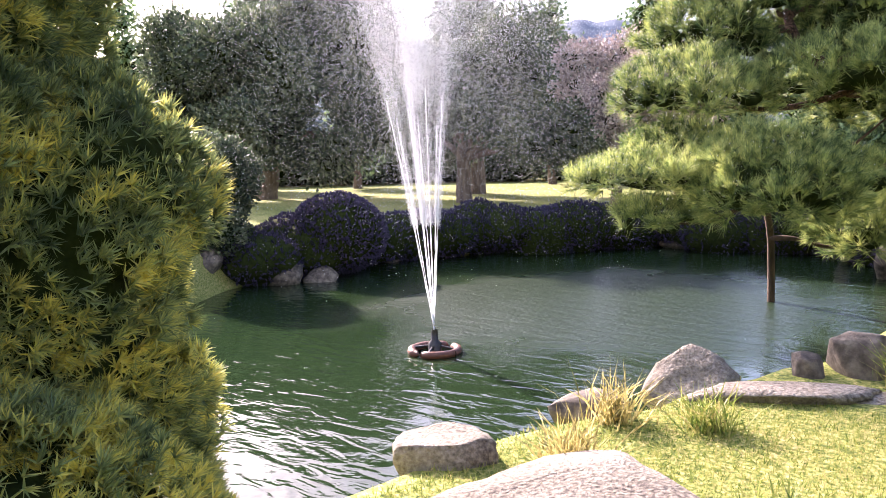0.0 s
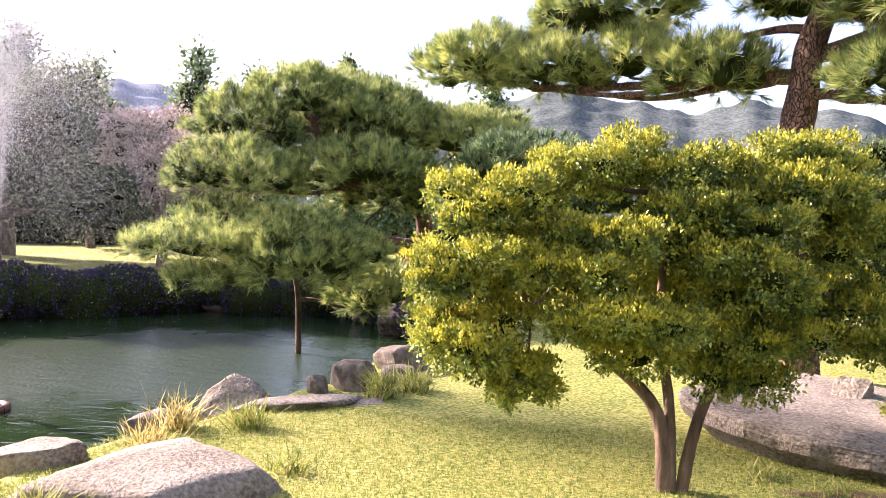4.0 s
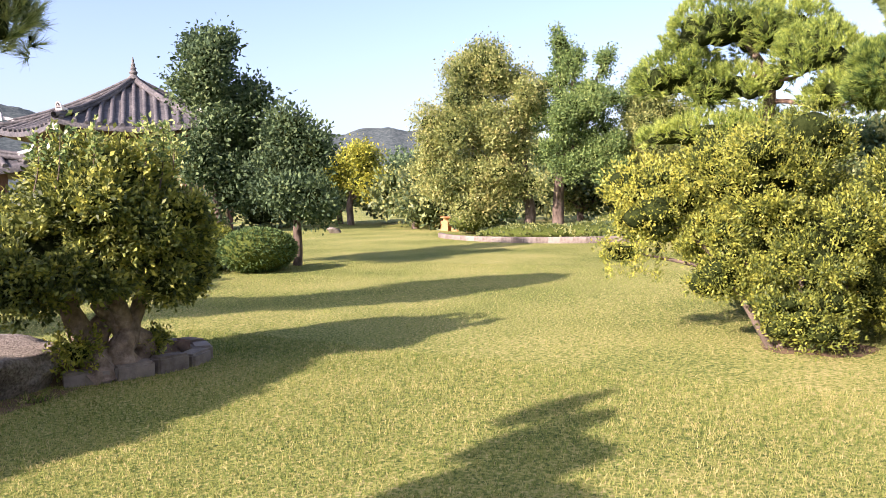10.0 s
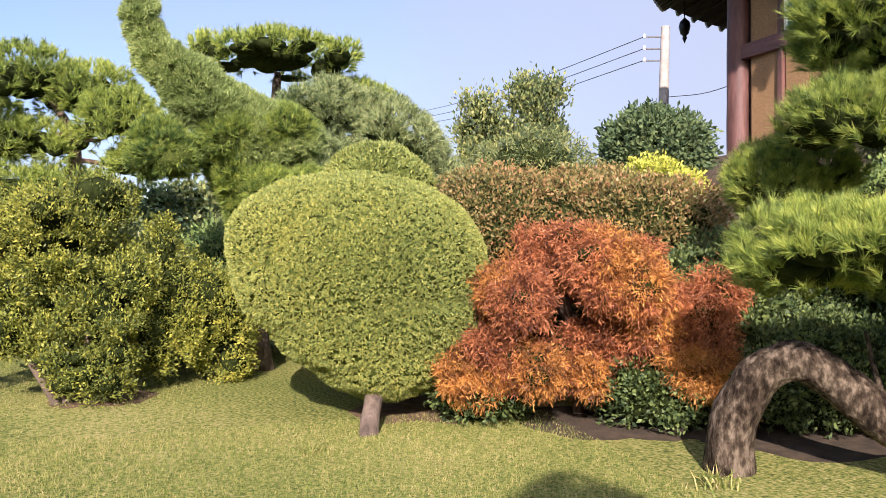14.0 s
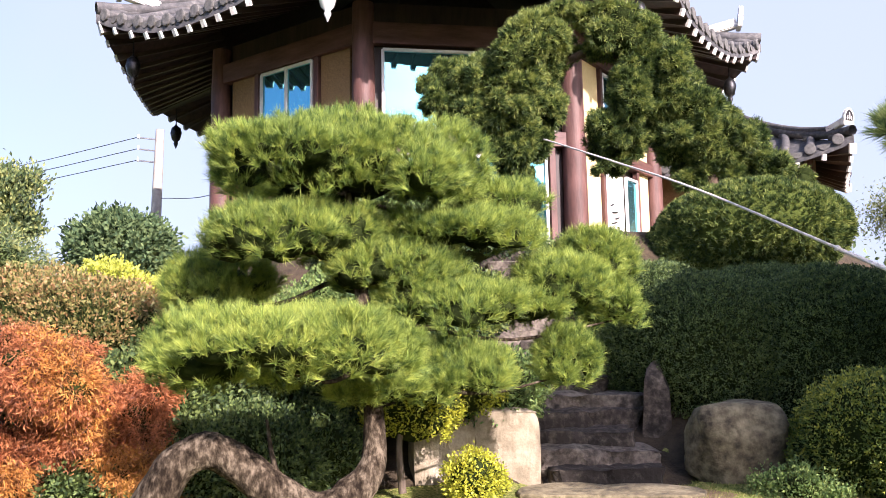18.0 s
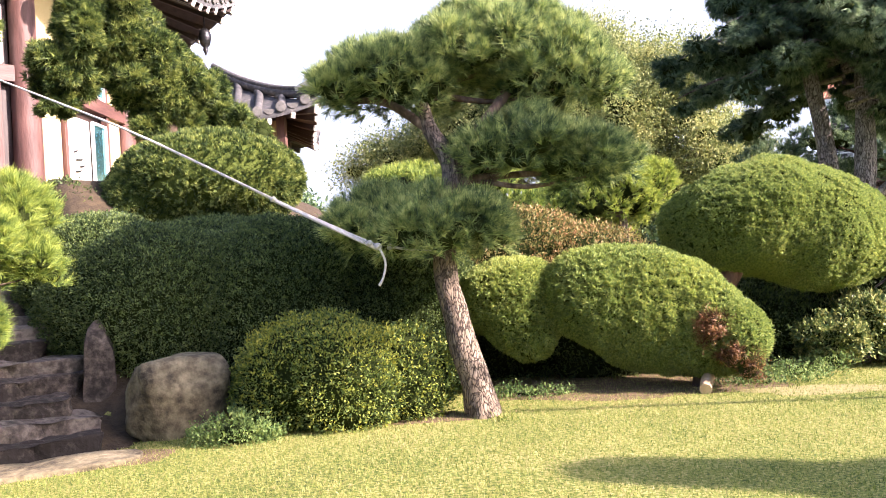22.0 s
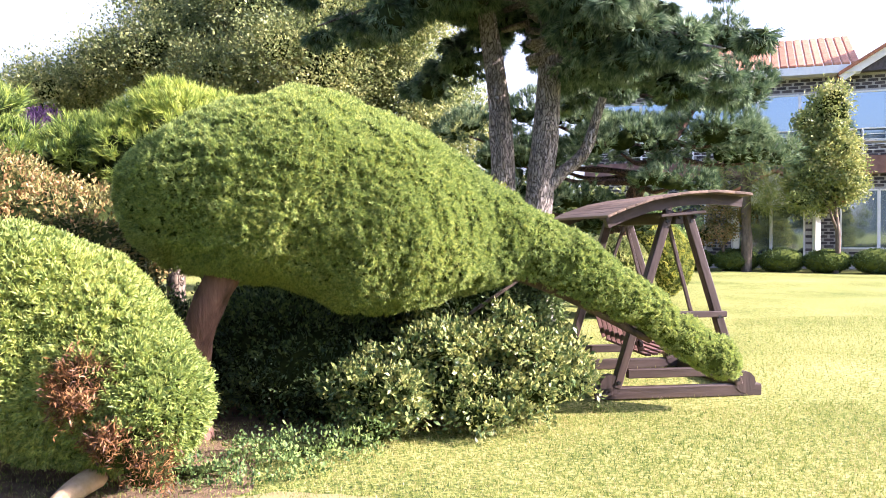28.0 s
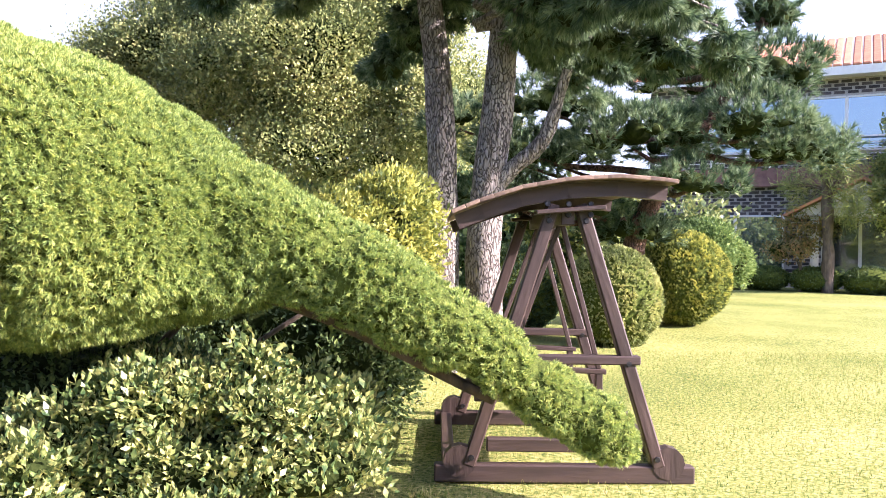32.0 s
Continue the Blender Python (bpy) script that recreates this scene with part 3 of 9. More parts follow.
def leafy(name, blobs, parent, seed, gap=0.10, n=6, length=0.06, width=0.03, material=None, label="", rough=0.10, freq=4.0, low=-0.8, spread=0.8, depth=0.25, core=0.72, up=0.35, scatter=0.0):
    """A crown of broad leaves: clusters over the skin of the blobs and some way into them."""
    rng = np.random.default_rng(seed)
    P, N = skin(blobs, gap, rng, rough, freq, seed, low)
    P = P - N * (rng.uniform(0, 1, len(P))[:, None] ** 1.7 * depth)
    Q = np.repeat(P, n, 0)
    Q = Q + rng.normal(size=Q.shape) * (length * 0.55 + scatter)
    D = unit(np.repeat(N + np.array([0, 0, up]), n, 0) + rng.normal(size=Q.shape) * spread)
    L = length * rng.uniform(0.6, 1.2, len(Q))
    v, f = leaflets(Q, D, L, L * width / length, rng)
    ch = [(v, f, 0)]
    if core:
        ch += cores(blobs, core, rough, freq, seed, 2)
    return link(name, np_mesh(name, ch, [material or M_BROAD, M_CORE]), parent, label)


def rock(name, at, size, seed, material, label, yaw=0.0, sub=4, rough=0.16, flat=0.0, category="rock", group="", cuts=14, cut=(0.50, 0.80)):
    """A boulder: a ball cut by flat facets and roughened; its foot is sunk a little."""
    rng = np.random.default_rng(seed)
    v, f = BALLS[sub]
    p = v.copy()
    for _ in range(cuts):
        c = unit(rng.normal(size=3) + np.array([0, 0, 0.25]))
        over = np.maximum(p @ c - rng.uniform(*cut), 0)
        p = p - over[:, None] * c * 0.93
    p = p * (1 + lumps(v, rough * 0.7, 2.2, seed)[:, None] + lumps(v, rough * 0.28, 7.0, seed + 1)[:, None] + lumps(v, rough * 0.16, 19.0, seed + 2)[:, None])
    p[:, 2] = np.where(p[:, 2] > flat, flat + (p[:, 2] - flat) * 0.35, p[:, 2]) if flat else p[:, 2]
    p = p * np.array(size) / 2
    me = np_mesh(name, [(p, f, 0)], [material])
    ob = link(name, me, None, label, category, group)
    ob.matrix_basis = pose(*at, 0, 0, yaw)
    return ob


def box_chunk(lo, hi, slot=0, m=None):
    (a, b, c), (x, y, z) = lo, hi
    v = np.array([(a, b, c), (x, b, c), (x, y, c), (a, y, c), (a, b, z), (x, b, z), (x, y, z), (a, y, z)], float)
    if m is not None:
        v = v @ np.array(m)[:3, :3].T + np.array(m)[:3, 3]
    f = np.array([(0, 3, 2, 1), (4, 5, 6, 7), (0, 1, 5, 4), (1, 2, 6, 5), (2, 3, 7, 6), (3, 0, 4, 7)])
    return v, f, slot


def bar(name, a, b, w, h, material, parent, label="", bevel=0.006, up=(0, 0, 1)):
    """A squared, lightly bevelled timber from a to b, w across and h deep."""
    a, b = Vector(a), Vector(b)
    d = b - a
    bm = bmesh.new()
    bmesh.ops.create_cube(bm, size=1)
    bmesh.ops.scale(bm, vec=(w, h, d.length), verts=bm.verts)
    if bevel:
        bmesh.ops.bevel(bm, geom=bm.edges[:], offset=bevel, segments=1, affect="EDGES")
    z = d.normalized()
    x = Vector(up).cross(z)
    x = x.normalized() if x.length > 1e-4 else Vector((1, 0, 0))
    y = z.cross(x)
    m = Matrix((x, y, z)).transposed().to_4x4()
    m.translation = (a + b) / 2
    me = bpy.data.meshes.new(name)
    bm.to_mesh(me)
    bm.free()
    me.materials.append(material)
    ob = link(name, me, None, label)
    ob.matrix_basis = m
    if parent:
        ob.parent = parent
        ob.matrix_parent_inverse = parent.matrix_basis.inverted()
    return ob


def part(name, bm, material, parent, label=""):
    me = bpy.data.meshes.new(name)
    bm.to_mesh(me)
    bm.free()
    me.materials.append(material)
    return link(name, me, parent, label)



# ---- ground, pond and distance ----
POND = np.array([(-3.1, 2.2), (-1.95, 3.2), (-1.85, 4.6), (-1.45, 5.4), (-1.3, 6.3), (-0.95, 7.3), (-0.8, 9.4), (-0.6, 12.0), (-0.6, 15.0), (-1.6, 18.5), (-4.5, 21.5), (-8.5, 20.5), (-11.5, 17.0), (-13.2, 13.0), (-12.2, 9.5), (-10.0, 6.2), (-6.4, 2.9)])
WATER_Z = -0.95
HOUSE = (16.2, -20.4)


def pond_depth(x, y):
    """Signed distance to the pond's edge, positive inside."""
    p = np.stack([x, y], -1)
    a, b = POND, np.roll(POND, -1, 0)
    best = np.full(x.shape, 1e9)
    inside = np.zeros(x.shape, bool)
    for s, e in zip(a, b):
        d = e - s
        t = np.clip(((p - s) @ d) / (d @ d), 0, 1)
        best = np.minimum(best, np.linalg.norm(p - s - t[..., None] * d, axis=-1))
        c = ((s[1] > y) != (e[1] > y)) & (x < (e[0] - s[0]) * (y - s[1]) / (e[1] - s[1] + 1e-12) + s[0])
        inside ^= c
    return np.where(inside, best, -best)


def smooth(t):
    t = np.clip(t, 0, 1)
    return t * t * (3 - 2 * t)


def ground_z(x, y):
    x, y = np.asarray(x, float), np.asarray(y, float)
    z = 0.03 * np.sin(x * 0.5 + 1) * np.cos(y * 0.43) * smooth((np.hypot(x - 1, y + 3) - 2) / 8)
    d = pond_depth(x, y)
    z = z - 1.7 * smooth((d + 0.45) / 1.15)
    r = np.hypot(x - HOUSE[0], y - HOUSE[1])
    turn = np.degrees(np.arctan2(y - HOUSE[1], x - HOUSE[0]))
    z = z + 3.4 * smooth((13.0 + 2.6 * smooth((turn - 117) / 11) - r) / 4.8)
    # the cutting for the garden steps
    along_, off_ = (x - 4.98) * 0.692 - (y + 10.42) * 0.722, np.abs((x - 4.98) * 0.722 + (y + 10.42) * 0.692)
    cut = smooth((1.25 - off_) / 0.4) * smooth((along_ + 0.5) / 0.4)
    z = z + cut * np.minimum(0.53 * np.maximum(along_, 0) - 0.06 - z, 0)
    far = smooth((np.hypot(x, y) - 60) / 200)
    return z * (1 - far)


def grid_axis():
    near = np.arange(-22, 34.01, 0.28)
    steps = np.cumsum(1.22 ** np.arange(1, 31) * 0.4)
    return np.concatenate([(near[0] - steps)[::-1], near, near[-1] + steps])


def build_ground():
    xs, ys = grid_axis(), grid_axis() - 8.0
    X, Y = np.meshgrid(xs, ys, indexing="ij")
    Z = ground_z(X, Y)
    v = np.stack([X, Y, Z], -1).reshape(-1, 3)
    ny = len(ys)
    i, j = np.meshgrid(np.arange(len(xs) - 1), np.arange(ny - 1), indexing="ij")
    k = (i * ny + j).ravel()
    f = np.stack([k, k + ny, k + ny + 1, k + 1], 1)
    m = mat("lawn_turf", [(0.10, (0.055, 0.085, 0.020)), (0.42, (0.178, 0.212, 0.048)), (0.64, (0.295, 0.292, 0.085)), (0.92, (0.44, 0.375, 0.17))], scale=30, detail=5, rough=0.95, bump=1.0, bump_scale=60, big=0.35, spec=0.15, contrast=2.4)
    link("ground", np_mesh("ground", [(v, f, 0)], [m]), None, "short clipped lawn turf, golden green, sloping to a pond", "lawn", kind="structure")


def build_water():
    m = bpy.data.materials.new("pond_water")
    m.use_nodes = True
    n, l = m.node_tree.nodes, m.node_tree.links
    p = n["Principled BSDF"]
    p.inputs["Base Color"].default_value = (0.012, 0.026, 0.010, 1)
    p.inputs["IOR"].default_value = 1.33
    co = n.new("ShaderNodeTexCoord")
    # water broken up by the falling spray beyond the fountain
    far_ = n.new("ShaderNodeVectorMath")
    far_.operation = "DISTANCE"
    far_.inputs[1].default_value = (-5.6, 12.6, WATER_Z)
    zone = n.new("ShaderNodeMapRange")
    ragged = n.new("ShaderNodeTexNoise")
    ragged.inputs["Scale"].default_value, ragged.inputs["Detail"].default_value = 0.9, 4.0
    edge = n.new("ShaderNodeMath")
    edge.operation = "MULTIPLY_ADD"
    edge.inputs[1].default_value = 3.0
    l.new(co.outputs["Object"], far_.inputs[0]), l.new(co.outputs["Object"], ragged.inputs["Vector"])
    l.new(ragged.outputs["Fac"], edge.inputs[0]), l.new(far_.outputs["Value"], edge.inputs[2]), l.new(edge.outputs[0], zone.inputs["Value"])
    zone.inputs["From Min"].default_value, zone.inputs["From Max"].default_value = 6.6, 4.4
    rg = n.new("ShaderNodeMapRange")
    rg.inputs["To Min"].default_value, rg.inputs["To Max"].default_value = 0.05, 0.34
    l.new(zone.outputs[0], rg.inputs["Value"]), l.new(rg.outputs[0], p.inputs["Roughness"])
    mp = n.new("ShaderNodeMapping")
    mp.inputs["Rotation"].default_value, mp.inputs["Scale"].default_value = (0, 0, radians(-40)), (0.55, 1.5, 1)
    l.new(co.outputs["Object"], mp.inputs["Vector"])
    a = n.new("ShaderNodeTexNoise")
    a.inputs["Scale"].default_value, a.inputs["Detail"].default_value, a.inputs["Distortion"].default_value = 3.4, 2.0, 0.7
    b = n.new("ShaderNodeTexNoise")
    b.inputs["Scale"].default_value, b.inputs["Detail"].default_value = 17.0, 2.0
    l.new(mp.outputs[0], a.inputs["Vector"]), l.new(co.outputs["Object"], b.inputs["Vector"])
    fine = n.new("ShaderNodeMath")
    fine.operation = "MULTIPLY_ADD"
    fine.inputs[1].default_value, fine.inputs[2].default_value = 0.35, 0.10
    l.new(zone.outputs[0], fine.inputs[0])
    mul = n.new("ShaderNodeMath")
    mul.operation = "MULTIPLY"
    l.new(fine.outputs[0], mul.inputs[0]), l.new(b.outputs["Fac"], mul.inputs[1])
    ad = n.new("ShaderNodeMath")
    l.new(mul.outputs[0], ad.inputs[0]), l.new(a.outputs["Fac"], ad.inputs[1])
    bu = n.new("ShaderNodeBump")
    bu.inputs["Strength"].default_value, bu.inputs["Distance"].default_value = 0.35, 0.045
    l.new(ad.outputs[0], bu.inputs["Height"]), l.new(bu.outputs[0], p.inputs["Normal"])
    bm = bmesh.new()
    c = POND.mean(0)
    ring = [bm.verts.new((*(c + (q - c) * 1.08), WATER_Z)) for q in POND]
    bm.faces.new(ring)
    me = bpy.data.meshes.new("water")
    bm.to_mesh(me)
    bm.free()
    me.materials.append(m)
    link("water", me, None, "dark green rippled pond water", "water", kind="structure")


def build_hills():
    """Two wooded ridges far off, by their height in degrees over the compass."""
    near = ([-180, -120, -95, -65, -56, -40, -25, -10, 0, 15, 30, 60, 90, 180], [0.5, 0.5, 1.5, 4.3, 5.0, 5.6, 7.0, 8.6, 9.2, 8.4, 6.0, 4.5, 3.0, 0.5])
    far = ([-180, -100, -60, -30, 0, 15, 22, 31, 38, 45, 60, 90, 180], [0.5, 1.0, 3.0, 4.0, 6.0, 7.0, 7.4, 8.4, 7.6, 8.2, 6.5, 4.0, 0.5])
    # distance haze is mixed into both colours, paler and bluer on the mountains
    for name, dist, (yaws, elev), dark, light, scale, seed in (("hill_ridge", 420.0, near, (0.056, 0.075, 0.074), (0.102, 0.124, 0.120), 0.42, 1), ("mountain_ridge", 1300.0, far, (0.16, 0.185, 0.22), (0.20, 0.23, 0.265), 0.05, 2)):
        m = mat(name + "_hazy_forest", [(0.38, dark), (0.62, light)], scale=scale, detail=12, rough=1.0, bump=0.5, bump_scale=scale * 2, spec=0.0, contrast=1.4)
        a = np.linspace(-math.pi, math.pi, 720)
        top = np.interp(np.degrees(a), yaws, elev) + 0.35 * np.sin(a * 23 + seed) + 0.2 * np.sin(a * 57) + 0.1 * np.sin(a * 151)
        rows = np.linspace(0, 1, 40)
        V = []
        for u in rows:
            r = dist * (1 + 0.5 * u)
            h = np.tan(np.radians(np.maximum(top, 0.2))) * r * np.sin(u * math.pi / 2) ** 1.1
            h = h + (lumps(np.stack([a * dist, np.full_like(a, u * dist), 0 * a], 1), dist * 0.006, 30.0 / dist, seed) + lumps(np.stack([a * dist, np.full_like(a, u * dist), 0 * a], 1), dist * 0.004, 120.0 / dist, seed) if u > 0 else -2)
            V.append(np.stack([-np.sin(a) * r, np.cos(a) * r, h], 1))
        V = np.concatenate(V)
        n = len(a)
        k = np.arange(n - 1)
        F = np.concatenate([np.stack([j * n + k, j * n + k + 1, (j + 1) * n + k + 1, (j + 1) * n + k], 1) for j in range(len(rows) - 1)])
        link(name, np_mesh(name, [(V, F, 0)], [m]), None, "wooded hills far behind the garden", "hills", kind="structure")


def build_mound_cover():
    """Bare soil over the house's mound, coloured dark for the slope's shade."""
    n = 360
    a = np.linspace(0, 2 * math.pi, n, endpoint=False)
    V, k = [], np.arange(n)
    R = np.linspace(15.2, 6.0, 60)
    for r in R:
        rr = r + 0.25 * np.sin(a * 9) + 0.15 * np.sin(a * 21)
        x, y = HOUSE[0] + rr * np.cos(a), HOUSE[1] + rr * np.sin(a)
        V.append(np.stack([x, y, ground_z(x, y) + (0.03 if r < 15.1 else -0.03)], 1))
    F = np.concatenate([np.stack([j * n + k, j * n + (k + 1) % n, (j + 1) * n + (k + 1) % n, (j + 1) * n + k], 1) for j in range(len(R) - 1)])
    link("mound_soil", np_mesh("mound_soil", [(np.concatenate(V), F, 0)], [M_SOILDARK]), None, "house mound soil with shade put into its dark colour", "soil", kind="structure")


build_mound_cover()
build_ground()
build_water()
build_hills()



# ---- octagonal tile-roofed house on the mound ----
def hex_dir(k, first=48.0, sides=8):
    a = radians(first + 360 / sides * k)
    return Vector((math.cos(a), math.sin(a), 0))


def roof_field(first, sides, r_eave, z_eave, z_top, lift, sag=0.12):
    """Height of a curved hip roof at a face's (u along the eave -1..1, v from the eave 0 to the top 1)."""
    def point(k, u, v):
        a, b = hex_dir(k, first, sides) * r_eave, hex_dir(k + 1, first, sides) * r_eave
        e = a.lerp(b, (u + 1) / 2)
        out = e * (1 - v)
        z = z_eave + (z_top - z_eave) * (v**1.35 * 0.8 + v * 0.2) + lift * abs(u) ** 2.6 * (1 - v) ** 2
        out = out * (1 + 0.04 * abs(u) ** 3 * (1 - v))
        return Vector((out.x, out.y, z))
    return point


def build_roof(parent, first, r_eave, z_eave, z_top, lift, tiles=13, sides=8, ornament=1.0, rafters=True):
    pt = roof_field(first, sides, r_eave, z_eave, z_top, lift)
    for k in range(sides):
        # under-deck: the roof's body, with the soffit below it
        V, F = [], []
        nu, nv = 24, 12
        for off in (0.0, -0.22):
            for j in range(nv + 1):
                for i in range(nu + 1):
                    V.append(pt(k, -1 + 2 * i / nu, j / nv * 0.97) + Vector((0, 0, off)))
        n1 = (nu + 1) * (nv + 1)
        for j in range(nv):
            for i in range(nu):
                q = j * (nu + 1) + i
                F.append((q, q + 1, q + nu + 2, q + nu + 1))
                F.append((n1 + q, n1 + q + nu + 1, n1 + q + nu + 2, n1 + q + 1))
        for i in range(nu):
            F.append((i, n1 + i, n1 + i + 1, i + 1))
        link("roof_deck", np_mesh("roof_deck", [(np.array(V), np.array(F[0:2 * nu * nv:2] + F[2 * nu * nv:]), 1), (np.array(V), np.array(F[1:2 * nu * nv:2]), 0)], [M_WOOD, M_TILE]), parent, "roof deck of grey pan tiles over dark timber")
        # rows of round cover tiles down the slope, and the eave tile at each end
        for i in range(tiles):
            u = -1 + 2 * (i + 0.5) / tiles
            a, b = hex_dir(k, first, sides) * r_eave, hex_dir(k + 1, first, sides) * r_eave
            # run straight up the slope until the hip
            e = a.lerp(b, (u + 1) / 2)
            inward = -(a + b).normalized()
            pts = []
            top = 1 - abs(u)
            top = 0.06 + 0.93 * top
            for j in range(8):
                v = top * j / 7
                p = pt(k, max(-1, min(1, u / max(1 - v, 0.04))), v)
                pts.append(p + Vector((0, 0, 0.05)))
            v, f = tube(pts, [0.125 if rafters else 0.11] * 8, 8, 0, 1, 2)
            cap = np.array([list(range(8))])
            row = link("cover_tile", np_mesh("cover_tile", [(v, f, 0), (v, cap, 0)], [M_TILE], smooth=True), parent)
            if rafters:
                # round end disc, and the hanging drip tile beside it
                w = pts[0] - inward * 0.03
                v, f = tube([w + inward * 0.06, w - inward * 0.02, w - inward * 0.03], [0.155, 0.155, 0.12], 10, 0, 1, 1)
                link("end_disc", np_mesh("end_disc", [(v, f, 0), (v, np.array([list(range(20, 30))]), 0)], [M_TILE_EDGE], smooth=False), row, "pale weathered eave disc")
                if i < tiles - 1:
                    q = pt(k, -1 + 2 * (i + 1.0) / tiles, 0.0) - inward * 0.02
                    along_ = (b - a).normalized()
                    arc = [q + along_ * (0.17 * c) + Vector((0, 0, 0.03 - 0.13 * (1 - c * c))) for c in np.linspace(-1, 1, 9)]
                    top_ = [q + along_ * (0.17 * c) + Vector((0, 0, 0.06)) for c in np.linspace(-1, 1, 9)]
                    V2 = np.array([p[:] for p in arc + top_] + [(p - Vector(inward) * -0.05)[:] for p in arc + top_])
                    F2 = [(j, j + 1, 10 + j, 9 + j) for j in range(8)] + [(19 + j, 18 + j, 27 + j, 28 + j) for j in range(8)] + [(j + 1, j, 18 + j, 19 + j) for j in range(8)]
                    link("drip_tile", np_mesh("drip_tile", [(V2, np.array(F2), 0)], [M_TILE_EDGE], smooth=False), row, "pale curved drip tile")
        # rafters whose painted ends show at the eave
        for i in range(tiles - 1 if rafters else 0):
            u = -1 + 2 * (i + 1) / tiles
            o = pt(k, u, 0.0) + Vector((0, 0, -0.30))
            q = pt(k, u, 0.30) + Vector((0, 0, -0.30))
            d = (q - o).normalized()
            r = bar("rafter", o + d * 0.05, q, 0.11, 0.15, M_WOOD, parent, bevel=0)
            bar("rafter_end", o - d * 0.002, o + d * 0.055, 0.125, 0.165, M_PLANK_END, r, "white painted rafter end", bevel=0)
    thick = 0.5 + 0.5 * ornament
    for k in range(sides):
        # hip ridge, thick, with an upturned ornament end
        pts = [pt(k, -1, v / 9 * 0.96) + Vector((0, 0, 0.14)) for v in range(10)]
        v, f = tube(pts, [0.17 * thick] + [0.15 * thick] * 9, 8, 0, 1, 3)
        v2, f2 = tube([p + Vector((0, 0, 0.17 * thick)) for p in pts[1:]], [0.11 * thick] * 9, 8, 0, 1, 3)
        link("hip_ridge", np_mesh("hip_ridge", [(v, f, 0), (v2, f2, 0)], [M_TILE]), parent, "raised grey hip ridge")
        e = pts[1]
        out = hex_dir(k, first, sides)
        bm = bmesh.new()
        bmesh.ops.create_cube(bm, size=1)
        bmesh.ops.scale(bm, vec=(0.9 * ornament, 0.26 * ornament, 0.26 * ornament), verts=bm.verts)
        bmesh.ops.bevel(bm, geom=bm.edges[:], offset=0.03 * ornament, segments=2, affect="EDGES")
        bmesh.ops.transform(bm, matrix=Matrix.Translation(e + Vector((0, 0, 0.26 * thick))) @ pose(0, 0, 0, 0, -12, math.degrees(math.atan2(out.y, out.x))), verts=bm.verts)
        part("ridge_mortar", bm, M_PLASTER, parent, "white lime mortar at the ridge end")
        bm = bmesh.new()
        spot = Matrix.Translation(e + out * 0.52 * ornament + Vector((0, 0, 0.30 * ornament))) @ pose(0, 0, 0, 0, 8, math.degrees(math.atan2(out.y, out.x))) @ Matrix.Scale(ornament, 4)

        def arch(w, h, x0, x1, z0):
            bm = bmesh.new()
            ring = [(w * s_, z0 + h * c_) for s_, c_ in ((-1, 0), (1, 0), (1, 0.45), (0.82, 0.68), (0.45, 0.88), (0, 1), (-0.45, 0.88), (-0.82, 0.68), (-1, 0.45))]
            f0 = bm.faces.new([bm.verts.new((x0, y_, z_)) for y_, z_ in ring])
            g_ = bmesh.ops.extrude_face_region(bm, geom=[f0])
            bmesh.ops.translate(bm, vec=(x1 - x0, 0, 0), verts=[v_ for v_ in g_["geom"] if isinstance(v_, bmesh.types.BMVert)])
            bmesh.ops.recalc_face_normals(bm, faces=bm.faces[:])
            bmesh.ops.transform(bm, matrix=spot, verts=bm.verts)
            return bm

        tile = part("ridge_end_tile", arch(0.24, 0.66, -0.06, 0.06, -0.1), M_PLASTER, parent, "carved arched ridge-end tile")
        part("carved_face", arch(0.17, 0.42, 0.05, 0.075, 0.06), M_METAL, tile, "dark carved relief")
        for y_, z_, h_ in ((-0.09, 0.09, 0.15), (0.0, 0.09, 0.28), (0.09, 0.09, 0.15)):
            bm = bmesh.new()
            bmesh.ops.create_uvsphere(bm, u_segments=8, v_segments=6, radius=1)
            bmesh.ops.transform(bm, matrix=spot @ Matrix.Translation((0.075, y_, z_ + h_ / 2)) @ Matrix.Diagonal((0.02, 0.032, h_ / 2, 1)), verts=bm.verts)
            part("relief_leaf", bm, M_PLASTER, tile, "pale relief leaf")
        # corner rafter below the hip
        o, q = pt(k, -1, 0.01) + Vector((0, 0, -0.36)), pt(k, -1, 0.35) + Vector((0, 0, -0.42))
        c = bar("hip_rafter", o, q, 0.2, 0.26, M_WOOD, parent)
        d = (q - o).normalized()
        bar("rafter_end", o - d * 0.02, o + d * 0.03, 0.22, 0.28, M_PLANK_END, c, bevel=0)
    return pt


def spire(parent, z, material, s=1.0, name="roof_finial"):
    prof = [(0.55, 0), (0.6, 0.12), (0.42, 0.2), (0.5, 0.34), (0.34, 0.5), (0.46, 0.62), (0.3, 0.78), (0.2, 0.9), (0.3, 1.05), (0.16, 1.2), (0.22, 1.32), (0.12, 1.46), (0.15, 1.58), (0.07, 1.72), (0.09, 1.84), (0.02, 2.1)]
    pts, rad = [(0, 0, z + h * s) for r, h in prof], [r * s for r, h in prof]
    v, f = tube(pts, rad, 14, 0, 1, 2)
    ob = link(name, np_mesh(name, [(v, f, 0)], [material]), None, "")
    return ob


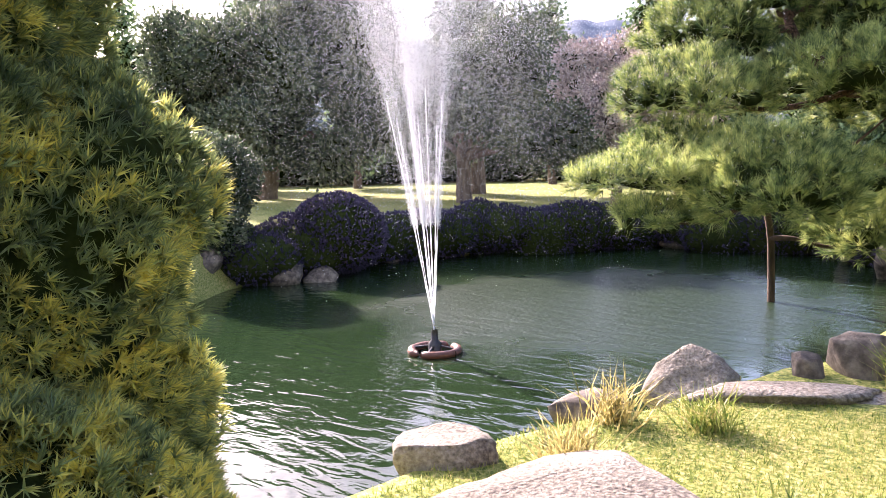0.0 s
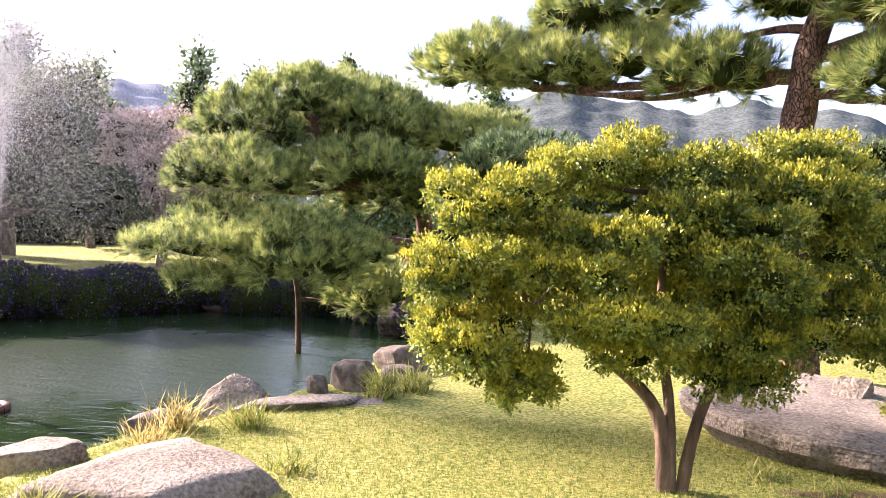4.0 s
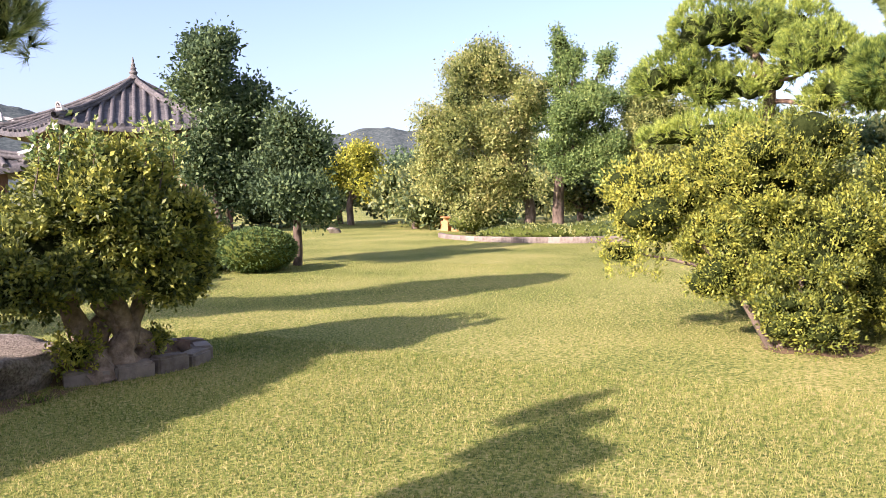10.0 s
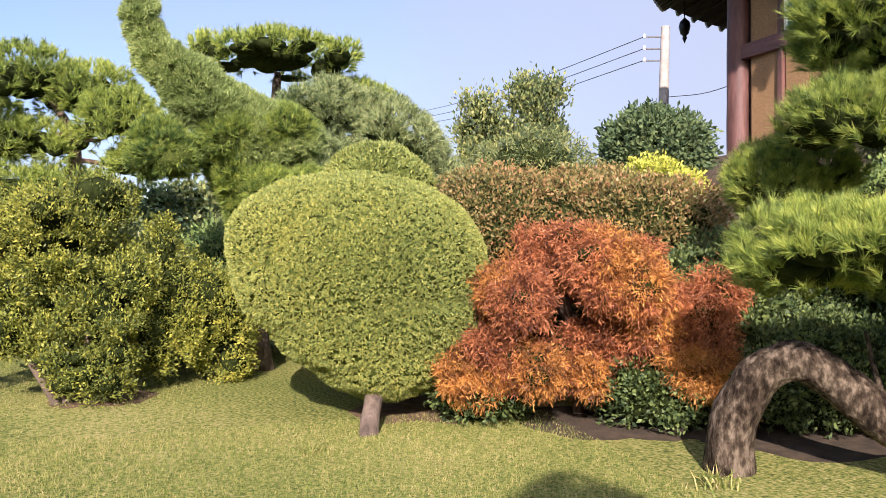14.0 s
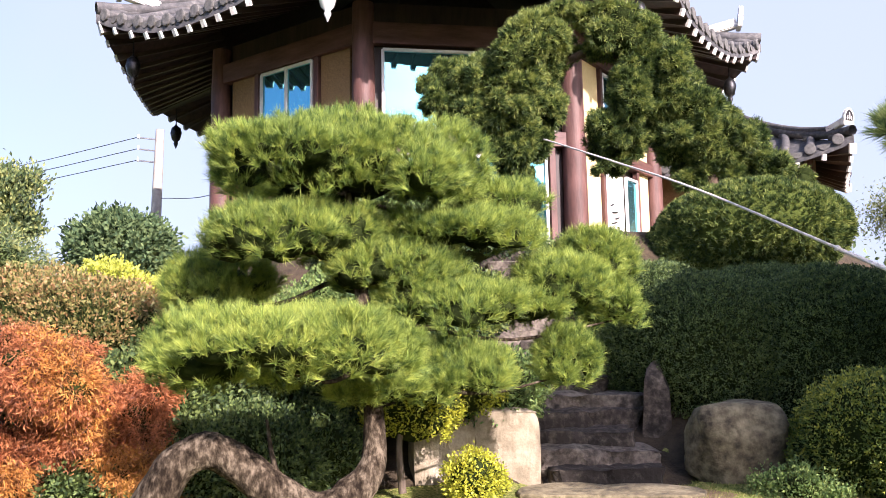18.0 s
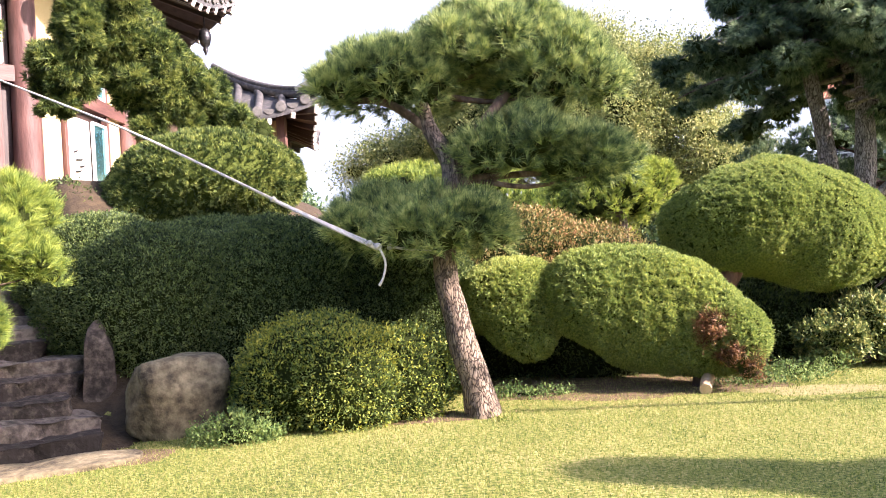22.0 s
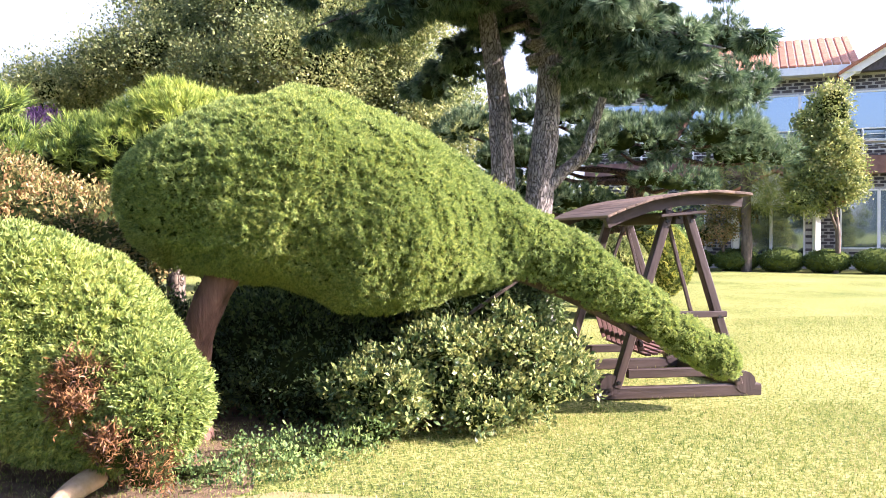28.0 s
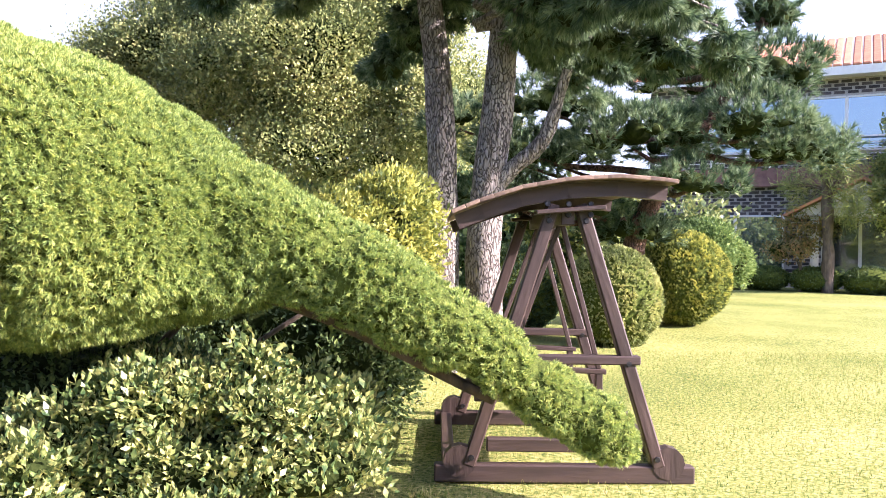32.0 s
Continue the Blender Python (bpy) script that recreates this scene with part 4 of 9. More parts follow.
def window_unit(parent, a, b, z0, z1, normal, splits=(0.5,), name="window", frame_material=None, w=0.07, glass=None):
    """A framed window standing in a wall from a to b."""
    fm = frame_material or M_WHITE
    a, b, n = Vector(a), Vector(b), Vector(normal)
    bm = bmesh.new()
    mid = (a + b) / 2
    quad = [bm.verts.new(p) for p in (Vector((a.x, a.y, z0)) + n * 0.02, Vector((b.x, b.y, z0)) + n * 0.02, Vector((b.x, b.y, z1)) + n * 0.02, Vector((a.x, a.y, z1)) + n * 0.02)]
    g = bmesh.ops.extrude_face_region(bm, geom=[bm.faces.new(quad)])
    bmesh.ops.translate(bm, vec=-n * 0.015, verts=[x for x in g["geom"] if isinstance(x, bmesh.types.BMVert)])
    win = part(name, bm, glass or M_GLASS, parent, "blue-tinted window glass in a pale frame")
    o = n * 0.04
    ups = [0.0, *splits, 1.0]
    for u in ups:
        p = a.lerp(b, u)
        bar("window_frame", Vector((p.x, p.y, z0)) + o, Vector((p.x, p.y, z1)) + o, w, 0.07, fm, win, up=n)
    for z in (z0, z1):
        bar("window_frame", Vector((a.x, a.y, z)) + o, Vector((b.x, b.y, z)) + o, 0.07, w, fm, win, up=n)
    return win


def panel(parent, a, b, z0, z1, n, material, name, label="", thick=0.12):
    a, b, n = Vector(a), Vector(b), Vector(n)
    bm = bmesh.new()
    q = [bm.verts.new(p) for p in (Vector((a.x, a.y, z0)), Vector((b.x, b.y, z0)), Vector((b.x, b.y, z1)), Vector((a.x, a.y, z1)))]
    g = bmesh.ops.extrude_face_region(bm, geom=[bm.faces.new(q)])
    bmesh.ops.translate(bm, vec=-n * thick, verts=[x for x in g["geom"] if isinstance(x, bmesh.types.BMVert)])
    bmesh.ops.recalc_face_normals(bm, faces=bm.faces[:])
    return part(name, bm, material, parent, label)


def build_octagon_house():
    H = thing("octagonal_house", (0, 0, 0), "octagonal two-storey timber house with upturned grey tile roof", "house")
    sides, first, rc = 8, 72.5, 6.45
    Z0, ZM, Z1 = 3.35, 6.2, 8.35
    pt = build_roof(H, first, 9.2, 8.95, 14.3, 0.75, 14)
    s = spire(H, 14.75, M_PLASTER, 0.62)
    s.parent = H
    crown = link("finial_base", np_mesh("finial_base", [(*tube([(0, 0, 13.7), (0, 0, 14.1), (0, 0, 14.5), (0, 0, 14.85)], [0.75, 0.62, 0.5, 0.3], 12, 0, 1, 2), 0)], [M_TILE]), H, "dark finial base of stacked petals")
    for ring, (z_, r_, n_) in enumerate(((14.1, 0.62, 8), (14.5, 0.56, 8))):
        for i in range(n_):
            a = 2 * math.pi * (i + 0.5 * ring) / n_
            c, d_ = Vector((r_ * math.cos(a), r_ * math.sin(a), z_)), Vector((math.cos(a), math.sin(a), 0))
            bm = bmesh.new()
            bmesh.ops.create_uvsphere(bm, u_segments=8, v_segments=6, radius=1)
            bmesh.ops.transform(bm, matrix=Matrix.Translation(c) @ pose(0, 0, 0, 0, 25, math.degrees(a)) @ Matrix.Diagonal((0.10, 0.25, 0.34, 1)), verts=bm.verts)
            part("petal", bm, M_METAL, crown, "dark curled petal tile")
            bm = bmesh.new()
            bmesh.ops.create_uvsphere(bm, u_segments=8, v_segments=6, radius=0.10)
            bmesh.ops.transform(bm, matrix=Matrix.Translation(c + d_ * 0.12 + Vector((0, 0, -0.05))), verts=bm.verts)
            part("knob", bm, M_PLASTER, crown, "white round knob")
    bm = bmesh.new()
    bmesh.ops.create_cone(bm, segments=sides, radius1=rc + 1.0, radius2=rc + 0.9, depth=0.6, cap_ends=True)
    bmesh.ops.transform(bm, matrix=Matrix.Translation((0, 0, Z0 - 0.2)) @ pose(0, 0, 0, 0, 0, first), verts=bm.verts)
    part("stone_plinth", bm, M_STONE, H, "low stone plinth")
    cols = [hex_dir(k, first, sides) * rc for k in range(sides)]
    for k, c in enumerate(cols):
        v, f = tube([(c.x, c.y, Z0), (c.x, c.y, 6.2), (c.x, c.y, 9.3)], [0.29, 0.27, 0.25], 14, 0.03, k)
        link("column", np_mesh("column", [(v, f, 0)], [M_REDWOOD]), H, "round red-brown timber column")
        e = pt(k, -1, 0.09)
        la = Vector((e.x, e.y, e.z - 1.58))
        v, f = tube([(la.x, la.y, la.z + d) for d in (1.10, 0.56, 0.50, 0.44, 0.28, 0.06, -0.02, -0.08, -0.24)], [0.012, 0.02, 0.08, 0.15, 0.19, 0.135, 0.055, 0.08, 0.01], 8, 0, 1, 1)
        link("eave_lantern", np_mesh("eave_lantern", [(v, f, 0)], [M_LAMPGLASS if k == 1 else M_METAL]), H, "lantern hanging under the eave corner")
    for k in range(sides):
        a, b = cols[k], cols[(k + 1) % sides]
        d = (b - a).normalized()
        n = Vector((d.y, -d.x, 0))
        a2, b2 = a + d * 0.27, b - d * 0.27
        lerp = lambda u: a2.lerp(b2, u)
        for z, h in ((Z0 + 0.12, 0.24), (ZM, 0.34), (Z1 + 0.25, 0.5)):
            bar("beam", (*a.xy, z), (*b.xy, z), h, 0.26, M_REDWOOD, H, up=n)
        panel(H, a2 - n * 0.12, b2 - n * 0.12, Z0, 9.4, n, M_WOOD, "back_wall", "dark inner wall")
        if k == 0:
            for u0, u1, zz in ((0.04, 0.24, (ZM + 0.17, Z1)), (0.76, 0.97, (ZM + 0.17, Z1)), (0.04, 0.24, (Z0 + 0.25, ZM - 0.17)), (0.76, 0.97, (Z0 + 0.25, ZM - 0.17)), (0.29, 0.71, (Z0 + 0.25, ZM - 0.17))):
                panel(H, lerp(u0), lerp(u1), *zz, n, M_OCHREWALL, "wall_panel", "rough ochre wall panel")
            window_unit(H, lerp(0.30), lerp(0.70), ZM + 0.22, Z1 - 0.05, n)
            for u in (0.265, 0.735):
                bar("post", (*lerp(u).xy, Z0), (*lerp(u).xy, Z1), 0.14, 0.16, M_REDWOOD, H, up=n)
        elif k == 1:
            window_unit(H, lerp(0.04), lerp(0.96), ZM + 0.22, Z1 - 0.12, n, (0.5,))
            window_unit(H, lerp(0.04), lerp(0.90), Z0 + 0.3, ZM - 0.42, n, (0.5,))
            bar("post", (*lerp(0.935).xy, Z0), (*lerp(0.935).xy, ZM), 0.14, 0.16, M_REDWOOD, H, up=n)
            bar("lintel", (*lerp(0.02).xy, ZM - 0.31), (*lerp(0.92).xy, ZM - 0.31), 0.14, 0.16, M_REDWOOD, H, up=n)
        elif k == 2:
            for zz in ((ZM + 0.17, Z1), (Z0 + 0.25, ZM - 0.17)):
                panel(H, lerp(0.01), lerp(0.26), *zz, n, M_CREAM, "wall_panel", "cream plaster wall panel")
                panel(H, lerp(0.80), lerp(0.98), *zz, n, M_CREAM, "wall_panel", "cream plaster wall panel")
            door = panel(H, lerp(0.31), lerp(0.58), Z0 + 0.25, ZM - 0.45, n, M_PLASTER, "door", "white door panel with dark brush strokes")
            for dx, dz, w, hh in ((0.38, 1.55, 0.14, 0.06), (0.40, 1.38, 0.34, 0.05), (0.44, 1.24, 0.22, 0.06), (0.39, 1.10, 0.28, 0.05)):
                p = lerp(dx) + n * 0.012
                bar("brush_stroke", (*p.xy, Z0 + dz), (*(p + d * w).xy, Z0 + dz + 0.05), 0.03, hh, M_METAL, door, up=n, bevel=0)
            window_unit(H, lerp(0.60), lerp(0.77), Z0 + 0.3, ZM - 0.45, n, ())
            window_unit(H, lerp(0.31), lerp(0.77), ZM + 0.22, Z1 - 0.1, n, (0.5,))
            for u in (0.285, 0.785):
                bar("post", (*lerp(u).xy, Z0), (*lerp(u).xy, Z1), 0.12, 0.16, M_REDWOOD, H, up=n)
        else:
            panel(H, lerp(0.02), lerp(0.98), Z0 + 0.2, ZM - 0.17, n, M_OCHREWALL, "wall_panel")
            panel(H, lerp(0.02), lerp(0.98), ZM + 0.17, Z1, n, M_OCHREWALL, "wall_panel")
    H.matrix_basis = Matrix.Translation((*HOUSE, 0))
    for c in H.children:
        c.matrix_parent_inverse = Matrix.Identity(4)


def build_pavilion(name, at, label, sides, first, r_eave, z_eave, z_top, rc, wall, tiles):
    H = thing(name, (0, 0, 0), label, "pavilion")
    build_roof(H, first, r_eave, z_eave, z_top, 0.35, tiles, sides, 0.6, False)
    s = spire(H, z_top - 0.3, M_TILE_EDGE, 0.75)
    s.parent = H
    for k in range(sides):
        a, b = hex_dir(k, first, sides) * rc, hex_dir(k + 1, first, sides) * rc
        d = (b - a).normalized()
        n = Vector((d.y, -d.x, 0))
        bar("column", (*a.xy, -0.1), (*a.xy, z_eave), 0.3, 0.3, M_REDWOOD, H)
        bar("beam", (*a.xy, z_eave - 0.25), (*b.xy, z_eave - 0.25), 0.4, 0.25, M_REDWOOD, H, up=n)
        panel(H, a + d * 0.15, b - d * 0.15, -0.1, z_eave - 0.4, n, wall, "wall_panel", "plain plaster wall panel")
    H.matrix_basis = Matrix.Translation(at)
    for c in H.children:
        c.matrix_parent_inverse = Matrix.Identity(4)


build_octagon_house()
build_pavilion("garden_pavilion", (29.5, 32.5, 0), "tile-roofed pavilion with stone finial behind the bushes", 6, 20.0, 6.2, 5.0, 7.7, 4.4, M_CREAM, 13)
build_pavilion("small_pavilion", (18.6, 31.0, 0), "low tile-roofed pavilion with yellow walls", 4, 25.0, 4.2, 2.9, 4.3, 2.9, M_CREAM, 9)


def build_annex():
    """The low wing whose upturned eave corner shows past the yew."""
    H = thing("house_annex", (0, 0, 0), "low tile-roofed wing of the house", "house")
    build_roof(H, 150.0, 4.6, 5.75, 7.9, 0.50, 10, 4, 0.72, True)
    for k in range(4):
        a, b = hex_dir(k, 150.0, 4) * 3.2, hex_dir(k + 1, 150.0, 4) * 3.2
        d = (b - a).normalized()
        n = Vector((d.y, -d.x, 0))
        bar("column", (*a.xy, 2.5), (*a.xy, 5.9), 0.25, 0.25, M_REDWOOD, H)
        panel(H, a + d * 0.12, b - d * 0.12, 2.5, 5.8, n, M_OCHREWALL, "wall_panel", "ochre wall panel")
    H.matrix_basis = Matrix.Translation((9.85, -28.0, 0.62))
    for c in H.children:
        c.matrix_parent_inverse = Matrix.Identity(4)


build_annex()


# ---- brick house across the far lawn ----
def build_brick_house():
    H = thing("brick_house", (0, 0, 0), "two-storey dark brick house with orange tile roof", "house")
    P0, P1 = Vector((-15.4, -45.0, 0)), Vector((-33.8, -35.1, 0))
    d = (P1 - P0).normalized()
    n = Vector((-d.y, d.x, 0))
    n = n if n.y > 0 else -n
    L = 18.2
    at = lambda u, o=0.0: P0 + d * u * 1.15 + n * o
    Z0, ZB, Z1 = 0.2, 4.1, 8.4

    def block(u0, u1, o0, o1, z0, z1, material, name, label="", parent=None, bevel=0.0):
        bm = bmesh.new()
        q = [at(u0, o0), at(u1, o0), at(u1, o1), at(u0, o1)]
        lo = [bm.verts.new((v.x, v.y, z0)) for v in q]
        hi = [bm.verts.new((v.x, v.y, z1)) for v in q]
        bm.faces.new(lo), bm.faces.new(hi)
        for i in range(4):
            bm.faces.new((lo[i], lo[(i + 1) % 4], hi[(i + 1) % 4], hi[i]))
        bmesh.ops.recalc_face_normals(bm, faces=bm.faces[:])
        return part(name, bm, material, parent or H, label)

    walls = block(0, L, -8, -0.03, Z0 - 0.4, Z1, M_MORTAR, "wall", "pale mortar behind the brick courses")
    block(0, L, -0.9, 0.35, ZB, ZB + 0.75, M_BAND, "balcony_slab", "red-brown band of the balcony")
    # brick courses, one joined face of many bricks
    bw, bh = 0.42, 0.145
    V, F = [], []
    rng = random.Random(2)
    openings = [(1.5, 4.8, 0.2, 2.9), (6.0, 8.4, 0.2, 3.6), (9.6, 12.2, 0.9, 3.4), (13.0, 15.4, 0.9, 3.4), (0.8, 15.6, 5.5, 7.6)]
    row = 0
    z = Z0
    while z < Z1 - 0.1:
        u = -0.2 * (row % 2)
        while u < L:
            if not any(a - bw * 0.6 < u < b - bw * 0.4 and lo - bh < z < hi for a, b, lo, hi in openings) and not ZB - 0.1 < z < ZB + 0.7:
                v, f, _ = box_chunk((0, 0, 0), (bw - 0.04, 0.03, bh - 0.035))
                m = len(V) * 8
                q = at(max(u, 0), -0.03)
                V.append(np.array([(q + d * p[0] + n * p[1]) + Vector((0, 0, z + p[2])) for p in v]))
                F.append(f + m)
            u += bw
        z += bh
        row += 1
    link("brickwork", np_mesh("brickwork", [(np.concatenate(V), np.concatenate(F), 0)], [M_DARKBRICK], smooth=False), walls, "dark blue-grey bricks", kind="stuff")
    for a, b, lo, hi in openings:
        k = max(1, round((b - a) / 1.5))
        for i in range(k):
            window_unit(H, at(a + (b - a) * i / k, 0.0), at(a + (b - a) * (i + 1) / k - 0.05, 0.0), lo, hi, n, (), glass=M_GLASS_GREY)
    # balcony railing
    rail = bar("balcony_rail", at(0.2, 0.3) + Vector((0, 0, 6.0)), at(L, 0.3) + Vector((0, 0, 6.0)), 0.06, 0.06, M_WHITE, H)
    for zz in (5.1, 5.32, 5.54, 5.76):
        bar("rail_bar", at(0.2, 0.3) + Vector((0, 0, zz)), at(L, 0.3) + Vector((0, 0, zz)), 0.03, 0.03, M_WHITE, rail, bevel=0)
    for i in range(9):
        bar("rail_post", at(0.3 + i * 2.0, 0.3) + Vector((0, 0, 4.8)), at(0.3 + i * 2.0, 0.3) + Vector((0, 0, 6.0)), 0.07, 0.07, M_WHITE, rail, bevel=0)
    # roof: slope with tile rolls, fascia and a gable at the near end
    block(-0.6, 10.2, 0.0, 0.75, Z1 - 0.05, Z1 + 0.28, M_WHITE, "eave_fascia", "white eave fascia")
    for i in range(36):
        u = -0.5 + i * 0.3
        bar("roll_tile", at(u, 0.75) + Vector((0, 0, Z1 + 0.30)), at(u, -3.6) + Vector((0, 0, Z1 + 2.35)), 0.13, 0.33, M_ROOFRED, H, bevel=0.05, up=d)
    bm = bmesh.new()
    g = [at(9.9, 0.5) + Vector((0, 0, Z1)), at(17.2, 0.5) + Vector((0, 0, Z1)), at(13.5, 0.5) + Vector((0, 0, Z1 + 2.5))]
    a_ = [bm.verts.new(v) for v in g]
    b_ = [bm.verts.new(v - n * 4) for v in g]
    bm.faces.new(a_), bm.faces.new(b_)
    for i in range(3):
        bm.faces.new((a_[i], a_[(i + 1) % 3], b_[(i + 1) % 3], b_[i]))
    bmesh.ops.recalc_face_normals(bm, faces=bm.faces[:])
    part("gable", bm, M_DARKBRICK, H, "dark brick gable")
    for s, e in ((0, 2), (2, 1)):
        o = n * 0.12
        bar("gable_trim", g[s] + o + (g[s] - g[e]).normalized() * 0.5, g[e] + o, 0.34, 0.12, M_WHITE, H, "white gable trim", up=n)
        bar("gable_roof", g[s] - n * 1.7 + Vector((0, 0, 0.2)) + (g[s] - g[e]).normalized() * 0.6, g[e] - n * 1.7 + Vector((0, 0, 0.25)), 4.2, 0.12, M_ROOFRED, H, up=(g[e] - g[s]).cross(n))
    # porch
    pc = at(7.2, 2.0)
    for u in (5.9, 8.6):
        bar("porch_post", at(u, 3.0) + Vector((0, 0, -0.1)), at(u, 3.0) + Vector((0, 0, 2.75)), 0.22, 0.22, M_WHITE, H)
    q0, q1, qt = at(5.2, 3.3) + Vector((0, 0, 2.8)), at(9.3, 3.3) + Vector((0, 0, 2.8)), at(7.25, 3.3) + Vector((0, 0, 4.0))
    bm = bmesh.new()
    a_ = [bm.verts.new(v) for v in (q0, q1, qt)]
    b_ = [bm.verts.new(v - n * 3.2) for v in (q0, q1, qt)]
    bm.faces.new(a_), bm.faces.new(b_)
    for i in range(3):
        bm.faces.new((a_[i], a_[(i + 1) % 3], b_[(i + 1) % 3], b_[i]))
    bmesh.ops.recalc_face_normals(bm, faces=bm.faces[:])
    part("porch_gable", bm, M_WHITE, H, "white porch gable")
    for s in (q0, q1):
        bar("porch_roof", s - n * 1.5 + (s - qt).normalized() * 0.25 + Vector((0, 0, 0.09)), qt - n * 1.5 + Vector((0, 0, 0.12)), 3.7, 0.1, M_ROOFRED, H, up=(qt - s).cross(n))


build_brick_house()



# ---- plants ----
def to_pad(trunk, b, r0, frac=0.55):
    """A limb's line from the trunk out to a pad's underside."""
    P = np.array([p[:3] for p in trunk])
    t = np.linspace(0, len(P) - 1, 60)
    C = np.stack([np.interp(t, range(len(P)), P[:, i]) for i in range(3)], 1)
    c = np.array(b[:3]) - np.array([0, 0, b[5] * 0.45])
    ok = C[C[:, 2] < c[2] + 0.25]
    ok = ok if len(ok) else C[-1:]
    s = ok[np.argmin(np.linalg.norm((ok - c) * np.array([1, 1, 1.6]), axis=1))]
    m = s * (1 - frac) + c * frac + np.array([0, 0, -0.06 * np.linalg.norm(c - s)])
    k = (s * 2 + m) / 3 + np.array([0.05, -0.05, 0.05])
    return [tuple(s), tuple(k), tuple(m), tuple(c)]


def pine(name, at, label, trunk, pads, seed, bark=None, limbs=(), category="pine tree", limb_r=0.05, grow=1.15, **kw):
    """A trained pine: trunk points with radii, a limb out to each pad, and needle pads given as lists of blobs."""
    T = thing(name, at, label, category)
    limb("trunk", [p[:3] for p in trunk], [p[3] for p in trunk], bark or M_PLATE, T, seg=20, rough=0.09, seed=seed)
    for i, (pts, r0, r1) in enumerate(limbs):
        limb("limb", pts, list(np.linspace(r0, r1, len(pts))), bark or M_BARK, T, seg=10, rough=0.06, seed=seed + i)
    for i, b in enumerate(pads):
        limb("limb", to_pad(trunk, b, limb_r), [limb_r, limb_r * 0.8, limb_r * 0.55, limb_r * 0.25], bark or M_BARK, T, seg=7, rough=0.06, seed=seed + i)
        rng = random.Random(seed * 7 + i)
        # a pad is a few overlapping lumps
        x, y, z, rx, ry, rz, yaw = b
        c, s = math.cos(radians(yaw)), math.sin(radians(yaw))
        rx, ry, rz = rx * grow, ry * grow, rz * grow
        bl = [(x, y, z, rx * 0.80, ry * 0.80, rz * 0.95, yaw)]
        k = 11 if rx > 0.5 else 6
        for j in range(k):
            a, q = 6.28 * (j + rng.uniform(-0.3, 0.3)) / k, rng.uniform(0.5, 0.78)
            u, w = q * math.cos(a), q * math.sin(a)
            bl.append((x + c * u * rx - s * w * ry, y + s * u * rx + c * w * ry, z + rz * rng.uniform(-0.42, 0.10), rx * rng.uniform(0.24, 0.36), ry * rng.uniform(0.26, 0.38), rz * rng.uniform(0.42, 0.7), yaw))
        needle_pad("needle_pad", [blob(*q) for q in bl], T, seed * 31 + i, **kw)
    return T


def shrub(name, at, label, blobs, seed, material, category="shrub", stems=1, stem_r=0.04, bark=None, maker="leafy", group="", **kw):
    """A bush: short stems and a crown of leaves over blobs."""
    T = thing(name, at, label, category, group)
    rng = random.Random(seed)
    b0 = blobs[0]
    for i in range(stems):
        a = 6.28 * i / max(stems, 1) + rng.random()
        tip = blobs[i % len(blobs)]
        limb("stem", [(at[0] + 0.05 * math.cos(a), at[1] + 0.05 * math.sin(a), at[2] - 0.12), ((at[0] * 2 + tip[0]) / 3 + 0.1 * math.cos(a), (at[1] * 2 + tip[1]) / 3 + 0.1 * math.sin(a), at[2] + (tip[2] - at[2]) * 0.5), tip[:3]], [stem_r, stem_r * 0.8, stem_r * 0.4], bark or M_BARK_GREY, T, seg=8, rough=0.06, seed=seed + i)
    fn = leafy if maker == "leafy" else clipped
    fn("crown", [blob(*b) for b in blobs], T, seed, material=material, **kw)
    return T


def tree(name, at, label, trunk_h, trunk_r, blobs, seed, material, category="tree", bark=None, leaf_size=0.16, gap=0.28, n=8, split=True, loose=0.0, **kw):
    """A broad tree further off: trunk, limbs to its clumps, and a clump of leaves on each."""
    T = thing(name, at, label, category)
    x, y, z = at
    rng = random.Random(seed)
    top = max(b[2] for b in blobs)
    mid = [(x, y, z - 0.2), (x + rng.uniform(-0.1, 0.1), y + rng.uniform(-0.1, 0.1), z + trunk_h), (blobs[0][0], blobs[0][1], z + (top - z) * 0.8)]
    limb("trunk", mid, [trunk_r, trunk_r * 0.8, trunk_r * 0.25], bark or M_BARK_GREY, T, seg=10, rough=0.06, seed=seed)
    for i, b in enumerate(blobs):
        limb("limb", [mid[1], ((mid[1][0] + b[0]) / 2, (mid[1][1] + b[1]) / 2, (mid[1][2] + b[2]) / 2 + 0.1), b[:3]], [trunk_r * 0.5, trunk_r * 0.35, trunk_r * 0.12], bark or M_BARK_GREY, T, seg=6, seed=seed + i)
        # each clump is broken into smaller lumps so that the sky shows between them
        bl = []
        for _ in range(11):
            d = Vector((rng.gauss(0, 1), rng.gauss(0, 1), rng.gauss(0, 1))).normalized()
            k = rng.uniform(0.35, 0.9)
            bl.append((b[0] + d.x * b[3] * k, b[1] + d.y * b[4] * k, b[2] + d.z * b[5] * k, b[3] * rng.uniform(0.28, 0.48), b[4] * rng.uniform(0.28, 0.48), b[5] * rng.uniform(0.26, 0.45)))
        leafy("leaf_clump", [blob(*q) for q in bl], T, seed * 13 + i, gap=gap, n=n, length=leaf_size, width=leaf_size * 0.55, material=material, rough=leaf_size, freq=2.0, low=-1, depth=leaf_size * 2.4, core=0.45, spread=0.9, scatter=leaf_size * 0.5 + loose, **kw)
    return T


# -- pond side --
juniper = thing("near_juniper", (-1.3, 1.3, 0), "tall shaggy juniper standing by the pond", "conifer")
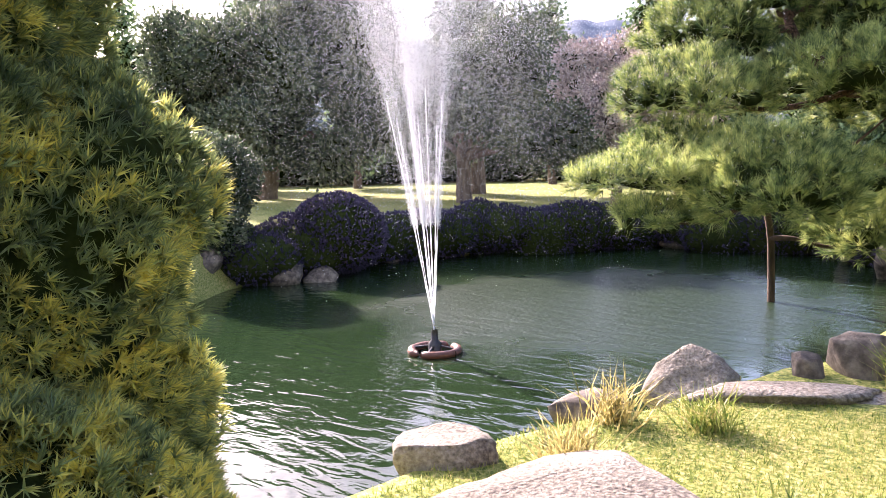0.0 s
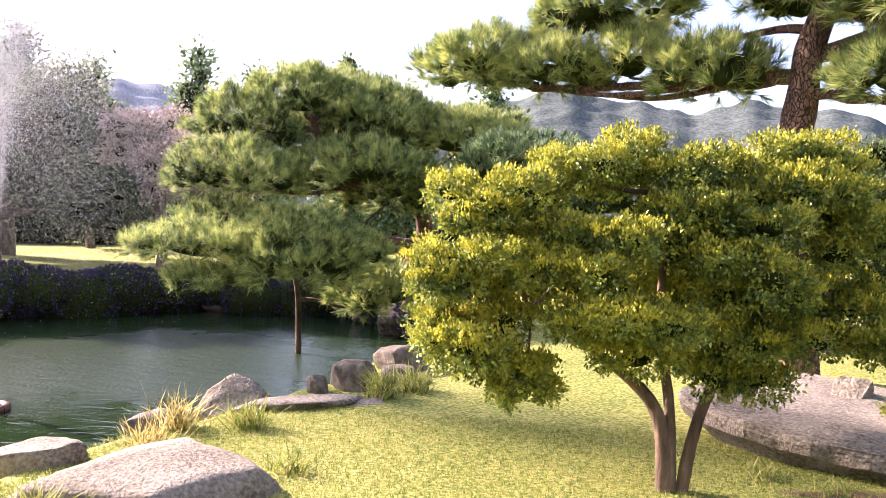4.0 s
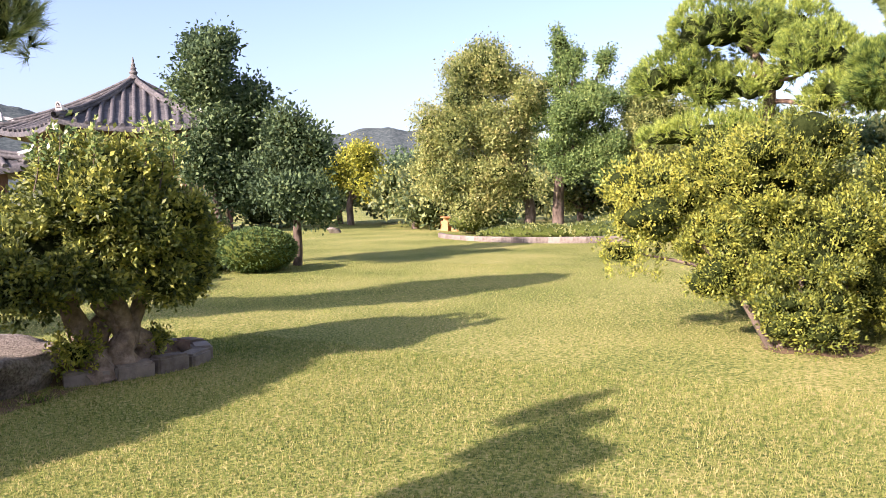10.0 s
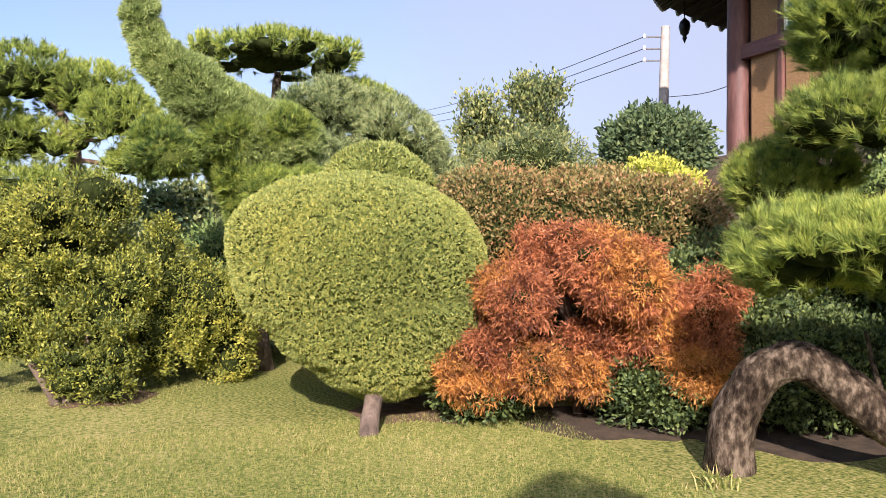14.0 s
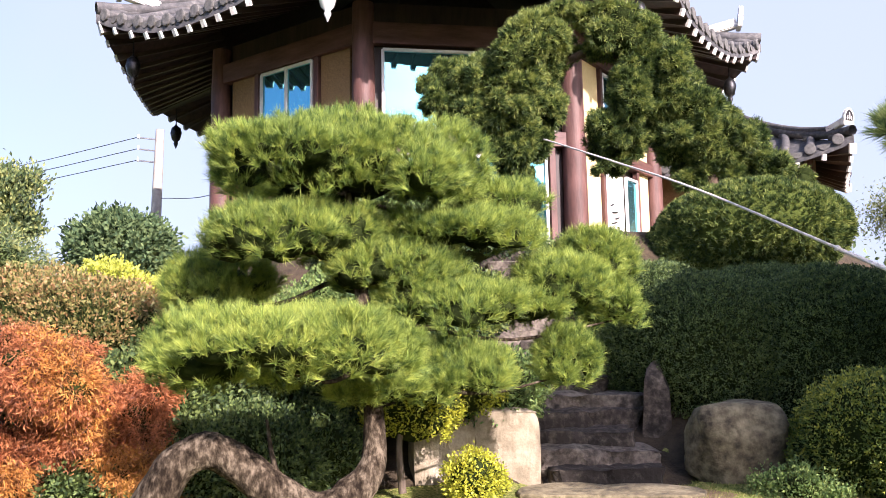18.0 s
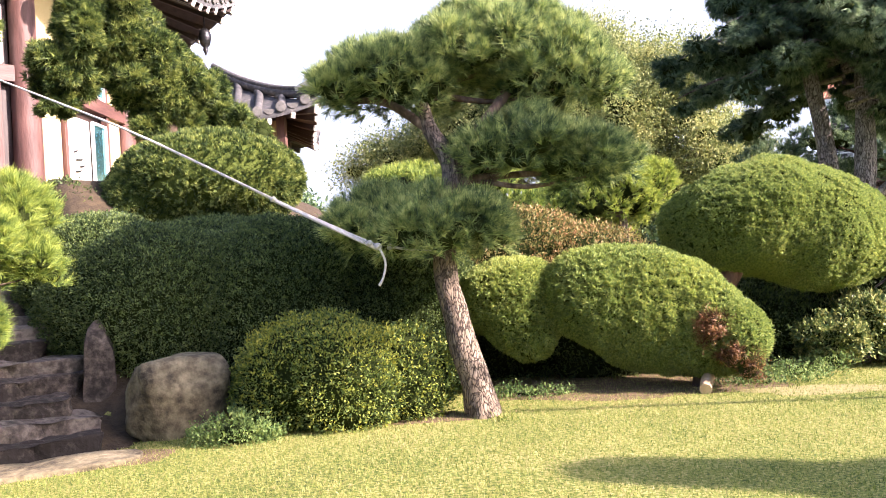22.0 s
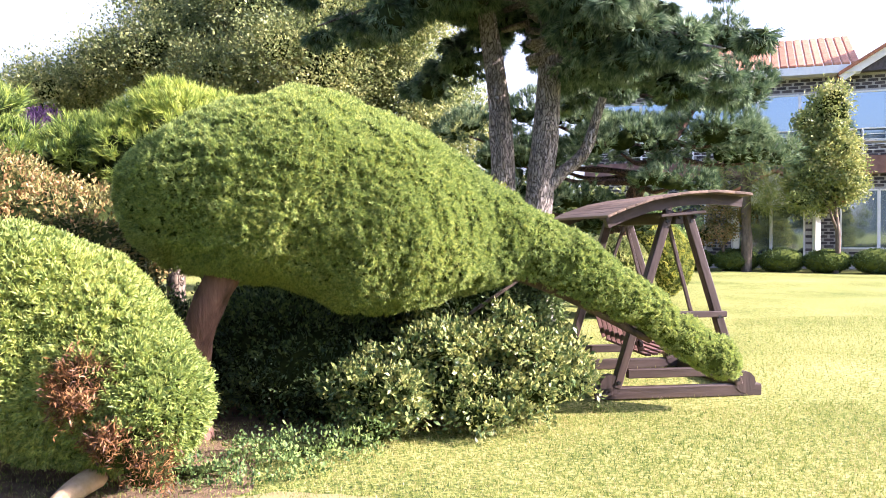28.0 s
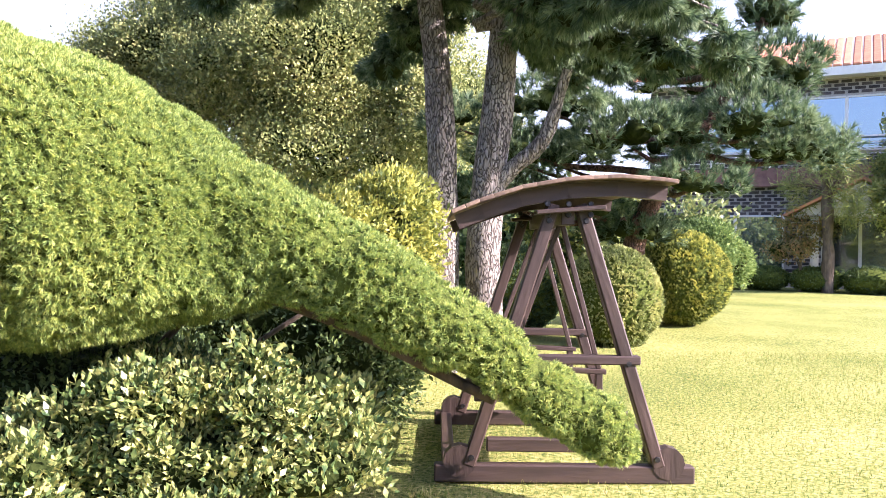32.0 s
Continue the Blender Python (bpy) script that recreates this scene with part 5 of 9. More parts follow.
limb("trunk", [(-1.3, 1.3, -0.2), (-1.35, 1.35, 1.6), (-1.2, 2.1, 3.3), (-1.33, 3.3, 4.8)], [0.14, 0.11, 0.07, 0.03], M_BARK_DARK, juniper)
for i, b in enumerate([(-1.2, 1.28, 0.62, 0.88, 0.88, 0.68), (-1.3, 1.4, 1.25, 0.80, 0.80, 0.62), (-1.3, 1.25, 1.95, 0.72, 0.72, 0.65), (-1.15, 1.55, 2.55, 0.66, 0.66, 0.62), (-1.2, 2.05, 3.15, 0.46, 0.46, 0.55), (-1.25, 2.5, 3.75, 0.33, 0.33, 0.5), (-1.3, 2.95, 4.3, 0.21, 0.21, 0.45), (-1.33, 3.3, 4.75, 0.10, 0.10, 0.35)]):
    rng_ = random.Random(i)
    bl = [b] + [(b[0] + b[3] * 0.55 * math.cos(a), b[1] + b[4] * 0.55 * math.sin(a), b[2] + rng_.uniform(-0.3, 0.3), b[3] * 0.5, b[4] * 0.5, b[5] * 0.5) for a in (rng_.uniform(0, 6.28) for _ in range(7))]
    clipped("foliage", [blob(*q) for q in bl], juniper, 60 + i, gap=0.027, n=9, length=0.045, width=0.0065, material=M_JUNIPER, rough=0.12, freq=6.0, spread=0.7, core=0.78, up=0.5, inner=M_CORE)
shrub("low_shrub", (-0.15, 0.85, 0), "low pale-leaved shrub in front of the juniper", [(-0.15, 0.85, 0.22, 0.42, 0.40, 0.34), (-0.35, 0.6, 0.2, 0.35, 0.35, 0.3)], 61, M_HEDGE, gap=0.05, n=8, length=0.05, width=0.025, core=0.8)
shrub("low_shrub", (-0.75, 0.35, 0), "low pale-leaved shrub in front of the juniper", [(-0.75, 0.35, 0.25, 0.5, 0.45, 0.38)], 62, M_HEDGE, gap=0.05, n=8, length=0.05, width=0.025, core=0.8)

# unseen junipers, added for the shadows they cast on the lawn
for (x, y), h, w in (((-2.9, -1.5), 4.9, 1.5), ((-10.7, -5.9), 5.7, 1.15)):
    cone = thing("lawn_conifer", (x, y, 0), "unseen shaggy cone-shaped juniper added to shadow the lawn", "conifer")
    limb("trunk", [(x, y, -0.2), (x, y, h * 0.5), (x, y, h * 0.95)], [0.12, 0.08, 0.02], M_BARK_DARK, cone)
    for i in range(6):
        r_, z_ = w * (1 - (i / 6.2) ** 2), h * (0.12 + 0.155 * i)
        clipped("foliage", [blob(x, y, z_, r_, r_, h * 0.12)] + [blob(x + r_ * 0.6 * math.cos(a), y + r_ * 0.6 * math.sin(a), z_ + 0.1 * math.sin(3 * a), r_ * 0.5, r_ * 0.5, h * 0.08) for a in (0.3 + i, 1.6 + i, 2.9 + i, 4.2 + i, 5.4 + i)], cone, 1700 + i, gap=0.09, n=9, length=0.09, width=0.016, material=M_JUNIPER, rough=0.10, spread=0.6, core=0.8, inner=M_CORE)

# unseen bare-stemmed tall pine, added so its crown shades the foot of the steps
pine("lawn_pine", (-11.6, -10.6, 0), "unseen tall pine, slender bare stem, high crown added to shade the steps", [(-11.6, -10.6, -0.2, 0.06), (-11.4, -9.2, 4.0, 0.05), (-10.95, -7.2, 8.2, 0.05), (-10.9, -6.9, 9.6, 0.04)],
     [(-10.9, -6.9, 9.6, 1.5, 1.5, 0.8, 0), (-10.5, -5.9, 9.0, 1.0, 0.9, 0.6, 20), (-11.3, -7.8, 9.1, 1.1, 0.9, 0.6, -30), (-10.8, -6.9, 10.4, 1.0, 1.0, 0.6, 0), (-10.9, -6.8, 8.7, 1.2, 1.2, 0.5, 60)], 95, material=M_NEEDLE_MID, gap=0.10, n=14, length=0.16, width=0.012)

POND_PINE_TRUNK = [(-1.5, 16.4, -0.2, 0.30), (-1.55, 16.2, 0.7, 0.22), (-1.3, 16.0, 1.6, 0.18), (-1.7, 15.6, 2.4, 0.15), (-2.4, 15.0, 2.6, 0.13), (-3.0, 14.4, 3.0, 0.10), (-3.3, 14.3, 3.6, 0.06)]
pine("pond_pine", (-1.5, 16.4, 0), "old spreading pine leaning low over the pond", POND_PINE_TRUNK,
     [(-3.52, 14.5, 3.99, 1.12, 0.89, 0.56, 9), (-4.45, 13.82, 3.44, 0.92, 0.74, 0.54, 9), (-2.19, 15.21, 3.65, 1.27, 1.01, 0.69, 9), (-0.69, 15.96, 3.42, 1.28, 1.02, 0.59, 9), (-4.21, 12.82, 2.45, 1.06, 0.85, 0.46, 9), (-2.33, 14.14, 2.54, 1.41, 1.13, 0.54, 9), (-2.92, 15.62, 4.34, 0.95, 0.67, 0.42, 9)],
     8, grow=1.22, bark=M_PLATE_RED, material=M_NEEDLE_OPEN, gap=0.12, n=14, width=0.011, length=0.20, core=0.6, limb_r=0.08, limbs=[([(-1.5, 16.0, 1.2), (-2.2, 14.6, 1.3), (-3.0, 13.0, 1.0), (-4.3, 11.9, 0.8)], 0.11, 0.04)])
pine("water_pine", (-3.35, 14.1, WATER_Z), "low pine boughs propped on a post over the water", [(-3.35, 14.1, -1.6, 0.06), (-3.35, 14.0, 0.0, 0.055), (-3.2, 13.2, 0.9, 0.05)],
     [(-4.43, 11.73, 1.1, 0.94, 0.85, 0.38, 9), (-2.89, 12.08, 1.16, 1.05, 0.94, 0.57, 9), (-4.09, 11.47, 0.61, 0.55, 0.5, 0.23, 9), (-2.05, 13.13, 1.11, 0.66, 0.59, 0.25, 9), (-4.27, 12.78, 1.64, 0.76, 0.61, 0.25, 9), (-1.91, 15.22, 2.28, 0.81, 0.65, 0.46, 9), (-1.7, 14.18, 0.29, 0.87, 0.69, 0.43, 9)],
     10, grow=1.25, material=M_NEEDLE_OPEN, gap=0.11, n=14, width=0.010, length=0.19, core=0.6, bark=M_BARK_DARK)

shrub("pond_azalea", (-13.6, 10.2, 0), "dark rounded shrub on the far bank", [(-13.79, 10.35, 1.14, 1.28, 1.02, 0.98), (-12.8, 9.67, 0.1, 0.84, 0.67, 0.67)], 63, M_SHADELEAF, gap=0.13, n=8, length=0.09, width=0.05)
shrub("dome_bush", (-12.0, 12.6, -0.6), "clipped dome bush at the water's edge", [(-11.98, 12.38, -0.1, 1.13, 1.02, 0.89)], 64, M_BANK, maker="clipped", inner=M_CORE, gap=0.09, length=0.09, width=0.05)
BANK = np.array([(-12.6, 10.6), (-12.9, 12.0), (-13.2, 13.5), (-12.7, 15.2), (-11.9, 16.9), (-10.6, 18.4), (-9.2, 19.7), (-7.4, 20.6), (-5.6, 21.2), (-4.0, 21.0), (-2.6, 19.9), (-1.6, 18.7), (-1.0, 17.4)])
rng_ = random.Random(66)
for i in range(26):
    u = i / 25 * (len(BANK) - 1)
    x, y = (float(np.interp(u, range(len(BANK)), BANK[:, k])) + rng_.uniform(-0.15, 0.15) for k in (0, 1))
    bl = [(x + rng_.uniform(-0.5, 0.5), y + rng_.uniform(-0.5, 0.5), -0.55 + rng_.uniform(-0.1, 0.15), rng_.uniform(0.8, 1.15), rng_.uniform(0.7, 1.0), rng_.uniform(0.55, 0.75)) for _ in range(3)]
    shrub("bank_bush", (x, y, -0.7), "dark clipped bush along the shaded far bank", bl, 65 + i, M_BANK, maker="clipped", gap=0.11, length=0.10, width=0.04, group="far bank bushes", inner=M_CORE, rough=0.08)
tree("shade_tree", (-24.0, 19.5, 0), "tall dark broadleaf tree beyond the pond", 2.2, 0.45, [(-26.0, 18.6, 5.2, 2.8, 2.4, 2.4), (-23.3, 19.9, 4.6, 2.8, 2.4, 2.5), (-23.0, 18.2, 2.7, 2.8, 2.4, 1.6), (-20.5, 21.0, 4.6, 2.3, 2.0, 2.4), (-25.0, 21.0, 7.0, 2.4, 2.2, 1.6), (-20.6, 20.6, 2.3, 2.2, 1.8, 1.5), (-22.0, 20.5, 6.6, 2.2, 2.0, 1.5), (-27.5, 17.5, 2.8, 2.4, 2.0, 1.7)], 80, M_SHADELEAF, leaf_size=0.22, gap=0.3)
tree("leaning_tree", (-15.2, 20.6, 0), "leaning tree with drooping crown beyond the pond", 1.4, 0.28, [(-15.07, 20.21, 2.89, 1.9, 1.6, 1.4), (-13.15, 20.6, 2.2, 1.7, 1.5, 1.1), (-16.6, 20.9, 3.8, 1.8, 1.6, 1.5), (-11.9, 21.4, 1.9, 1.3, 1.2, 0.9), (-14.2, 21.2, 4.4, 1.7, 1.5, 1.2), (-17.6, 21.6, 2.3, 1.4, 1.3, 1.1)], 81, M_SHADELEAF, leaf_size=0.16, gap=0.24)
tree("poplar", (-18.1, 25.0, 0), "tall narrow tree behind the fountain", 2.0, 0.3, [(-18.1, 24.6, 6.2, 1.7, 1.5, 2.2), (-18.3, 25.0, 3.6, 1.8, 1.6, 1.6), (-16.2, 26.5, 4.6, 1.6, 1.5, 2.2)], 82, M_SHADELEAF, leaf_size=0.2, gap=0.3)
tree("crape_myrtle", (-10.0, 20.9, 0), "pale smooth-stemmed tree with rusty crown", 1.2, 0.16, [(-12.4, 24.0, 3.9, 1.8, 1.5, 1.3), (-10.6, 22.2, 2.9, 1.4, 1.2, 1.2), (-9.2, 23.5, 3.6, 1.5, 1.4, 1.1)], 83, M_RUSTPALE, leaf_size=0.12, gap=0.2, bark=M_BARK_GREY)
for i, (x, y, h, r) in enumerate([(-20, 33, 8.5, 1.5), (-16, 35, 9.5, 1.6), (-12.5, 34, 8.4, 1.5), (-9, 36, 9.0, 1.6), (-5.5, 33, 7.4, 1.5), (-27, 27, 8.2, 1.6), (-31, 24, 9.0, 1.8), (-2, 35, 8.2, 1.6), (-35, 20, 8.6, 1.9)]):
    tree("far_conifer", (x, y, 0), "dark conifer in the far row", 1.5, 0.22, [(x, y, h * 0.28, r, r, h * 0.16), (x, y, h * 0.5, r * 0.8, r * 0.8, h * 0.17), (x, y, h * 0.74, r * 0.5, r * 0.5, h * 0.17), (x, y, h * 0.92, r * 0.22, r * 0.22, h * 0.10)], 90 + i, M_NEEDLE_FAR, "conifer", leaf_size=0.3, gap=0.4, n=6)

# dark row set where the space under the far trees lies in shade
for i in range(20):
    a = radians(4 + 66 * i / 19)
    x, y = 1 - 45 * math.sin(a), 45 * math.cos(a)
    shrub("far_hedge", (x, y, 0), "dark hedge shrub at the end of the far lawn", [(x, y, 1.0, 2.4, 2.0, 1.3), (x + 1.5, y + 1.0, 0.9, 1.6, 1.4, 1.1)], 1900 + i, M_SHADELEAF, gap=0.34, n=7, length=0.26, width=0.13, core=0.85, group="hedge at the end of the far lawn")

# -- golden tree, tall pine and camellia --
maple = thing("golden_tree", (2.5, 4.4, 0), "small golden-leaved tree with three leaning stems", "tree")
STEMS = [([(2.50, 4.40, -0.1), (2.45, 4.40, 0.45), (2.2, 4.42, 0.74), (1.6, 4.5, 1.1)], 0.05), ([(2.54, 4.43, -0.1), (2.52, 4.45, 0.5), (2.45, 4.6, 1.1), (2.5, 4.7, 1.9)], 0.042), ([(2.6, 4.42, -0.1), (2.68, 4.42, 0.4), (2.85, 4.5, 0.8), (3.3, 4.7, 1.5)], 0.045)]
for i, (pts, r) in enumerate(STEMS):
    limb("stem", pts, [r, r * 0.85, r * 0.7, r * 0.35], M_BARK, maple, seg=12, rough=0.06, seed=i)
MAPLE_PADS = [(2.53, 4.69, 2.15, 0.42, 0.34, 0.2), (1.81, 4.47, 2.02, 0.34, 0.3, 0.17), (1.34, 4.28, 1.81, 0.36, 0.3, 0.16), (1.24, 4.05, 1.41, 0.3, 0.28, 0.16), (1.26, 4.04, 0.98, 0.34, 0.3, 0.17), (1.92, 4.17, 1.53, 0.40, 0.34, 0.16), (2.76, 4.51, 1.75, 0.46, 0.38, 0.18), (3.42, 4.94, 2.15, 0.44, 0.38, 0.19)]
MAPLE_MORE = [(3.7, 4.87, 1.72, 0.38, 0.34, 0.25), (2.26, 4.11, 1.03, 0.45, 0.38, 0.19), (3.04, 4.54, 0.91, 0.42, 0.36, 0.22), (3.01, 4.34, 1.41, 0.38, 0.32, 0.18), (3.74, 4.96, 1.16, 0.34, 0.3, 0.27), (1.61, 4.09, 0.76, 0.2, 0.18, 0.12), (3.3, 4.68, 2.05, 0.40, 0.34, 0.18), (2.02, 5.47, 2.08, 0.33, 0.3, 0.19), (2.3, 5.2, 1.5, 0.6, 0.5, 0.3), (1.6, 5.0, 1.4, 0.45, 0.4, 0.25), (3.1, 5.3, 1.3, 0.5, 0.4, 0.3)]
for i, b in enumerate(MAPLE_PADS + MAPLE_MORE):
    s = min((p for st in STEMS for p in st[0][1:]), key=lambda p: (Vector(p) - Vector(b[:3])).length)
    limb("twig", [s, ((s[0] + b[0]) / 2, (s[1] + b[1]) / 2, (s[2] + b[2]) / 2 - 0.04), (b[0], b[1], b[2] - 0.02)], [0.022, 0.016, 0.006], M_BARK_GREY, maple, seg=6, seed=i)
    r_ = random.Random(520 + i)
    # flat tiers: yellow tip leaves above, the underside's shade put into greener leaves below
    for j in range(8):
        a_, q_ = 6.28 * j / 8 + r_.uniform(-0.4, 0.4), 0.0 if j == 0 else r_.uniform(0.55, 0.95)
        c_ = (b[0] + b[3] * q_ * math.cos(a_), b[1] + b[4] * q_ * math.sin(a_), b[2] + b[5] * r_.uniform(-0.8, 0.7))
        w_ = r_.uniform(0.46, 0.66) if j else 0.72
        leafy("young_leaf_tier", [blob(*c_, b[3] * w_, b[4] * w_, 0.06)], maple, 1200 + 10 * i + j, gap=0.040, n=9, length=0.030, width=0.017, material=M_GOLD, rough=0.05, freq=11.0, low=0.1, depth=0.035, core=0, spread=0.6, up=0.8)
        leafy("older_leaf_tier", [blob(c_[0], c_[1], c_[2] - 0.055, b[3] * w_ * 0.86, b[4] * w_ * 0.86, 0.09)], maple, 2200 + 10 * i + j, gap=0.058, n=9, length=0.034, width=0.018, material=M_GOLDGREEN, rough=0.05, freq=11.0, low=-1, depth=0.06, core=0.3, spread=0.8, up=0.1)


pine("lawn_pine", (4.4, 8.9, 0), "tall pine with broad layered needle crown over the lawn", [(4.5, 9.0, -0.15, 0.24), (4.45, 8.95, 1.2, 0.20), (4.30, 8.9, 2.4, 0.17), (4.36, 8.85, 3.4, 0.17), (4.45, 8.8, 4.0, 0.15), (4.7, 8.6, 4.6, 0.10), (4.9, 8.5, 5.0, 0.05)],
     [(5.18, 8.26, 3.36, 0.8, 0.64, 0.42, -20), (6.26, 7.65, 3.39, 0.69, 0.55, 0.57, -20), (7.0, 7.27, 3.73, 0.49, 0.39, 0.55, -20), (5.29, 7.8, 4.02, 0.9, 0.72, 0.26, -20), (6.79, 7.47, 4.57, 0.89, 0.71, 0.59, -20), (4.39, 8.79, 4.49, 0.75, 0.6, 0.34, -20), (3.35, 9.26, 3.63, 0.66, 0.53, 0.38, -20), (2.48, 9.91, 3.82, 0.78, 0.63, 0.39, -20), (1.33, 10.3, 3.78, 0.87, 0.7, 0.36, -20), (0.45, 10.4, 3.95, 0.9, 0.7, 0.45, -20), (2.2, 10.24, 4.51, 1.09, 0.87, 0.4, -20)] + [(5.02, 8.36, 4.95, 1.24, 1.0, 0.45, -20), (3.4, 9.0, 4.85, 1.0, 0.8, 0.35, -20), (6.0, 8.0, 4.9, 1.0, 0.8, 0.4, -20)],
     7, grow=1.12, bark=M_PLATE_RED, material=M_NEEDLE_OPEN, gap=0.095, n=15, width=0.0075, length=0.19, core=0.55, limb_r=0.06, limbs=[([(4.4, 8.85, 3.45), (3.7, 9.1, 3.55), (2.8, 9.6, 3.5), (1.2, 10.3, 3.55)], 0.09, 0.04), ([(4.45, 8.8, 3.7), (5.2, 8.5, 3.95), (6.2, 8.0, 4.05)], 0.08, 0.03)])

cam_ = thing("camellia", (6.4, 4.85, 0.15), "round glossy camellia bush on a gnarled pale trunk", "bush")
for i, (pts, r0) in enumerate([([(6.16, 4.62, 0.02), (6.14, 4.64, 0.22), (6.02, 4.70, 0.48), (5.9, 4.8, 1.0)], 0.17), ([(6.42, 4.54, 0.02), (6.34, 4.56, 0.24), (6.52, 4.60, 0.50), (6.74, 4.6, 1.0)], 0.15), ([(6.58, 4.70, 0.02), (6.64, 4.64, 0.26), (6.40, 4.62, 0.52), (6.3, 4.8, 1.2)], 0.16), ([(6.24, 4.85, 0.02), (6.2, 4.78, 0.3), (6.42, 4.82, 0.6), (6.6, 5.0, 1.1)], 0.15), ([(6.0, 4.58, 0.03), (6.2, 4.56, 0.16), (6.38, 4.58, 0.34), (6.2, 4.7, 0.7)], 0.10)]):
    limb("gnarled_stem", pts, [r0, r0 * 0.8, r0 * 0.62, 0.05], M_BARK_CAM, cam_, seg=16, rough=0.2, seed=i)
leafy("crown", burst((6.36, 4.75, 1.27, 0.90, 0.88, 0.70), 26, 3, 0.86, 0.27, 0.80) + [blob(6.4, 4.79, 1.78, 0.62, 0.56, 0.30), blob(5.60, 4.85, 1.02, 0.40, 0.38, 0.36), blob(7.0, 4.6, 1.0, 0.36, 0.34, 0.40), blob(6.85, 5.1, 1.45, 0.48, 0.48, 0.4), blob(5.9, 4.55, 1.5, 0.34, 0.3, 0.28), blob(6.75, 4.25, 1.25, 0.34, 0.3, 0.3)], cam_, 22, gap=0.052, n=8, length=0.064, width=0.031, material=M_CAMELLIA, rough=0.16, freq=6.0, depth=0.26, core=0.76, up=0.1)
rng_ = random.Random(5)
for i in range(9):
    a, l = rng_.uniform(0, 6.28), rng_.uniform(0.15, 0.3)
    x, y = 6.4 + 0.6 * math.cos(a), 4.8 + 0.6 * math.sin(a)
    limb("shoot", [(x, y, 1.7), (x + 0.05, y, 1.9), (x + 0.08, y, 2.0 + l)], [0.008, 0.006, 0.003], M_BARK_GREY, cam_, seg=5)
    leafy("shoot_leaves", [blob(x + 0.06, y, 1.95 + l * 0.6, 0.05, 0.05, l * 0.7)], cam_, 300 + i, gap=0.06, n=3, length=0.07, width=0.035, material=M_BROAD, core=0, depth=0.02)
shrub("rockery_shrub", (4.75, 5.85, 0.3), "small low evergreen shrub growing on the flat rock", [(4.72, 5.72, 0.38, 0.40, 0.32, 0.16), (4.45, 5.7, 0.36, 0.22, 0.22, 0.14), (4.98, 5.75, 0.36, 0.24, 0.24, 0.15)], 31, M_CAMELLIA, gap=0.045, n=8, length=0.05, width=0.018, stems=2, core=0.7, up=1.2, spread=0.45)
shrub("planter_sprouts", (6.7, 4.65, 0.15), "fresh leafy sprouts at the camellia's foot", [(6.75, 4.62, 0.28, 0.22, 0.16, 0.14), (5.95, 4.62, 0.3, 0.2, 0.15, 0.16)], 32, M_AZALEA, gap=0.05, n=5, length=0.05, width=0.025, core=0.3)

# -- behind the rockery --
WEEP = [((6.9, 11.9), "dark weeping conifer behind the rockery", [(6.5, 11.6, 2.7, 0.75, 0.65, 0.45), (7.3, 11.6, 2.45, 0.75, 0.65, 0.5), (6.0, 11.9, 2.1, 0.8, 0.7, 0.55), (6.8, 11.4, 1.75, 0.8, 0.65, 0.6), (7.6, 11.5, 1.5, 0.65, 0.6, 0.7), (6.1, 11.6, 1.15, 0.75, 0.6, 0.6), (7.0, 11.4, 0.95, 0.75, 0.6, 0.5)], M_WEEP), ((8.3, 12.4), "olive weeping conifer behind the rockery", [(8.1, 12.3, 2.6, 0.55, 0.5, 0.45), (8.5, 12.4, 2.0, 0.6, 0.55, 0.55), (8.0, 12.1, 1.5, 0.55, 0.5, 0.6), (8.7, 12.3, 1.2, 0.5, 0.5, 0.5)], M_OCHREDARK), ((5.1, 12.6), "dark weeping conifer behind the golden tree", [(5.2, 12.5, 2.3, 0.8, 0.7, 0.6), (4.6, 12.6, 1.7, 0.8, 0.7, 0.7), (5.6, 12.4, 1.4, 0.7, 0.6, 0.7)], M_WEEP)]
for k, ((x, y), label_, pads_, m_) in enumerate(WEEP):
    wc = thing("weeping_conifer", (x, y, 0), label_, "conifer")
    limb("trunk", [(x, y, -0.15), (x + 0.1, y, 1.0), (x - 0.1, y - 0.1, 2.2), (x, y - 0.2, 2.7)], [0.10, 0.08, 0.06, 0.03], M_BARK_DARK, wc, seg=8, rough=0.08)
    for i, b in enumerate(pads_):
        limb("limb", [(x, y, b[2] * 0.8), ((x + b[0]) / 2, (y + b[1]) / 2, b[2]), (b[0], b[1], b[2])], [0.04, 0.03, 0.015], M_BARK_DARK, wc, seg=6)
        leafy("hanging_bough", burst(b, 9, 40 * k + i, 0.72, 0.36, 0.66), wc, 1500 + 40 * k + i, gap=0.085, n=9, length=0.10, width=0.020, material=m_, rough=0.12, freq=6.0, low=-1, depth=0.3, core=0.6, up=-0.5, spread=0.6)
pine("back_pine", (8.4, 14.4, 0), "low spreading pine behind the weeping conifers", [(8.6, 14.6, -0.1, 0.16), (8.4, 14.5, 1.5, 0.12), (8.0, 14.1, 2.9, 0.07)], [(7.97, 14.05, 3.09, 1.12, 0.89, 0.4, -20), (9.4, 13.9, 2.5, 1.0, 0.8, 0.35, -20), (6.6, 14.6, 2.7, 1.0, 0.8, 0.35, -20), (9.9, 14.6, 1.9, 0.9, 0.8, 0.35, -20)], 35, gap=0.12, n=10, width=0.014, length=0.16)
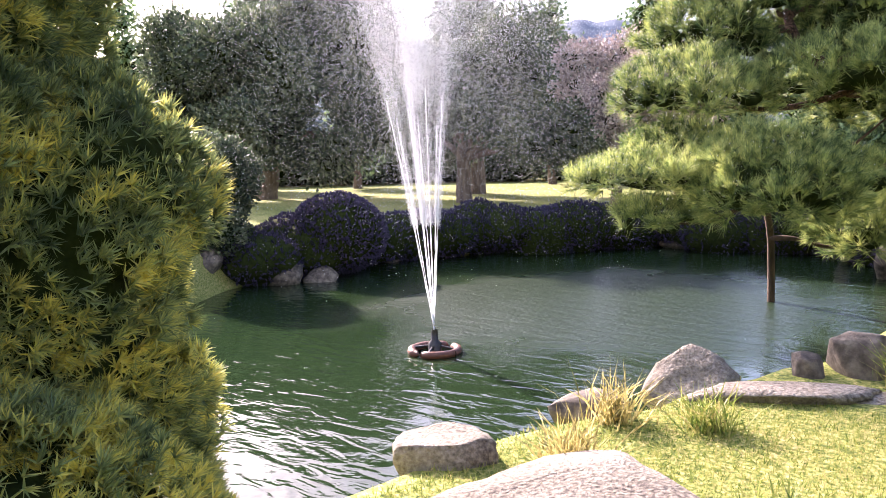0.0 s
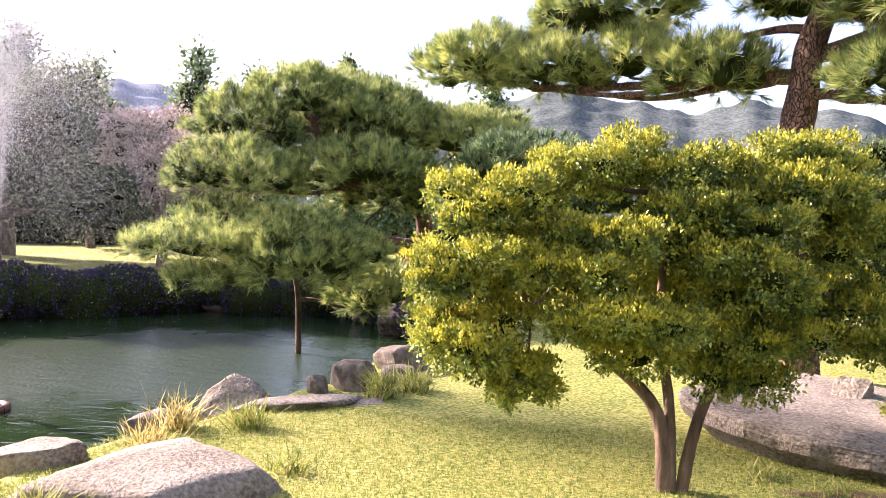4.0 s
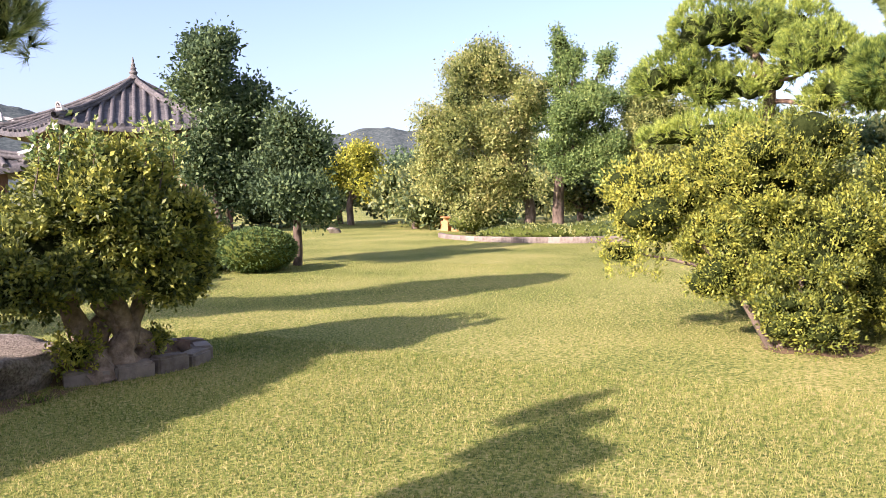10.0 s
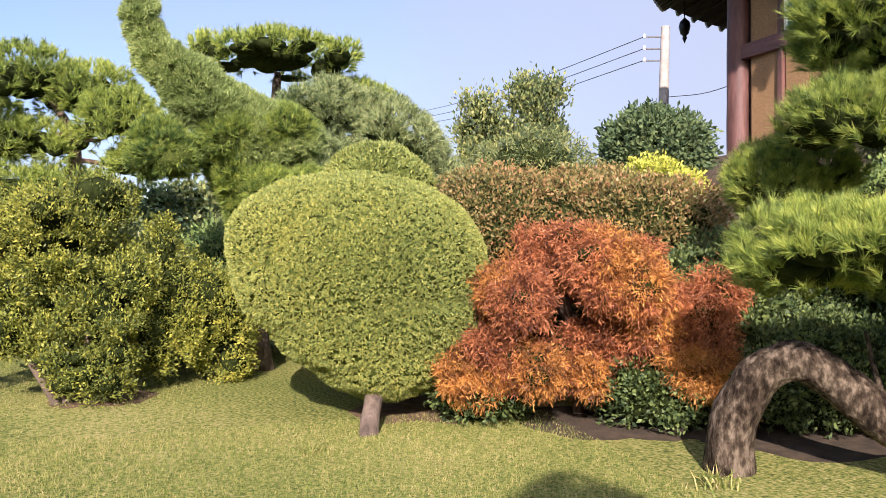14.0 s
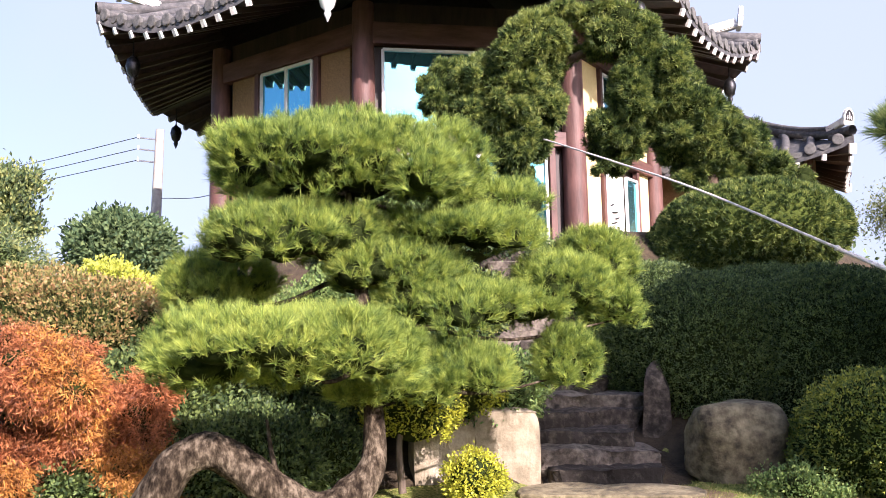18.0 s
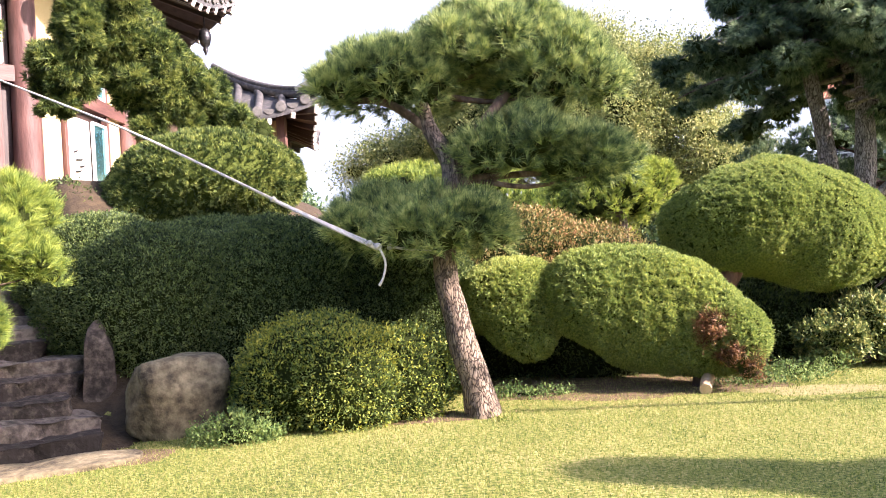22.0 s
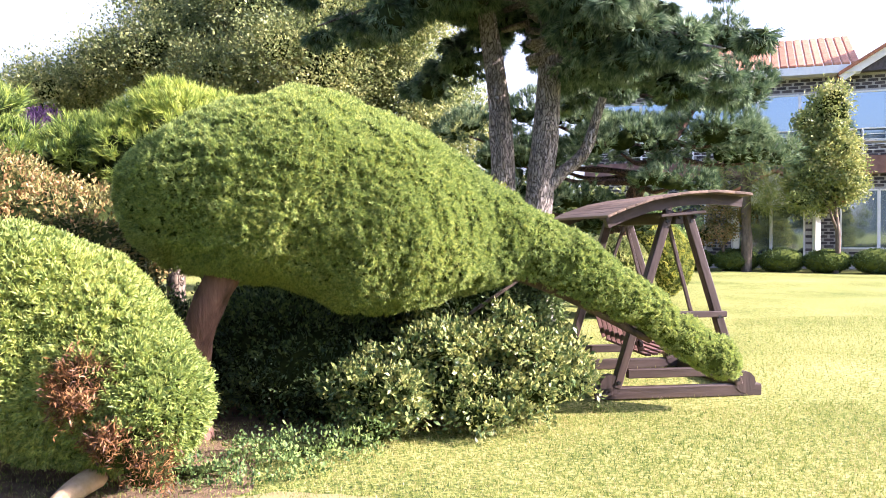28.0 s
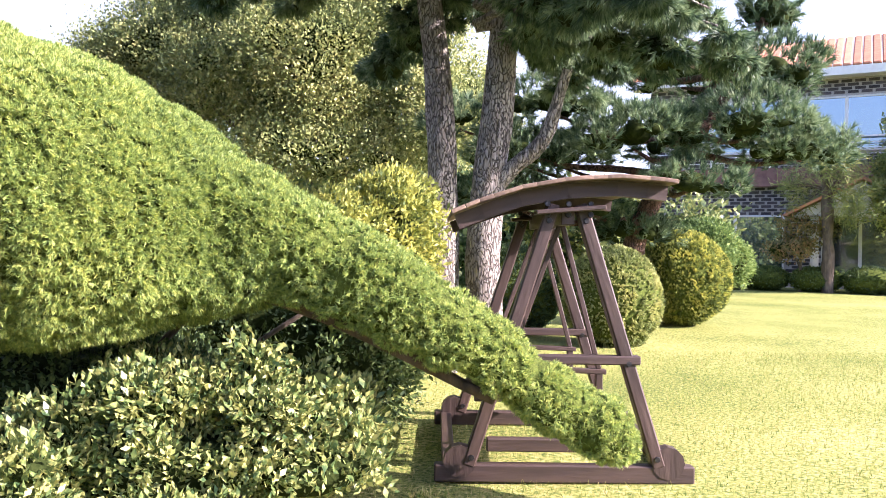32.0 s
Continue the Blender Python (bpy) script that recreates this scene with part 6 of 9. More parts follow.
pine("back_pine", (1.2, 14.2, 0), "dark pine pad beyond the golden tree", [(1.2, 14.2, -0.1, 0.16), (1.1, 14.1, 1.4, 0.12), (1.0, 14.0, 2.6, 0.07)], [(0.9, 14.0, 2.8, 1.3, 1.0, 0.5, 0), (2.4, 14.4, 2.2, 1.0, 0.9, 0.4, 0)], 36, gap=0.12, n=10, width=0.014, length=0.16, material=M_NEEDLE_FAR)
tree("dark_oak", (15.7, 13.0, 0), "dark glossy evergreen tree on the lawn", 1.4, 0.12, [(15.73, 13.11, 4.75, 0.95, 0.85, 0.95), (16.24, 12.64, 3.55, 0.85, 0.8, 0.91), (15.8, 12.89, 2.25, 0.85, 0.8, 0.91)], 37, M_DARKLEAF, leaf_size=0.13, gap=0.15, n=9)
tree("dark_oak", (16.6, 11.2, 0), "dark glossy evergreen tree on the lawn", 0.9, 0.12, [(16.49, 11.08, 2.75, 0.85, 0.8, 1.1), (16.3, 10.9, 1.6, 1.1, 1.0, 0.75)], 38, M_DARKLEAF, leaf_size=0.12, gap=0.15, n=9)
shrub("clipped_bush", (15.0, 11.0, 0), "low clipped bush on the lawn", [(15.01, 10.97, 0.5, 0.91, 0.82, 0.5)], 39, M_HEDGE, maker="clipped", gap=0.08, length=0.08, width=0.04)
shrub("clipped_bush", (15.0, 12.4, 0), "low clipped bush on the lawn", [(14.9, 12.4, 0.55, 0.9, 0.8, 0.5)], 40, M_AZALEA, maker="clipped", gap=0.08, length=0.08, width=0.04)
for i, b in enumerate([(11.2, 16.5, 0.5, 1.0, 0.8, 0.55), (12.6, 15.6, 0.5, 1.0, 0.8, 0.55), (9.6, 17.0, 0.5, 1.1, 0.8, 0.5), (6.4, 15.6, 0.5, 1.2, 0.8, 0.5), (18.5, 17.5, 0.8, 1.6, 1.2, 0.9), (4.0, 15.0, 0.6, 1.2, 0.9, 0.7)]):
    shrub("back_shrub", (b[0], b[1], 0), "rounded shrub behind the lawn", [b], 140 + i, M_FARLEAF, gap=0.14, n=8, length=0.1, width=0.05)

# -- far lawn trees --
tree("persimmon", (30.7, 11.5, 0), "turning persimmon tree on the far bed", 1.6, 0.25, [(29.4, 13.0, 5.7, 1.35, 1.35, 1.25), (28.9, 13.8, 4.1, 1.3, 1.3, 1.2), (29.7, 12.0, 4.25, 1.35, 1.35, 1.25), (29.0, 13.3, 2.4, 1.35, 1.35, 1.0), (29.6, 11.8, 2.1, 1.2, 1.2, 0.9), (28.6, 14.3, 2.6, 1.0, 1.0, 0.9), (29.6, 12.6, 6.5, 0.9, 0.9, 0.8), (30.0, 11.4, 5.3, 1.0, 1.0, 1.0), (29.1, 12.8, 1.2, 1.0, 1.0, 0.6)], 41, M_PERSIM, leaf_size=0.115, gap=0.19, n=12, loose=0.06)
tree("pear_tree", (31.0, 10.3, 0), "upright leafy tree on the far bed", 2.2, 0.25, [(30.6, 9.4, 5.9, 1.1, 1.1, 1.1), (30.2, 10.0, 4.6, 1.15, 1.15, 1.1), (30.8, 8.7, 4.7, 1.15, 1.15, 1.1), (30.3, 9.7, 3.1, 1.2, 1.2, 1.0), (30.8, 8.4, 2.9, 1.1, 1.1, 1.0), (30.5, 9.9, 6.9, 0.35, 0.35, 0.7), (31.0, 8.4, 6.5, 0.4, 0.4, 0.7), (30.5, 10.0, 7.5, 0.16, 0.16, 0.5)], 42, M_HEDGE, leaf_size=0.11, gap=0.20, n=11)
tree("persimmon", (32.4, 7.2, 0), "turning persimmon tree on the far bed", 1.5, 0.22, [(32.2, 7.2, 4.6, 1.5, 1.4, 1.2), (32.4, 7.4, 3.0, 1.6, 1.4, 0.9)], 43, M_PERSIM, leaf_size=0.115, gap=0.20, n=12, loose=0.06)
tree("ginkgo", (40.3, 27.2, 0), "bright yellow tree at the lawn's end", 1.5, 0.22, [(39.6, 25.9, 3.9, 1.6, 1.6, 1.4), (40.1, 27.0, 2.9, 1.9, 1.8, 1.2), (39.8, 24.9, 2.3, 1.3, 1.3, 0.9)], 44, M_GOLD, leaf_size=0.2, gap=0.3)
pine("tall_pine", (27.2, 2.6, 0), "tall dark pine beyond the azalea", [(27.3, 2.4, -0.2, 0.28), (27.2, 2.3, 2.5, 0.22), (26.9, 2.0, 4.6, 0.16), (26.9, 2.8, 6.2, 0.08)], [(26.77, 3.31, 6.39, 1.45, 1.31, 0.8, -86), (26.72, 4.5, 5.04, 1.18, 1.06, 0.7, -86), (27.9, 1.63, 6.36, 1.13, 1.02, 0.65, -86), (26.0, 0.68, 5.22, 1.05, 0.94, 0.7, -86), (26.85, 3.0, 4.66, 1.09, 0.98, 0.55, -86), (26.9, 3.2, 3.3, 2.36, 1.42, 0.5, -86), (26.2, -0.8, 4.2, 1.4, 1.2, 0.6, -86)], 45, grow=1.35, gap=0.17, n=10, width=0.02, length=0.22, limb_r=0.09)
for i, (x, y, s) in enumerate([(36, 20, 1.5), (38, 18, 1.8), (41, 22, 1.7), (43, 30, 2.0), (37, 31, 1.7), (34, 34, 2.2), (38, 12, 2.0), (37, 8, 2.2), (36, 4, 2.4), (35, 0, 2.2), (33, -4, 2.4), (45, 25, 2.4), (46, 18, 2.6)]):
    tree("far_tree", (x, y, 0), "far dark tree at the end of the lawn", 0.8, 0.2, [(x, y, s * 1.2, s, s, s * 0.8), (x + s * 0.8, y + s, s * 1.0, s * 0.9, s * 0.9, s * 0.7), (x - s * 0.4, y - s, s * 0.8, s * 0.9, s * 0.9, s * 0.7)], 200 + i, M_NEEDLE_FAR if i % 2 else M_FARLEAF, leaf_size=0.3, gap=0.42, n=6)
for i, b in enumerate([(32.0, 14.5, 0.5, 1.4, 1.0, 0.45), (33.2, 8.3, 0.4, 1.8, 1.2, 0.45), (30.5, 8.0, 0.15, 2.0, 2.4, 0.4), (29.6, 10.8, 0.15, 1.6, 2.2, 0.35), (28.0, 5.6, 0.4, 1.4, 1.6, 0.55)]):
    shrub("bed_shrub", (b[0], b[1], 0), "low clipped shrub on the raised bed", [b], 220 + i, M_FARLEAF, maker="clipped", gap=0.16, length=0.14, width=0.08, group="raised bed shrubs")

# -- azalea, globe and the plants round it --
az = thing("azalea", (10.15, -0.55, 0), "wide old azalea with bare twigs showing through sparse leaves", "bush")
for i, pts in enumerate([[(10.1, -0.55, -0.1), (10.2, -0.4, 0.5), (10.4, 0.2, 1.2), (10.4, 1.1, 1.5)], [(10.2, -0.6, -0.1), (10.4, -0.7, 0.7), (10.6, -0.5, 1.5), (10.6, -0.2, 2.1)], [(10.3, -0.7, -0.1), (10.5, -1.1, 0.6), (10.8, -1.6, 1.4)], [(10.1, -0.5, -0.1), (10.1, 0.1, 0.9), (10.2, 0.7, 1.3), (10.3, 1.1, 1.5)], [(10.2, -0.5, 0.6), (10.2, 0.3, 0.8), (10.05, 1.0, 0.95)]]):
    limb("stem", pts, list(np.linspace(0.04, 0.007, len(pts))), M_BARK_GREY, az, seg=8, rough=0.08, seed=i)
for i, b in enumerate([(10.73, -0.39, 1.73, 1.11, 0.89, 0.64, -86), (10.4, 0.75, 1.55, 0.62, 0.5, 0.32, -86), (10.47, -0.72, 0.95, 0.97, 0.78, 0.65, -86), (10.83, -1.55, 1.02, 0.56, 0.45, 1.0, -86), (9.99, -0.75, 0.36, 0.6, 0.5, 0.34, -86), (10.3, 0.3, 1.05, 0.6, 0.5, 0.35, -86), (11.0, -2.0, 0.7, 0.7, 0.6, 0.8, -86), (10.34, 0.79, 1.65, 0.44, 0.55, 0.28), (10.58, 0.22, 1.86, 0.48, 0.6, 0.33), (10.04, 0.97, 0.97, 0.4, 0.5, 0.12), (10.94, -0.74, 2.18, 0.44, 0.55, 0.27), (10.3, 0.23, 1.13, 0.41, 0.5, 0.26), (10.05, 0.8, 1.33, 0.3, 0.38, 0.26), (10.0, -0.05, 0.75, 0.4, 0.48, 0.36)]):
    leafy("leaf_clump", burst(b[:6], 8, i, 0.62, 0.42, 0.72), az, 150 + i, gap=0.062, n=8, length=0.042, width=0.019, material=M_AZALEA, rough=0.13, freq=6.0, low=-1, depth=0.3, core=0.6, up=0.6)

horn = thing("twisted_juniper", (11.7, -2.3, 0), "twisted juniper trained into a rising horn", "conifer")
limb("trunk", [(11.8, -2.6, -0.1), (11.7, -2.4, 1.2), (11.8, -2.3, 2.4), (11.6, -2.0, 3.2), (11.35, -1.4, 3.8)], [0.16, 0.13, 0.11, 0.09, 0.05], M_BARK_GREY, horn)
spine = np.array([(11.75, -2.9, 2.9), (11.6, -2.35, 3.15), (11.45, -1.8, 3.45), (11.35, -1.35, 3.85), (11.3, -1.15, 4.25), (11.3, -1.1, 4.65), (11.3, -1.0, 5.05), (11.3, -0.95, 5.4)])
HU = np.linspace(0, 7, 26)
clipped("horn", [blob(*(np.interp(u, range(8), spine[:, k]) for k in range(3)), *(3 * [float(np.interp(u, range(8), (0.48, 0.46, 0.36, 0.28, 0.22, 0.17, 0.12, 0.05)))])) for u in HU], horn, 160, gap=0.045, n=8, length=0.10, width=0.016, material=M_HORN, rough=0.10, freq=7.0, spread=0.6, core=0.7, up=0.8)
clipped("lower_foliage", burst((11.8, -2.5, 3.0, 0.9, 0.8, 0.5), 7, 1) + burst((11.64, -2.3, 2.5, 0.51, 0.45, 0.6), 5, 2) + burst((11.2, -1.42, 2.75, 0.56, 0.45, 0.33), 5, 3) + burst((11.5, -2.9, 2.2, 0.7, 0.6, 0.5), 5, 4), horn, 161, gap=0.05, n=10, length=0.12, width=0.012, material=M_NEEDLE, rough=0.12, freq=5.0, spread=0.5, core=0.8, up=0.6)

globe = thing("globe_topiary", (7.62, -2.98, 0), "large clipped box globe on a short stump", "topiary")
limb("stump", [(7.86, -3.25, -0.1), (8.0, -3.3, 0.12), (8.4, -3.45, 0.4)], [0.10, 0.08, 0.08], M_BARK_GREY, globe, seg=14, rough=0.09)
clipped("crown", [blob(8.6, -3.32, 1.42, 1.14, 1.20, 0.86), blob(8.55, -3.42, 1.06, 0.98, 1.02, 0.74), blob(8.5, -3.50, 0.76, 0.76, 0.78, 0.56), blob(8.45, -3.52, 0.54, 0.50, 0.52, 0.36), blob(8.55, -2.90, 1.62, 0.84, 0.82, 0.60)], globe, 11, gap=0.027, n=5, length=0.036, width=0.014, material=M_GLOBE, rough=0.03, freq=3.0, core=0.97, spread=0.9)
shrub("round_bush", (10.7, -3.9, 0), "clipped round bush behind the globe", [(10.7, -3.86, 1.85, 0.85, 0.85, 1.0), (10.7, -3.9, 0.9, 0.8, 0.8, 1.0)], 46, M_GLOBE, maker="clipped", gap=0.05, length=0.06, width=0.028)
pine("cloud_pine", (19.2, -3.6, 0), "cloud-pruned pine with one flat top pad", [(19.3, -4.0, -0.2, 0.2), (19.2, -3.8, 2.0, 0.17), (19.4, -3.3, 4.0, 0.13), (19.25, -3.3, 5.3, 0.09)], [(19.26, -3.26, 5.72, 1.64, 1.47, 0.48, -86), (19.4, -5.1, 5.0, 0.8, 0.7, 0.35, -86)], 47, gap=0.13, n=11, width=0.016, length=0.18, limb_r=0.08)
pine("dome_pine", (15.9, -4.7, 0), "broad dome-pruned pine behind the globe", [(15.9, -4.7, -0.2, 0.2), (15.9, -4.6, 1.5, 0.17), (15.9, -4.5, 3.2, 0.1)], [(15.84, -3.94, 4.02, 0.95, 0.85, 0.5, -86), (15.94, -5.05, 3.55, 1.1, 0.95, 0.75, -86), (16.0, -5.8, 2.7, 0.9, 0.9, 0.6, -86), (15.2, -3.2, 3.0, 1.0, 0.9, 0.6, -86)], 48, gap=0.10, n=11, width=0.014, length=0.16, material=M_PALE_NEEDLE)
tree("upright_tree", (23.3, -10.3, 1.2), "upright twiggy tree behind the hedges", 2.0, 0.2, [(23.63, -9.51, 5.0, 1.0, 0.9, 1.3), (23.05, -10.94, 5.2, 1.2, 1.1, 1.4), (23.3, -10.2, 3.6, 1.6, 1.5, 1.1)], 49, M_FARLEAF, leaf_size=0.14, gap=0.2, up=2.0)

# weeping red maple: sprays that hang
jm = thing("weeping_maple", (8.0, -5.2, 0), "weeping laceleaf maple turning red and orange", "maple")
for i, pts in enumerate([[(8.1, -5.3, -0.1), (8.1, -5.25, 0.8), (8.0, -5.0, 1.5), (7.8, -4.9, 1.6)], [(8.1, -5.3, 0.7), (7.8, -5.5, 1.3), (7.4, -5.6, 1.2)], [(8.1, -5.25, 0.9), (8.3, -4.8, 1.4), (8.2, -4.4, 1.2)]]):
    limb("stem", pts, list(np.linspace(0.06, 0.015, len(pts))), M_BARK_GREY, jm, seg=8, rough=0.06, seed=i)
rng_ = random.Random(9)
for i in range(54):
    u, w = rng_.uniform(-1, 1), rng_.uniform(-1, 1)
    x, y = 7.85 + 0.60 * w - 0.35 * u, -5.15 - 1.15 * u
    z = 1.75 - 0.55 * u * u - 0.35 * w * w - rng_.uniform(0, 0.9) * (0.3 + abs(u))
    leafy("hanging_spray", [blob(x, y, z, 0.25, 0.25, 0.09), blob(x - 0.10, y, z - 0.14, 0.16, 0.2, 0.12)], jm, 400 + i, gap=0.05, n=12, length=0.055, width=0.011, material=(M_RED, M_RED, M_REDORANGE)[i % 3] if z > 0.7 else M_REDORANGE, rough=0.07, freq=7.0, low=-1, depth=0.12, core=0.4, up=-0.6, spread=0.9)
for i in range(20):
    u = rng_.uniform(-1, 1)
    x, y, z = 7.45 + rng_.uniform(-0.1, 0.25) - 0.3 * u, -5.2 - 1.1 * u, rng_.uniform(0.55, 1.15) + 0.15 * u
    leafy("hanging_spray", [blob(x, y, z, 0.2, 0.22, 0.09), blob(x - 0.05, y, z - 0.14, 0.13, 0.16, 0.12)], jm, 460 + i, gap=0.05, n=12, length=0.055, width=0.011, material=M_REDORANGE if z < 0.6 else M_RED, rough=0.07, freq=7.0, low=-1, depth=0.12, core=0.4, up=-0.6, spread=0.9)
shrub("rusty_hedge", (10.0, -5.3, 0.3), "rounded hedge with rusty new growth", [(10.11, -5.2, 1.75, 1.0, 0.9, 0.75), (9.16, -6.48, 1.6, 1.1, 0.9, 0.8), (9.9, -6.3, 1.8, 1.2, 1.1, 0.7), (10.4, -4.6, 1.5, 0.7, 0.7, 0.7)], 50, M_RUSTGREEN, gap=0.065, n=7, length=0.055, width=0.025, core=0.88, rough=0.1)
shrub("arching_shrub", (11.1, -6.0, 0.8), "arching wiry shrub above the hedge", [(11.08, -5.98, 2.65, 0.95, 0.85, 0.4)], 51, M_FARLEAF, gap=0.07, n=6, length=0.07, width=0.018, up=-0.2, stems=3)
shrub("lime_bush", (9.6, -7.0, 1.0), "bright lime-yellow bush on the hedge top", [(9.59, -7.0, 2.4, 0.45, 0.4, 0.24), (9.3, -7.2, 2.3, 0.3, 0.3, 0.2)], 52, M_LIME, gap=0.06, n=8, length=0.06, width=0.025)
shrub("dark_laurel", (12.0, -8.4, 1.2), "dark laurel bush against the sky", [(12.0, -8.4, 3.0, 0.8, 0.7, 0.55)], 53, M_DARKLEAF, gap=0.08, n=7, length=0.1, width=0.05)
for i, b in enumerate([(7.6, -5.7, 0.35, 0.7, 0.5, 0.45), (7.2, -6.4, 0.4, 0.7, 0.6, 0.5), (6.9, -7.1, 0.45, 0.8, 0.6, 0.55), (6.9, -7.8, 0.45, 0.6, 0.5, 0.5), (8.2, -4.4, 0.3, 0.6, 0.5, 0.35), (8.0, -6.6, 0.9, 0.9, 0.8, 0.7), (7.7, -7.8, 1.1, 0.9, 0.8, 0.8)]):
    shrub("under_bush", (b[0], b[1], 0), "dark leafy undergrowth below the trained pine", [b], 420 + i, M_SLOPE, gap=0.07, n=7, length=0.055, width=0.03, core=0.85, group="undergrowth below the pine")
shrub("box_bush", (6.05, -8.35, 0.2), "bright box bush above the low wall", [(6.1, -8.5, 1.0, 0.55, 0.5, 0.5), (5.9, -9.0, 1.2, 0.5, 0.45, 0.45)], 54, M_BOXGOLD, gap=0.055, n=7, length=0.04, width=0.022, core=0.88)
shrub("small_box_bush", (5.35, -8.55, 0), "small bright box bush at the foot of the wall", [(5.35, -8.55, 0.25, 0.36, 0.34, 0.27)], 55, M_BOXGOLD, gap=0.045, n=7, length=0.038, width=0.022, core=0.88)

# -- trained pine beside the steps --
TRAINED = [(6.08, -5.50, -0.15, 0.19), (6.02, -5.52, 0.35, 0.16), (5.92, -5.68, 0.70, 0.145), (5.75, -5.88, 0.80, 0.14), (5.58, -6.10, 0.62, 0.14), (5.42, -6.32, 0.40, 0.15), (5.28, -6.52, 0.30, 0.155), (5.14, -6.72, 0.38, 0.145), (5.06, -6.88, 0.60, 0.115), (5.15, -7.0, 1.0, 0.085), (5.25, -7.05, 1.6, 0.07), (5.4, -7.05, 2.3, 0.05), (5.5, -7.05, 2.9, 0.03)]
pine("trained_pine", (6.0, -5.5, 0), "trained pine with snaking bare trunk and clipped flat needle pads", TRAINED,
     [(5.58, -7.0, 3.14, 1.30, 1.0, 0.50, -135), (5.71, -6.55, 2.50, 0.66, 0.55, 0.25, -135), (4.95, -7.85, 2.56, 0.92, 0.72, 0.29, -135), (4.98, -6.0, 1.55, 1.20, 0.85, 0.36, -135), (4.85, -7.95, 1.92, 1.05, 0.7, 0.28, -135), (4.24, -9.1, 2.39, 0.44, 0.4, 0.28, -135), (4.11, -9.2, 1.89, 0.34, 0.3, 0.28, -135), (4.35, -8.7, 1.42, 0.42, 0.38, 0.33, -135), (4.9, -8.25, 2.92, 0.58, 0.42, 0.16, -135), (6.8, -6.6, 2.12, 0.58, 0.46, 0.33, -135), (4.75, -7.6, 1.35, 0.62, 0.5, 0.26, -135), (5.25, -7.35, 2.2, 0.7, 0.55, 0.24, -135), (4.3, -8.6, 2.1, 0.5, 0.42, 0.26, -135), (5.05, -7.15, 1.22, 0.62, 0.5, 0.27, -135)],
     5, grow=0.96, gap=0.042, n=16, up=1.15, length=0.095, width=0.0044, limb_r=0.03, bark=M_TRAIN, limbs=[([(5.42, -6.32, 0.42), (5.5, -6.25, 0.7), (5.65, -6.3, 1.0)], 0.03, 0.012)])

# -- leaning pine, hedges and yews --
LEAN = [(0.52, -11.55, -0.15, 0.21), (0.60, -11.58, 0.35, 0.17), (0.76, -11.62, 1.0, 0.145), (0.86, -11.68, 1.7, 0.125), (0.76, -11.75, 2.3, 0.13), (0.72, -11.8, 2.75, 0.12), (0.95, -11.95, 3.2, 0.09), (1.05, -12.05, 3.7, 0.05)]
pine("leaning_pine", (0.55, -11.55, 0), "leaning pine with cracked plated bark and tiered needle pads", LEAN,
     [(1.37, -12.16, 3.85, 0.87, 0.7, 0.45, -159), (0.1, -12.6, 4.3, 0.95, 0.8, 0.48, -159), (-0.5, -12.5, 3.85, 0.75, 0.63, 0.45, -159), (0.91, -11.77, 2.06, 0.80, 0.67, 0.36, -159), (-0.1, -12.0, 2.90, 0.74, 0.6, 0.30, 177), (-0.75, -11.9, 2.68, 0.50, 0.45, 0.36, 177), (0.54, -12.3, 4.1, 0.79, 0.63, 0.44, 177), (1.6, -11.9, 2.15, 0.6, 0.5, 0.36, 177)],
     9, material=M_NEEDLE_MID, gap=0.066, n=16, length=0.15, width=0.008, limb_r=0.05, limbs=[([(0.72, -11.8, 2.7), (0.35, -11.95, 3.2), (0.0, -12.3, 3.7), (-0.2, -12.4, 4.0)], 0.085, 0.04), ([(0.74, -11.75, 2.55), (0.3, -11.85, 2.6), (-0.3, -11.9, 2.6)], 0.06, 0.03), ([(0.95, -11.95, 3.2), (1.5, -12.1, 3.6), (2.2, -12.4, 3.7)], 0.06, 0.025)])
shrub("front_bush", (2.1, -11.3, 0), "clipped bush, yellow-green tips over dark leaves", [(2.55, -11.5, 0.48, 0.72, 0.62, 0.72), (2.0, -11.4, 0.45, 0.75, 0.62, 0.66), (1.45, -11.7, 0.42, 0.6, 0.5, 0.60), (2.3, -11.7, 0.8, 0.8, 0.5, 0.42), (2.95, -11.6, 0.4, 0.4, 0.45, 0.5)], 56, M_BOXMIX, gap=0.05, n=6, length=0.042, width=0.022, core=0.9, rough=0.06)
hedge = thing("slope_hedge", (4.0, -13.0, 0.5), "broad clipped evergreen hedge covering the slope", "hedge")
for i, b in enumerate([(4.75, -12.75, 1.25, 1.5, 1.1, 1.15), (3.3, -13.2, 1.2, 1.5, 1.2, 1.25), (5.7, -13.2, 1.8, 1.1, 1.0, 0.85), (1.9, -13.5, 1.15, 1.3, 1.1, 1.2), (4.3, -13.8, 1.8, 2.4, 1.0, 0.75)]):
    limb("stem", [(b[0], b[1], float(ground_z(b[0], b[1])) - 0.1), (b[0], b[1], b[2])], [0.05, 0.03], M_BARK_DARK, hedge, seg=6)
    leafy("crown", [blob(*b)], hedge, 57 + i, gap=0.045, n=6, length=0.034, width=0.020, material=M_SLOPE, rough=0.04, depth=0.06, core=0.955, spread=0.7)
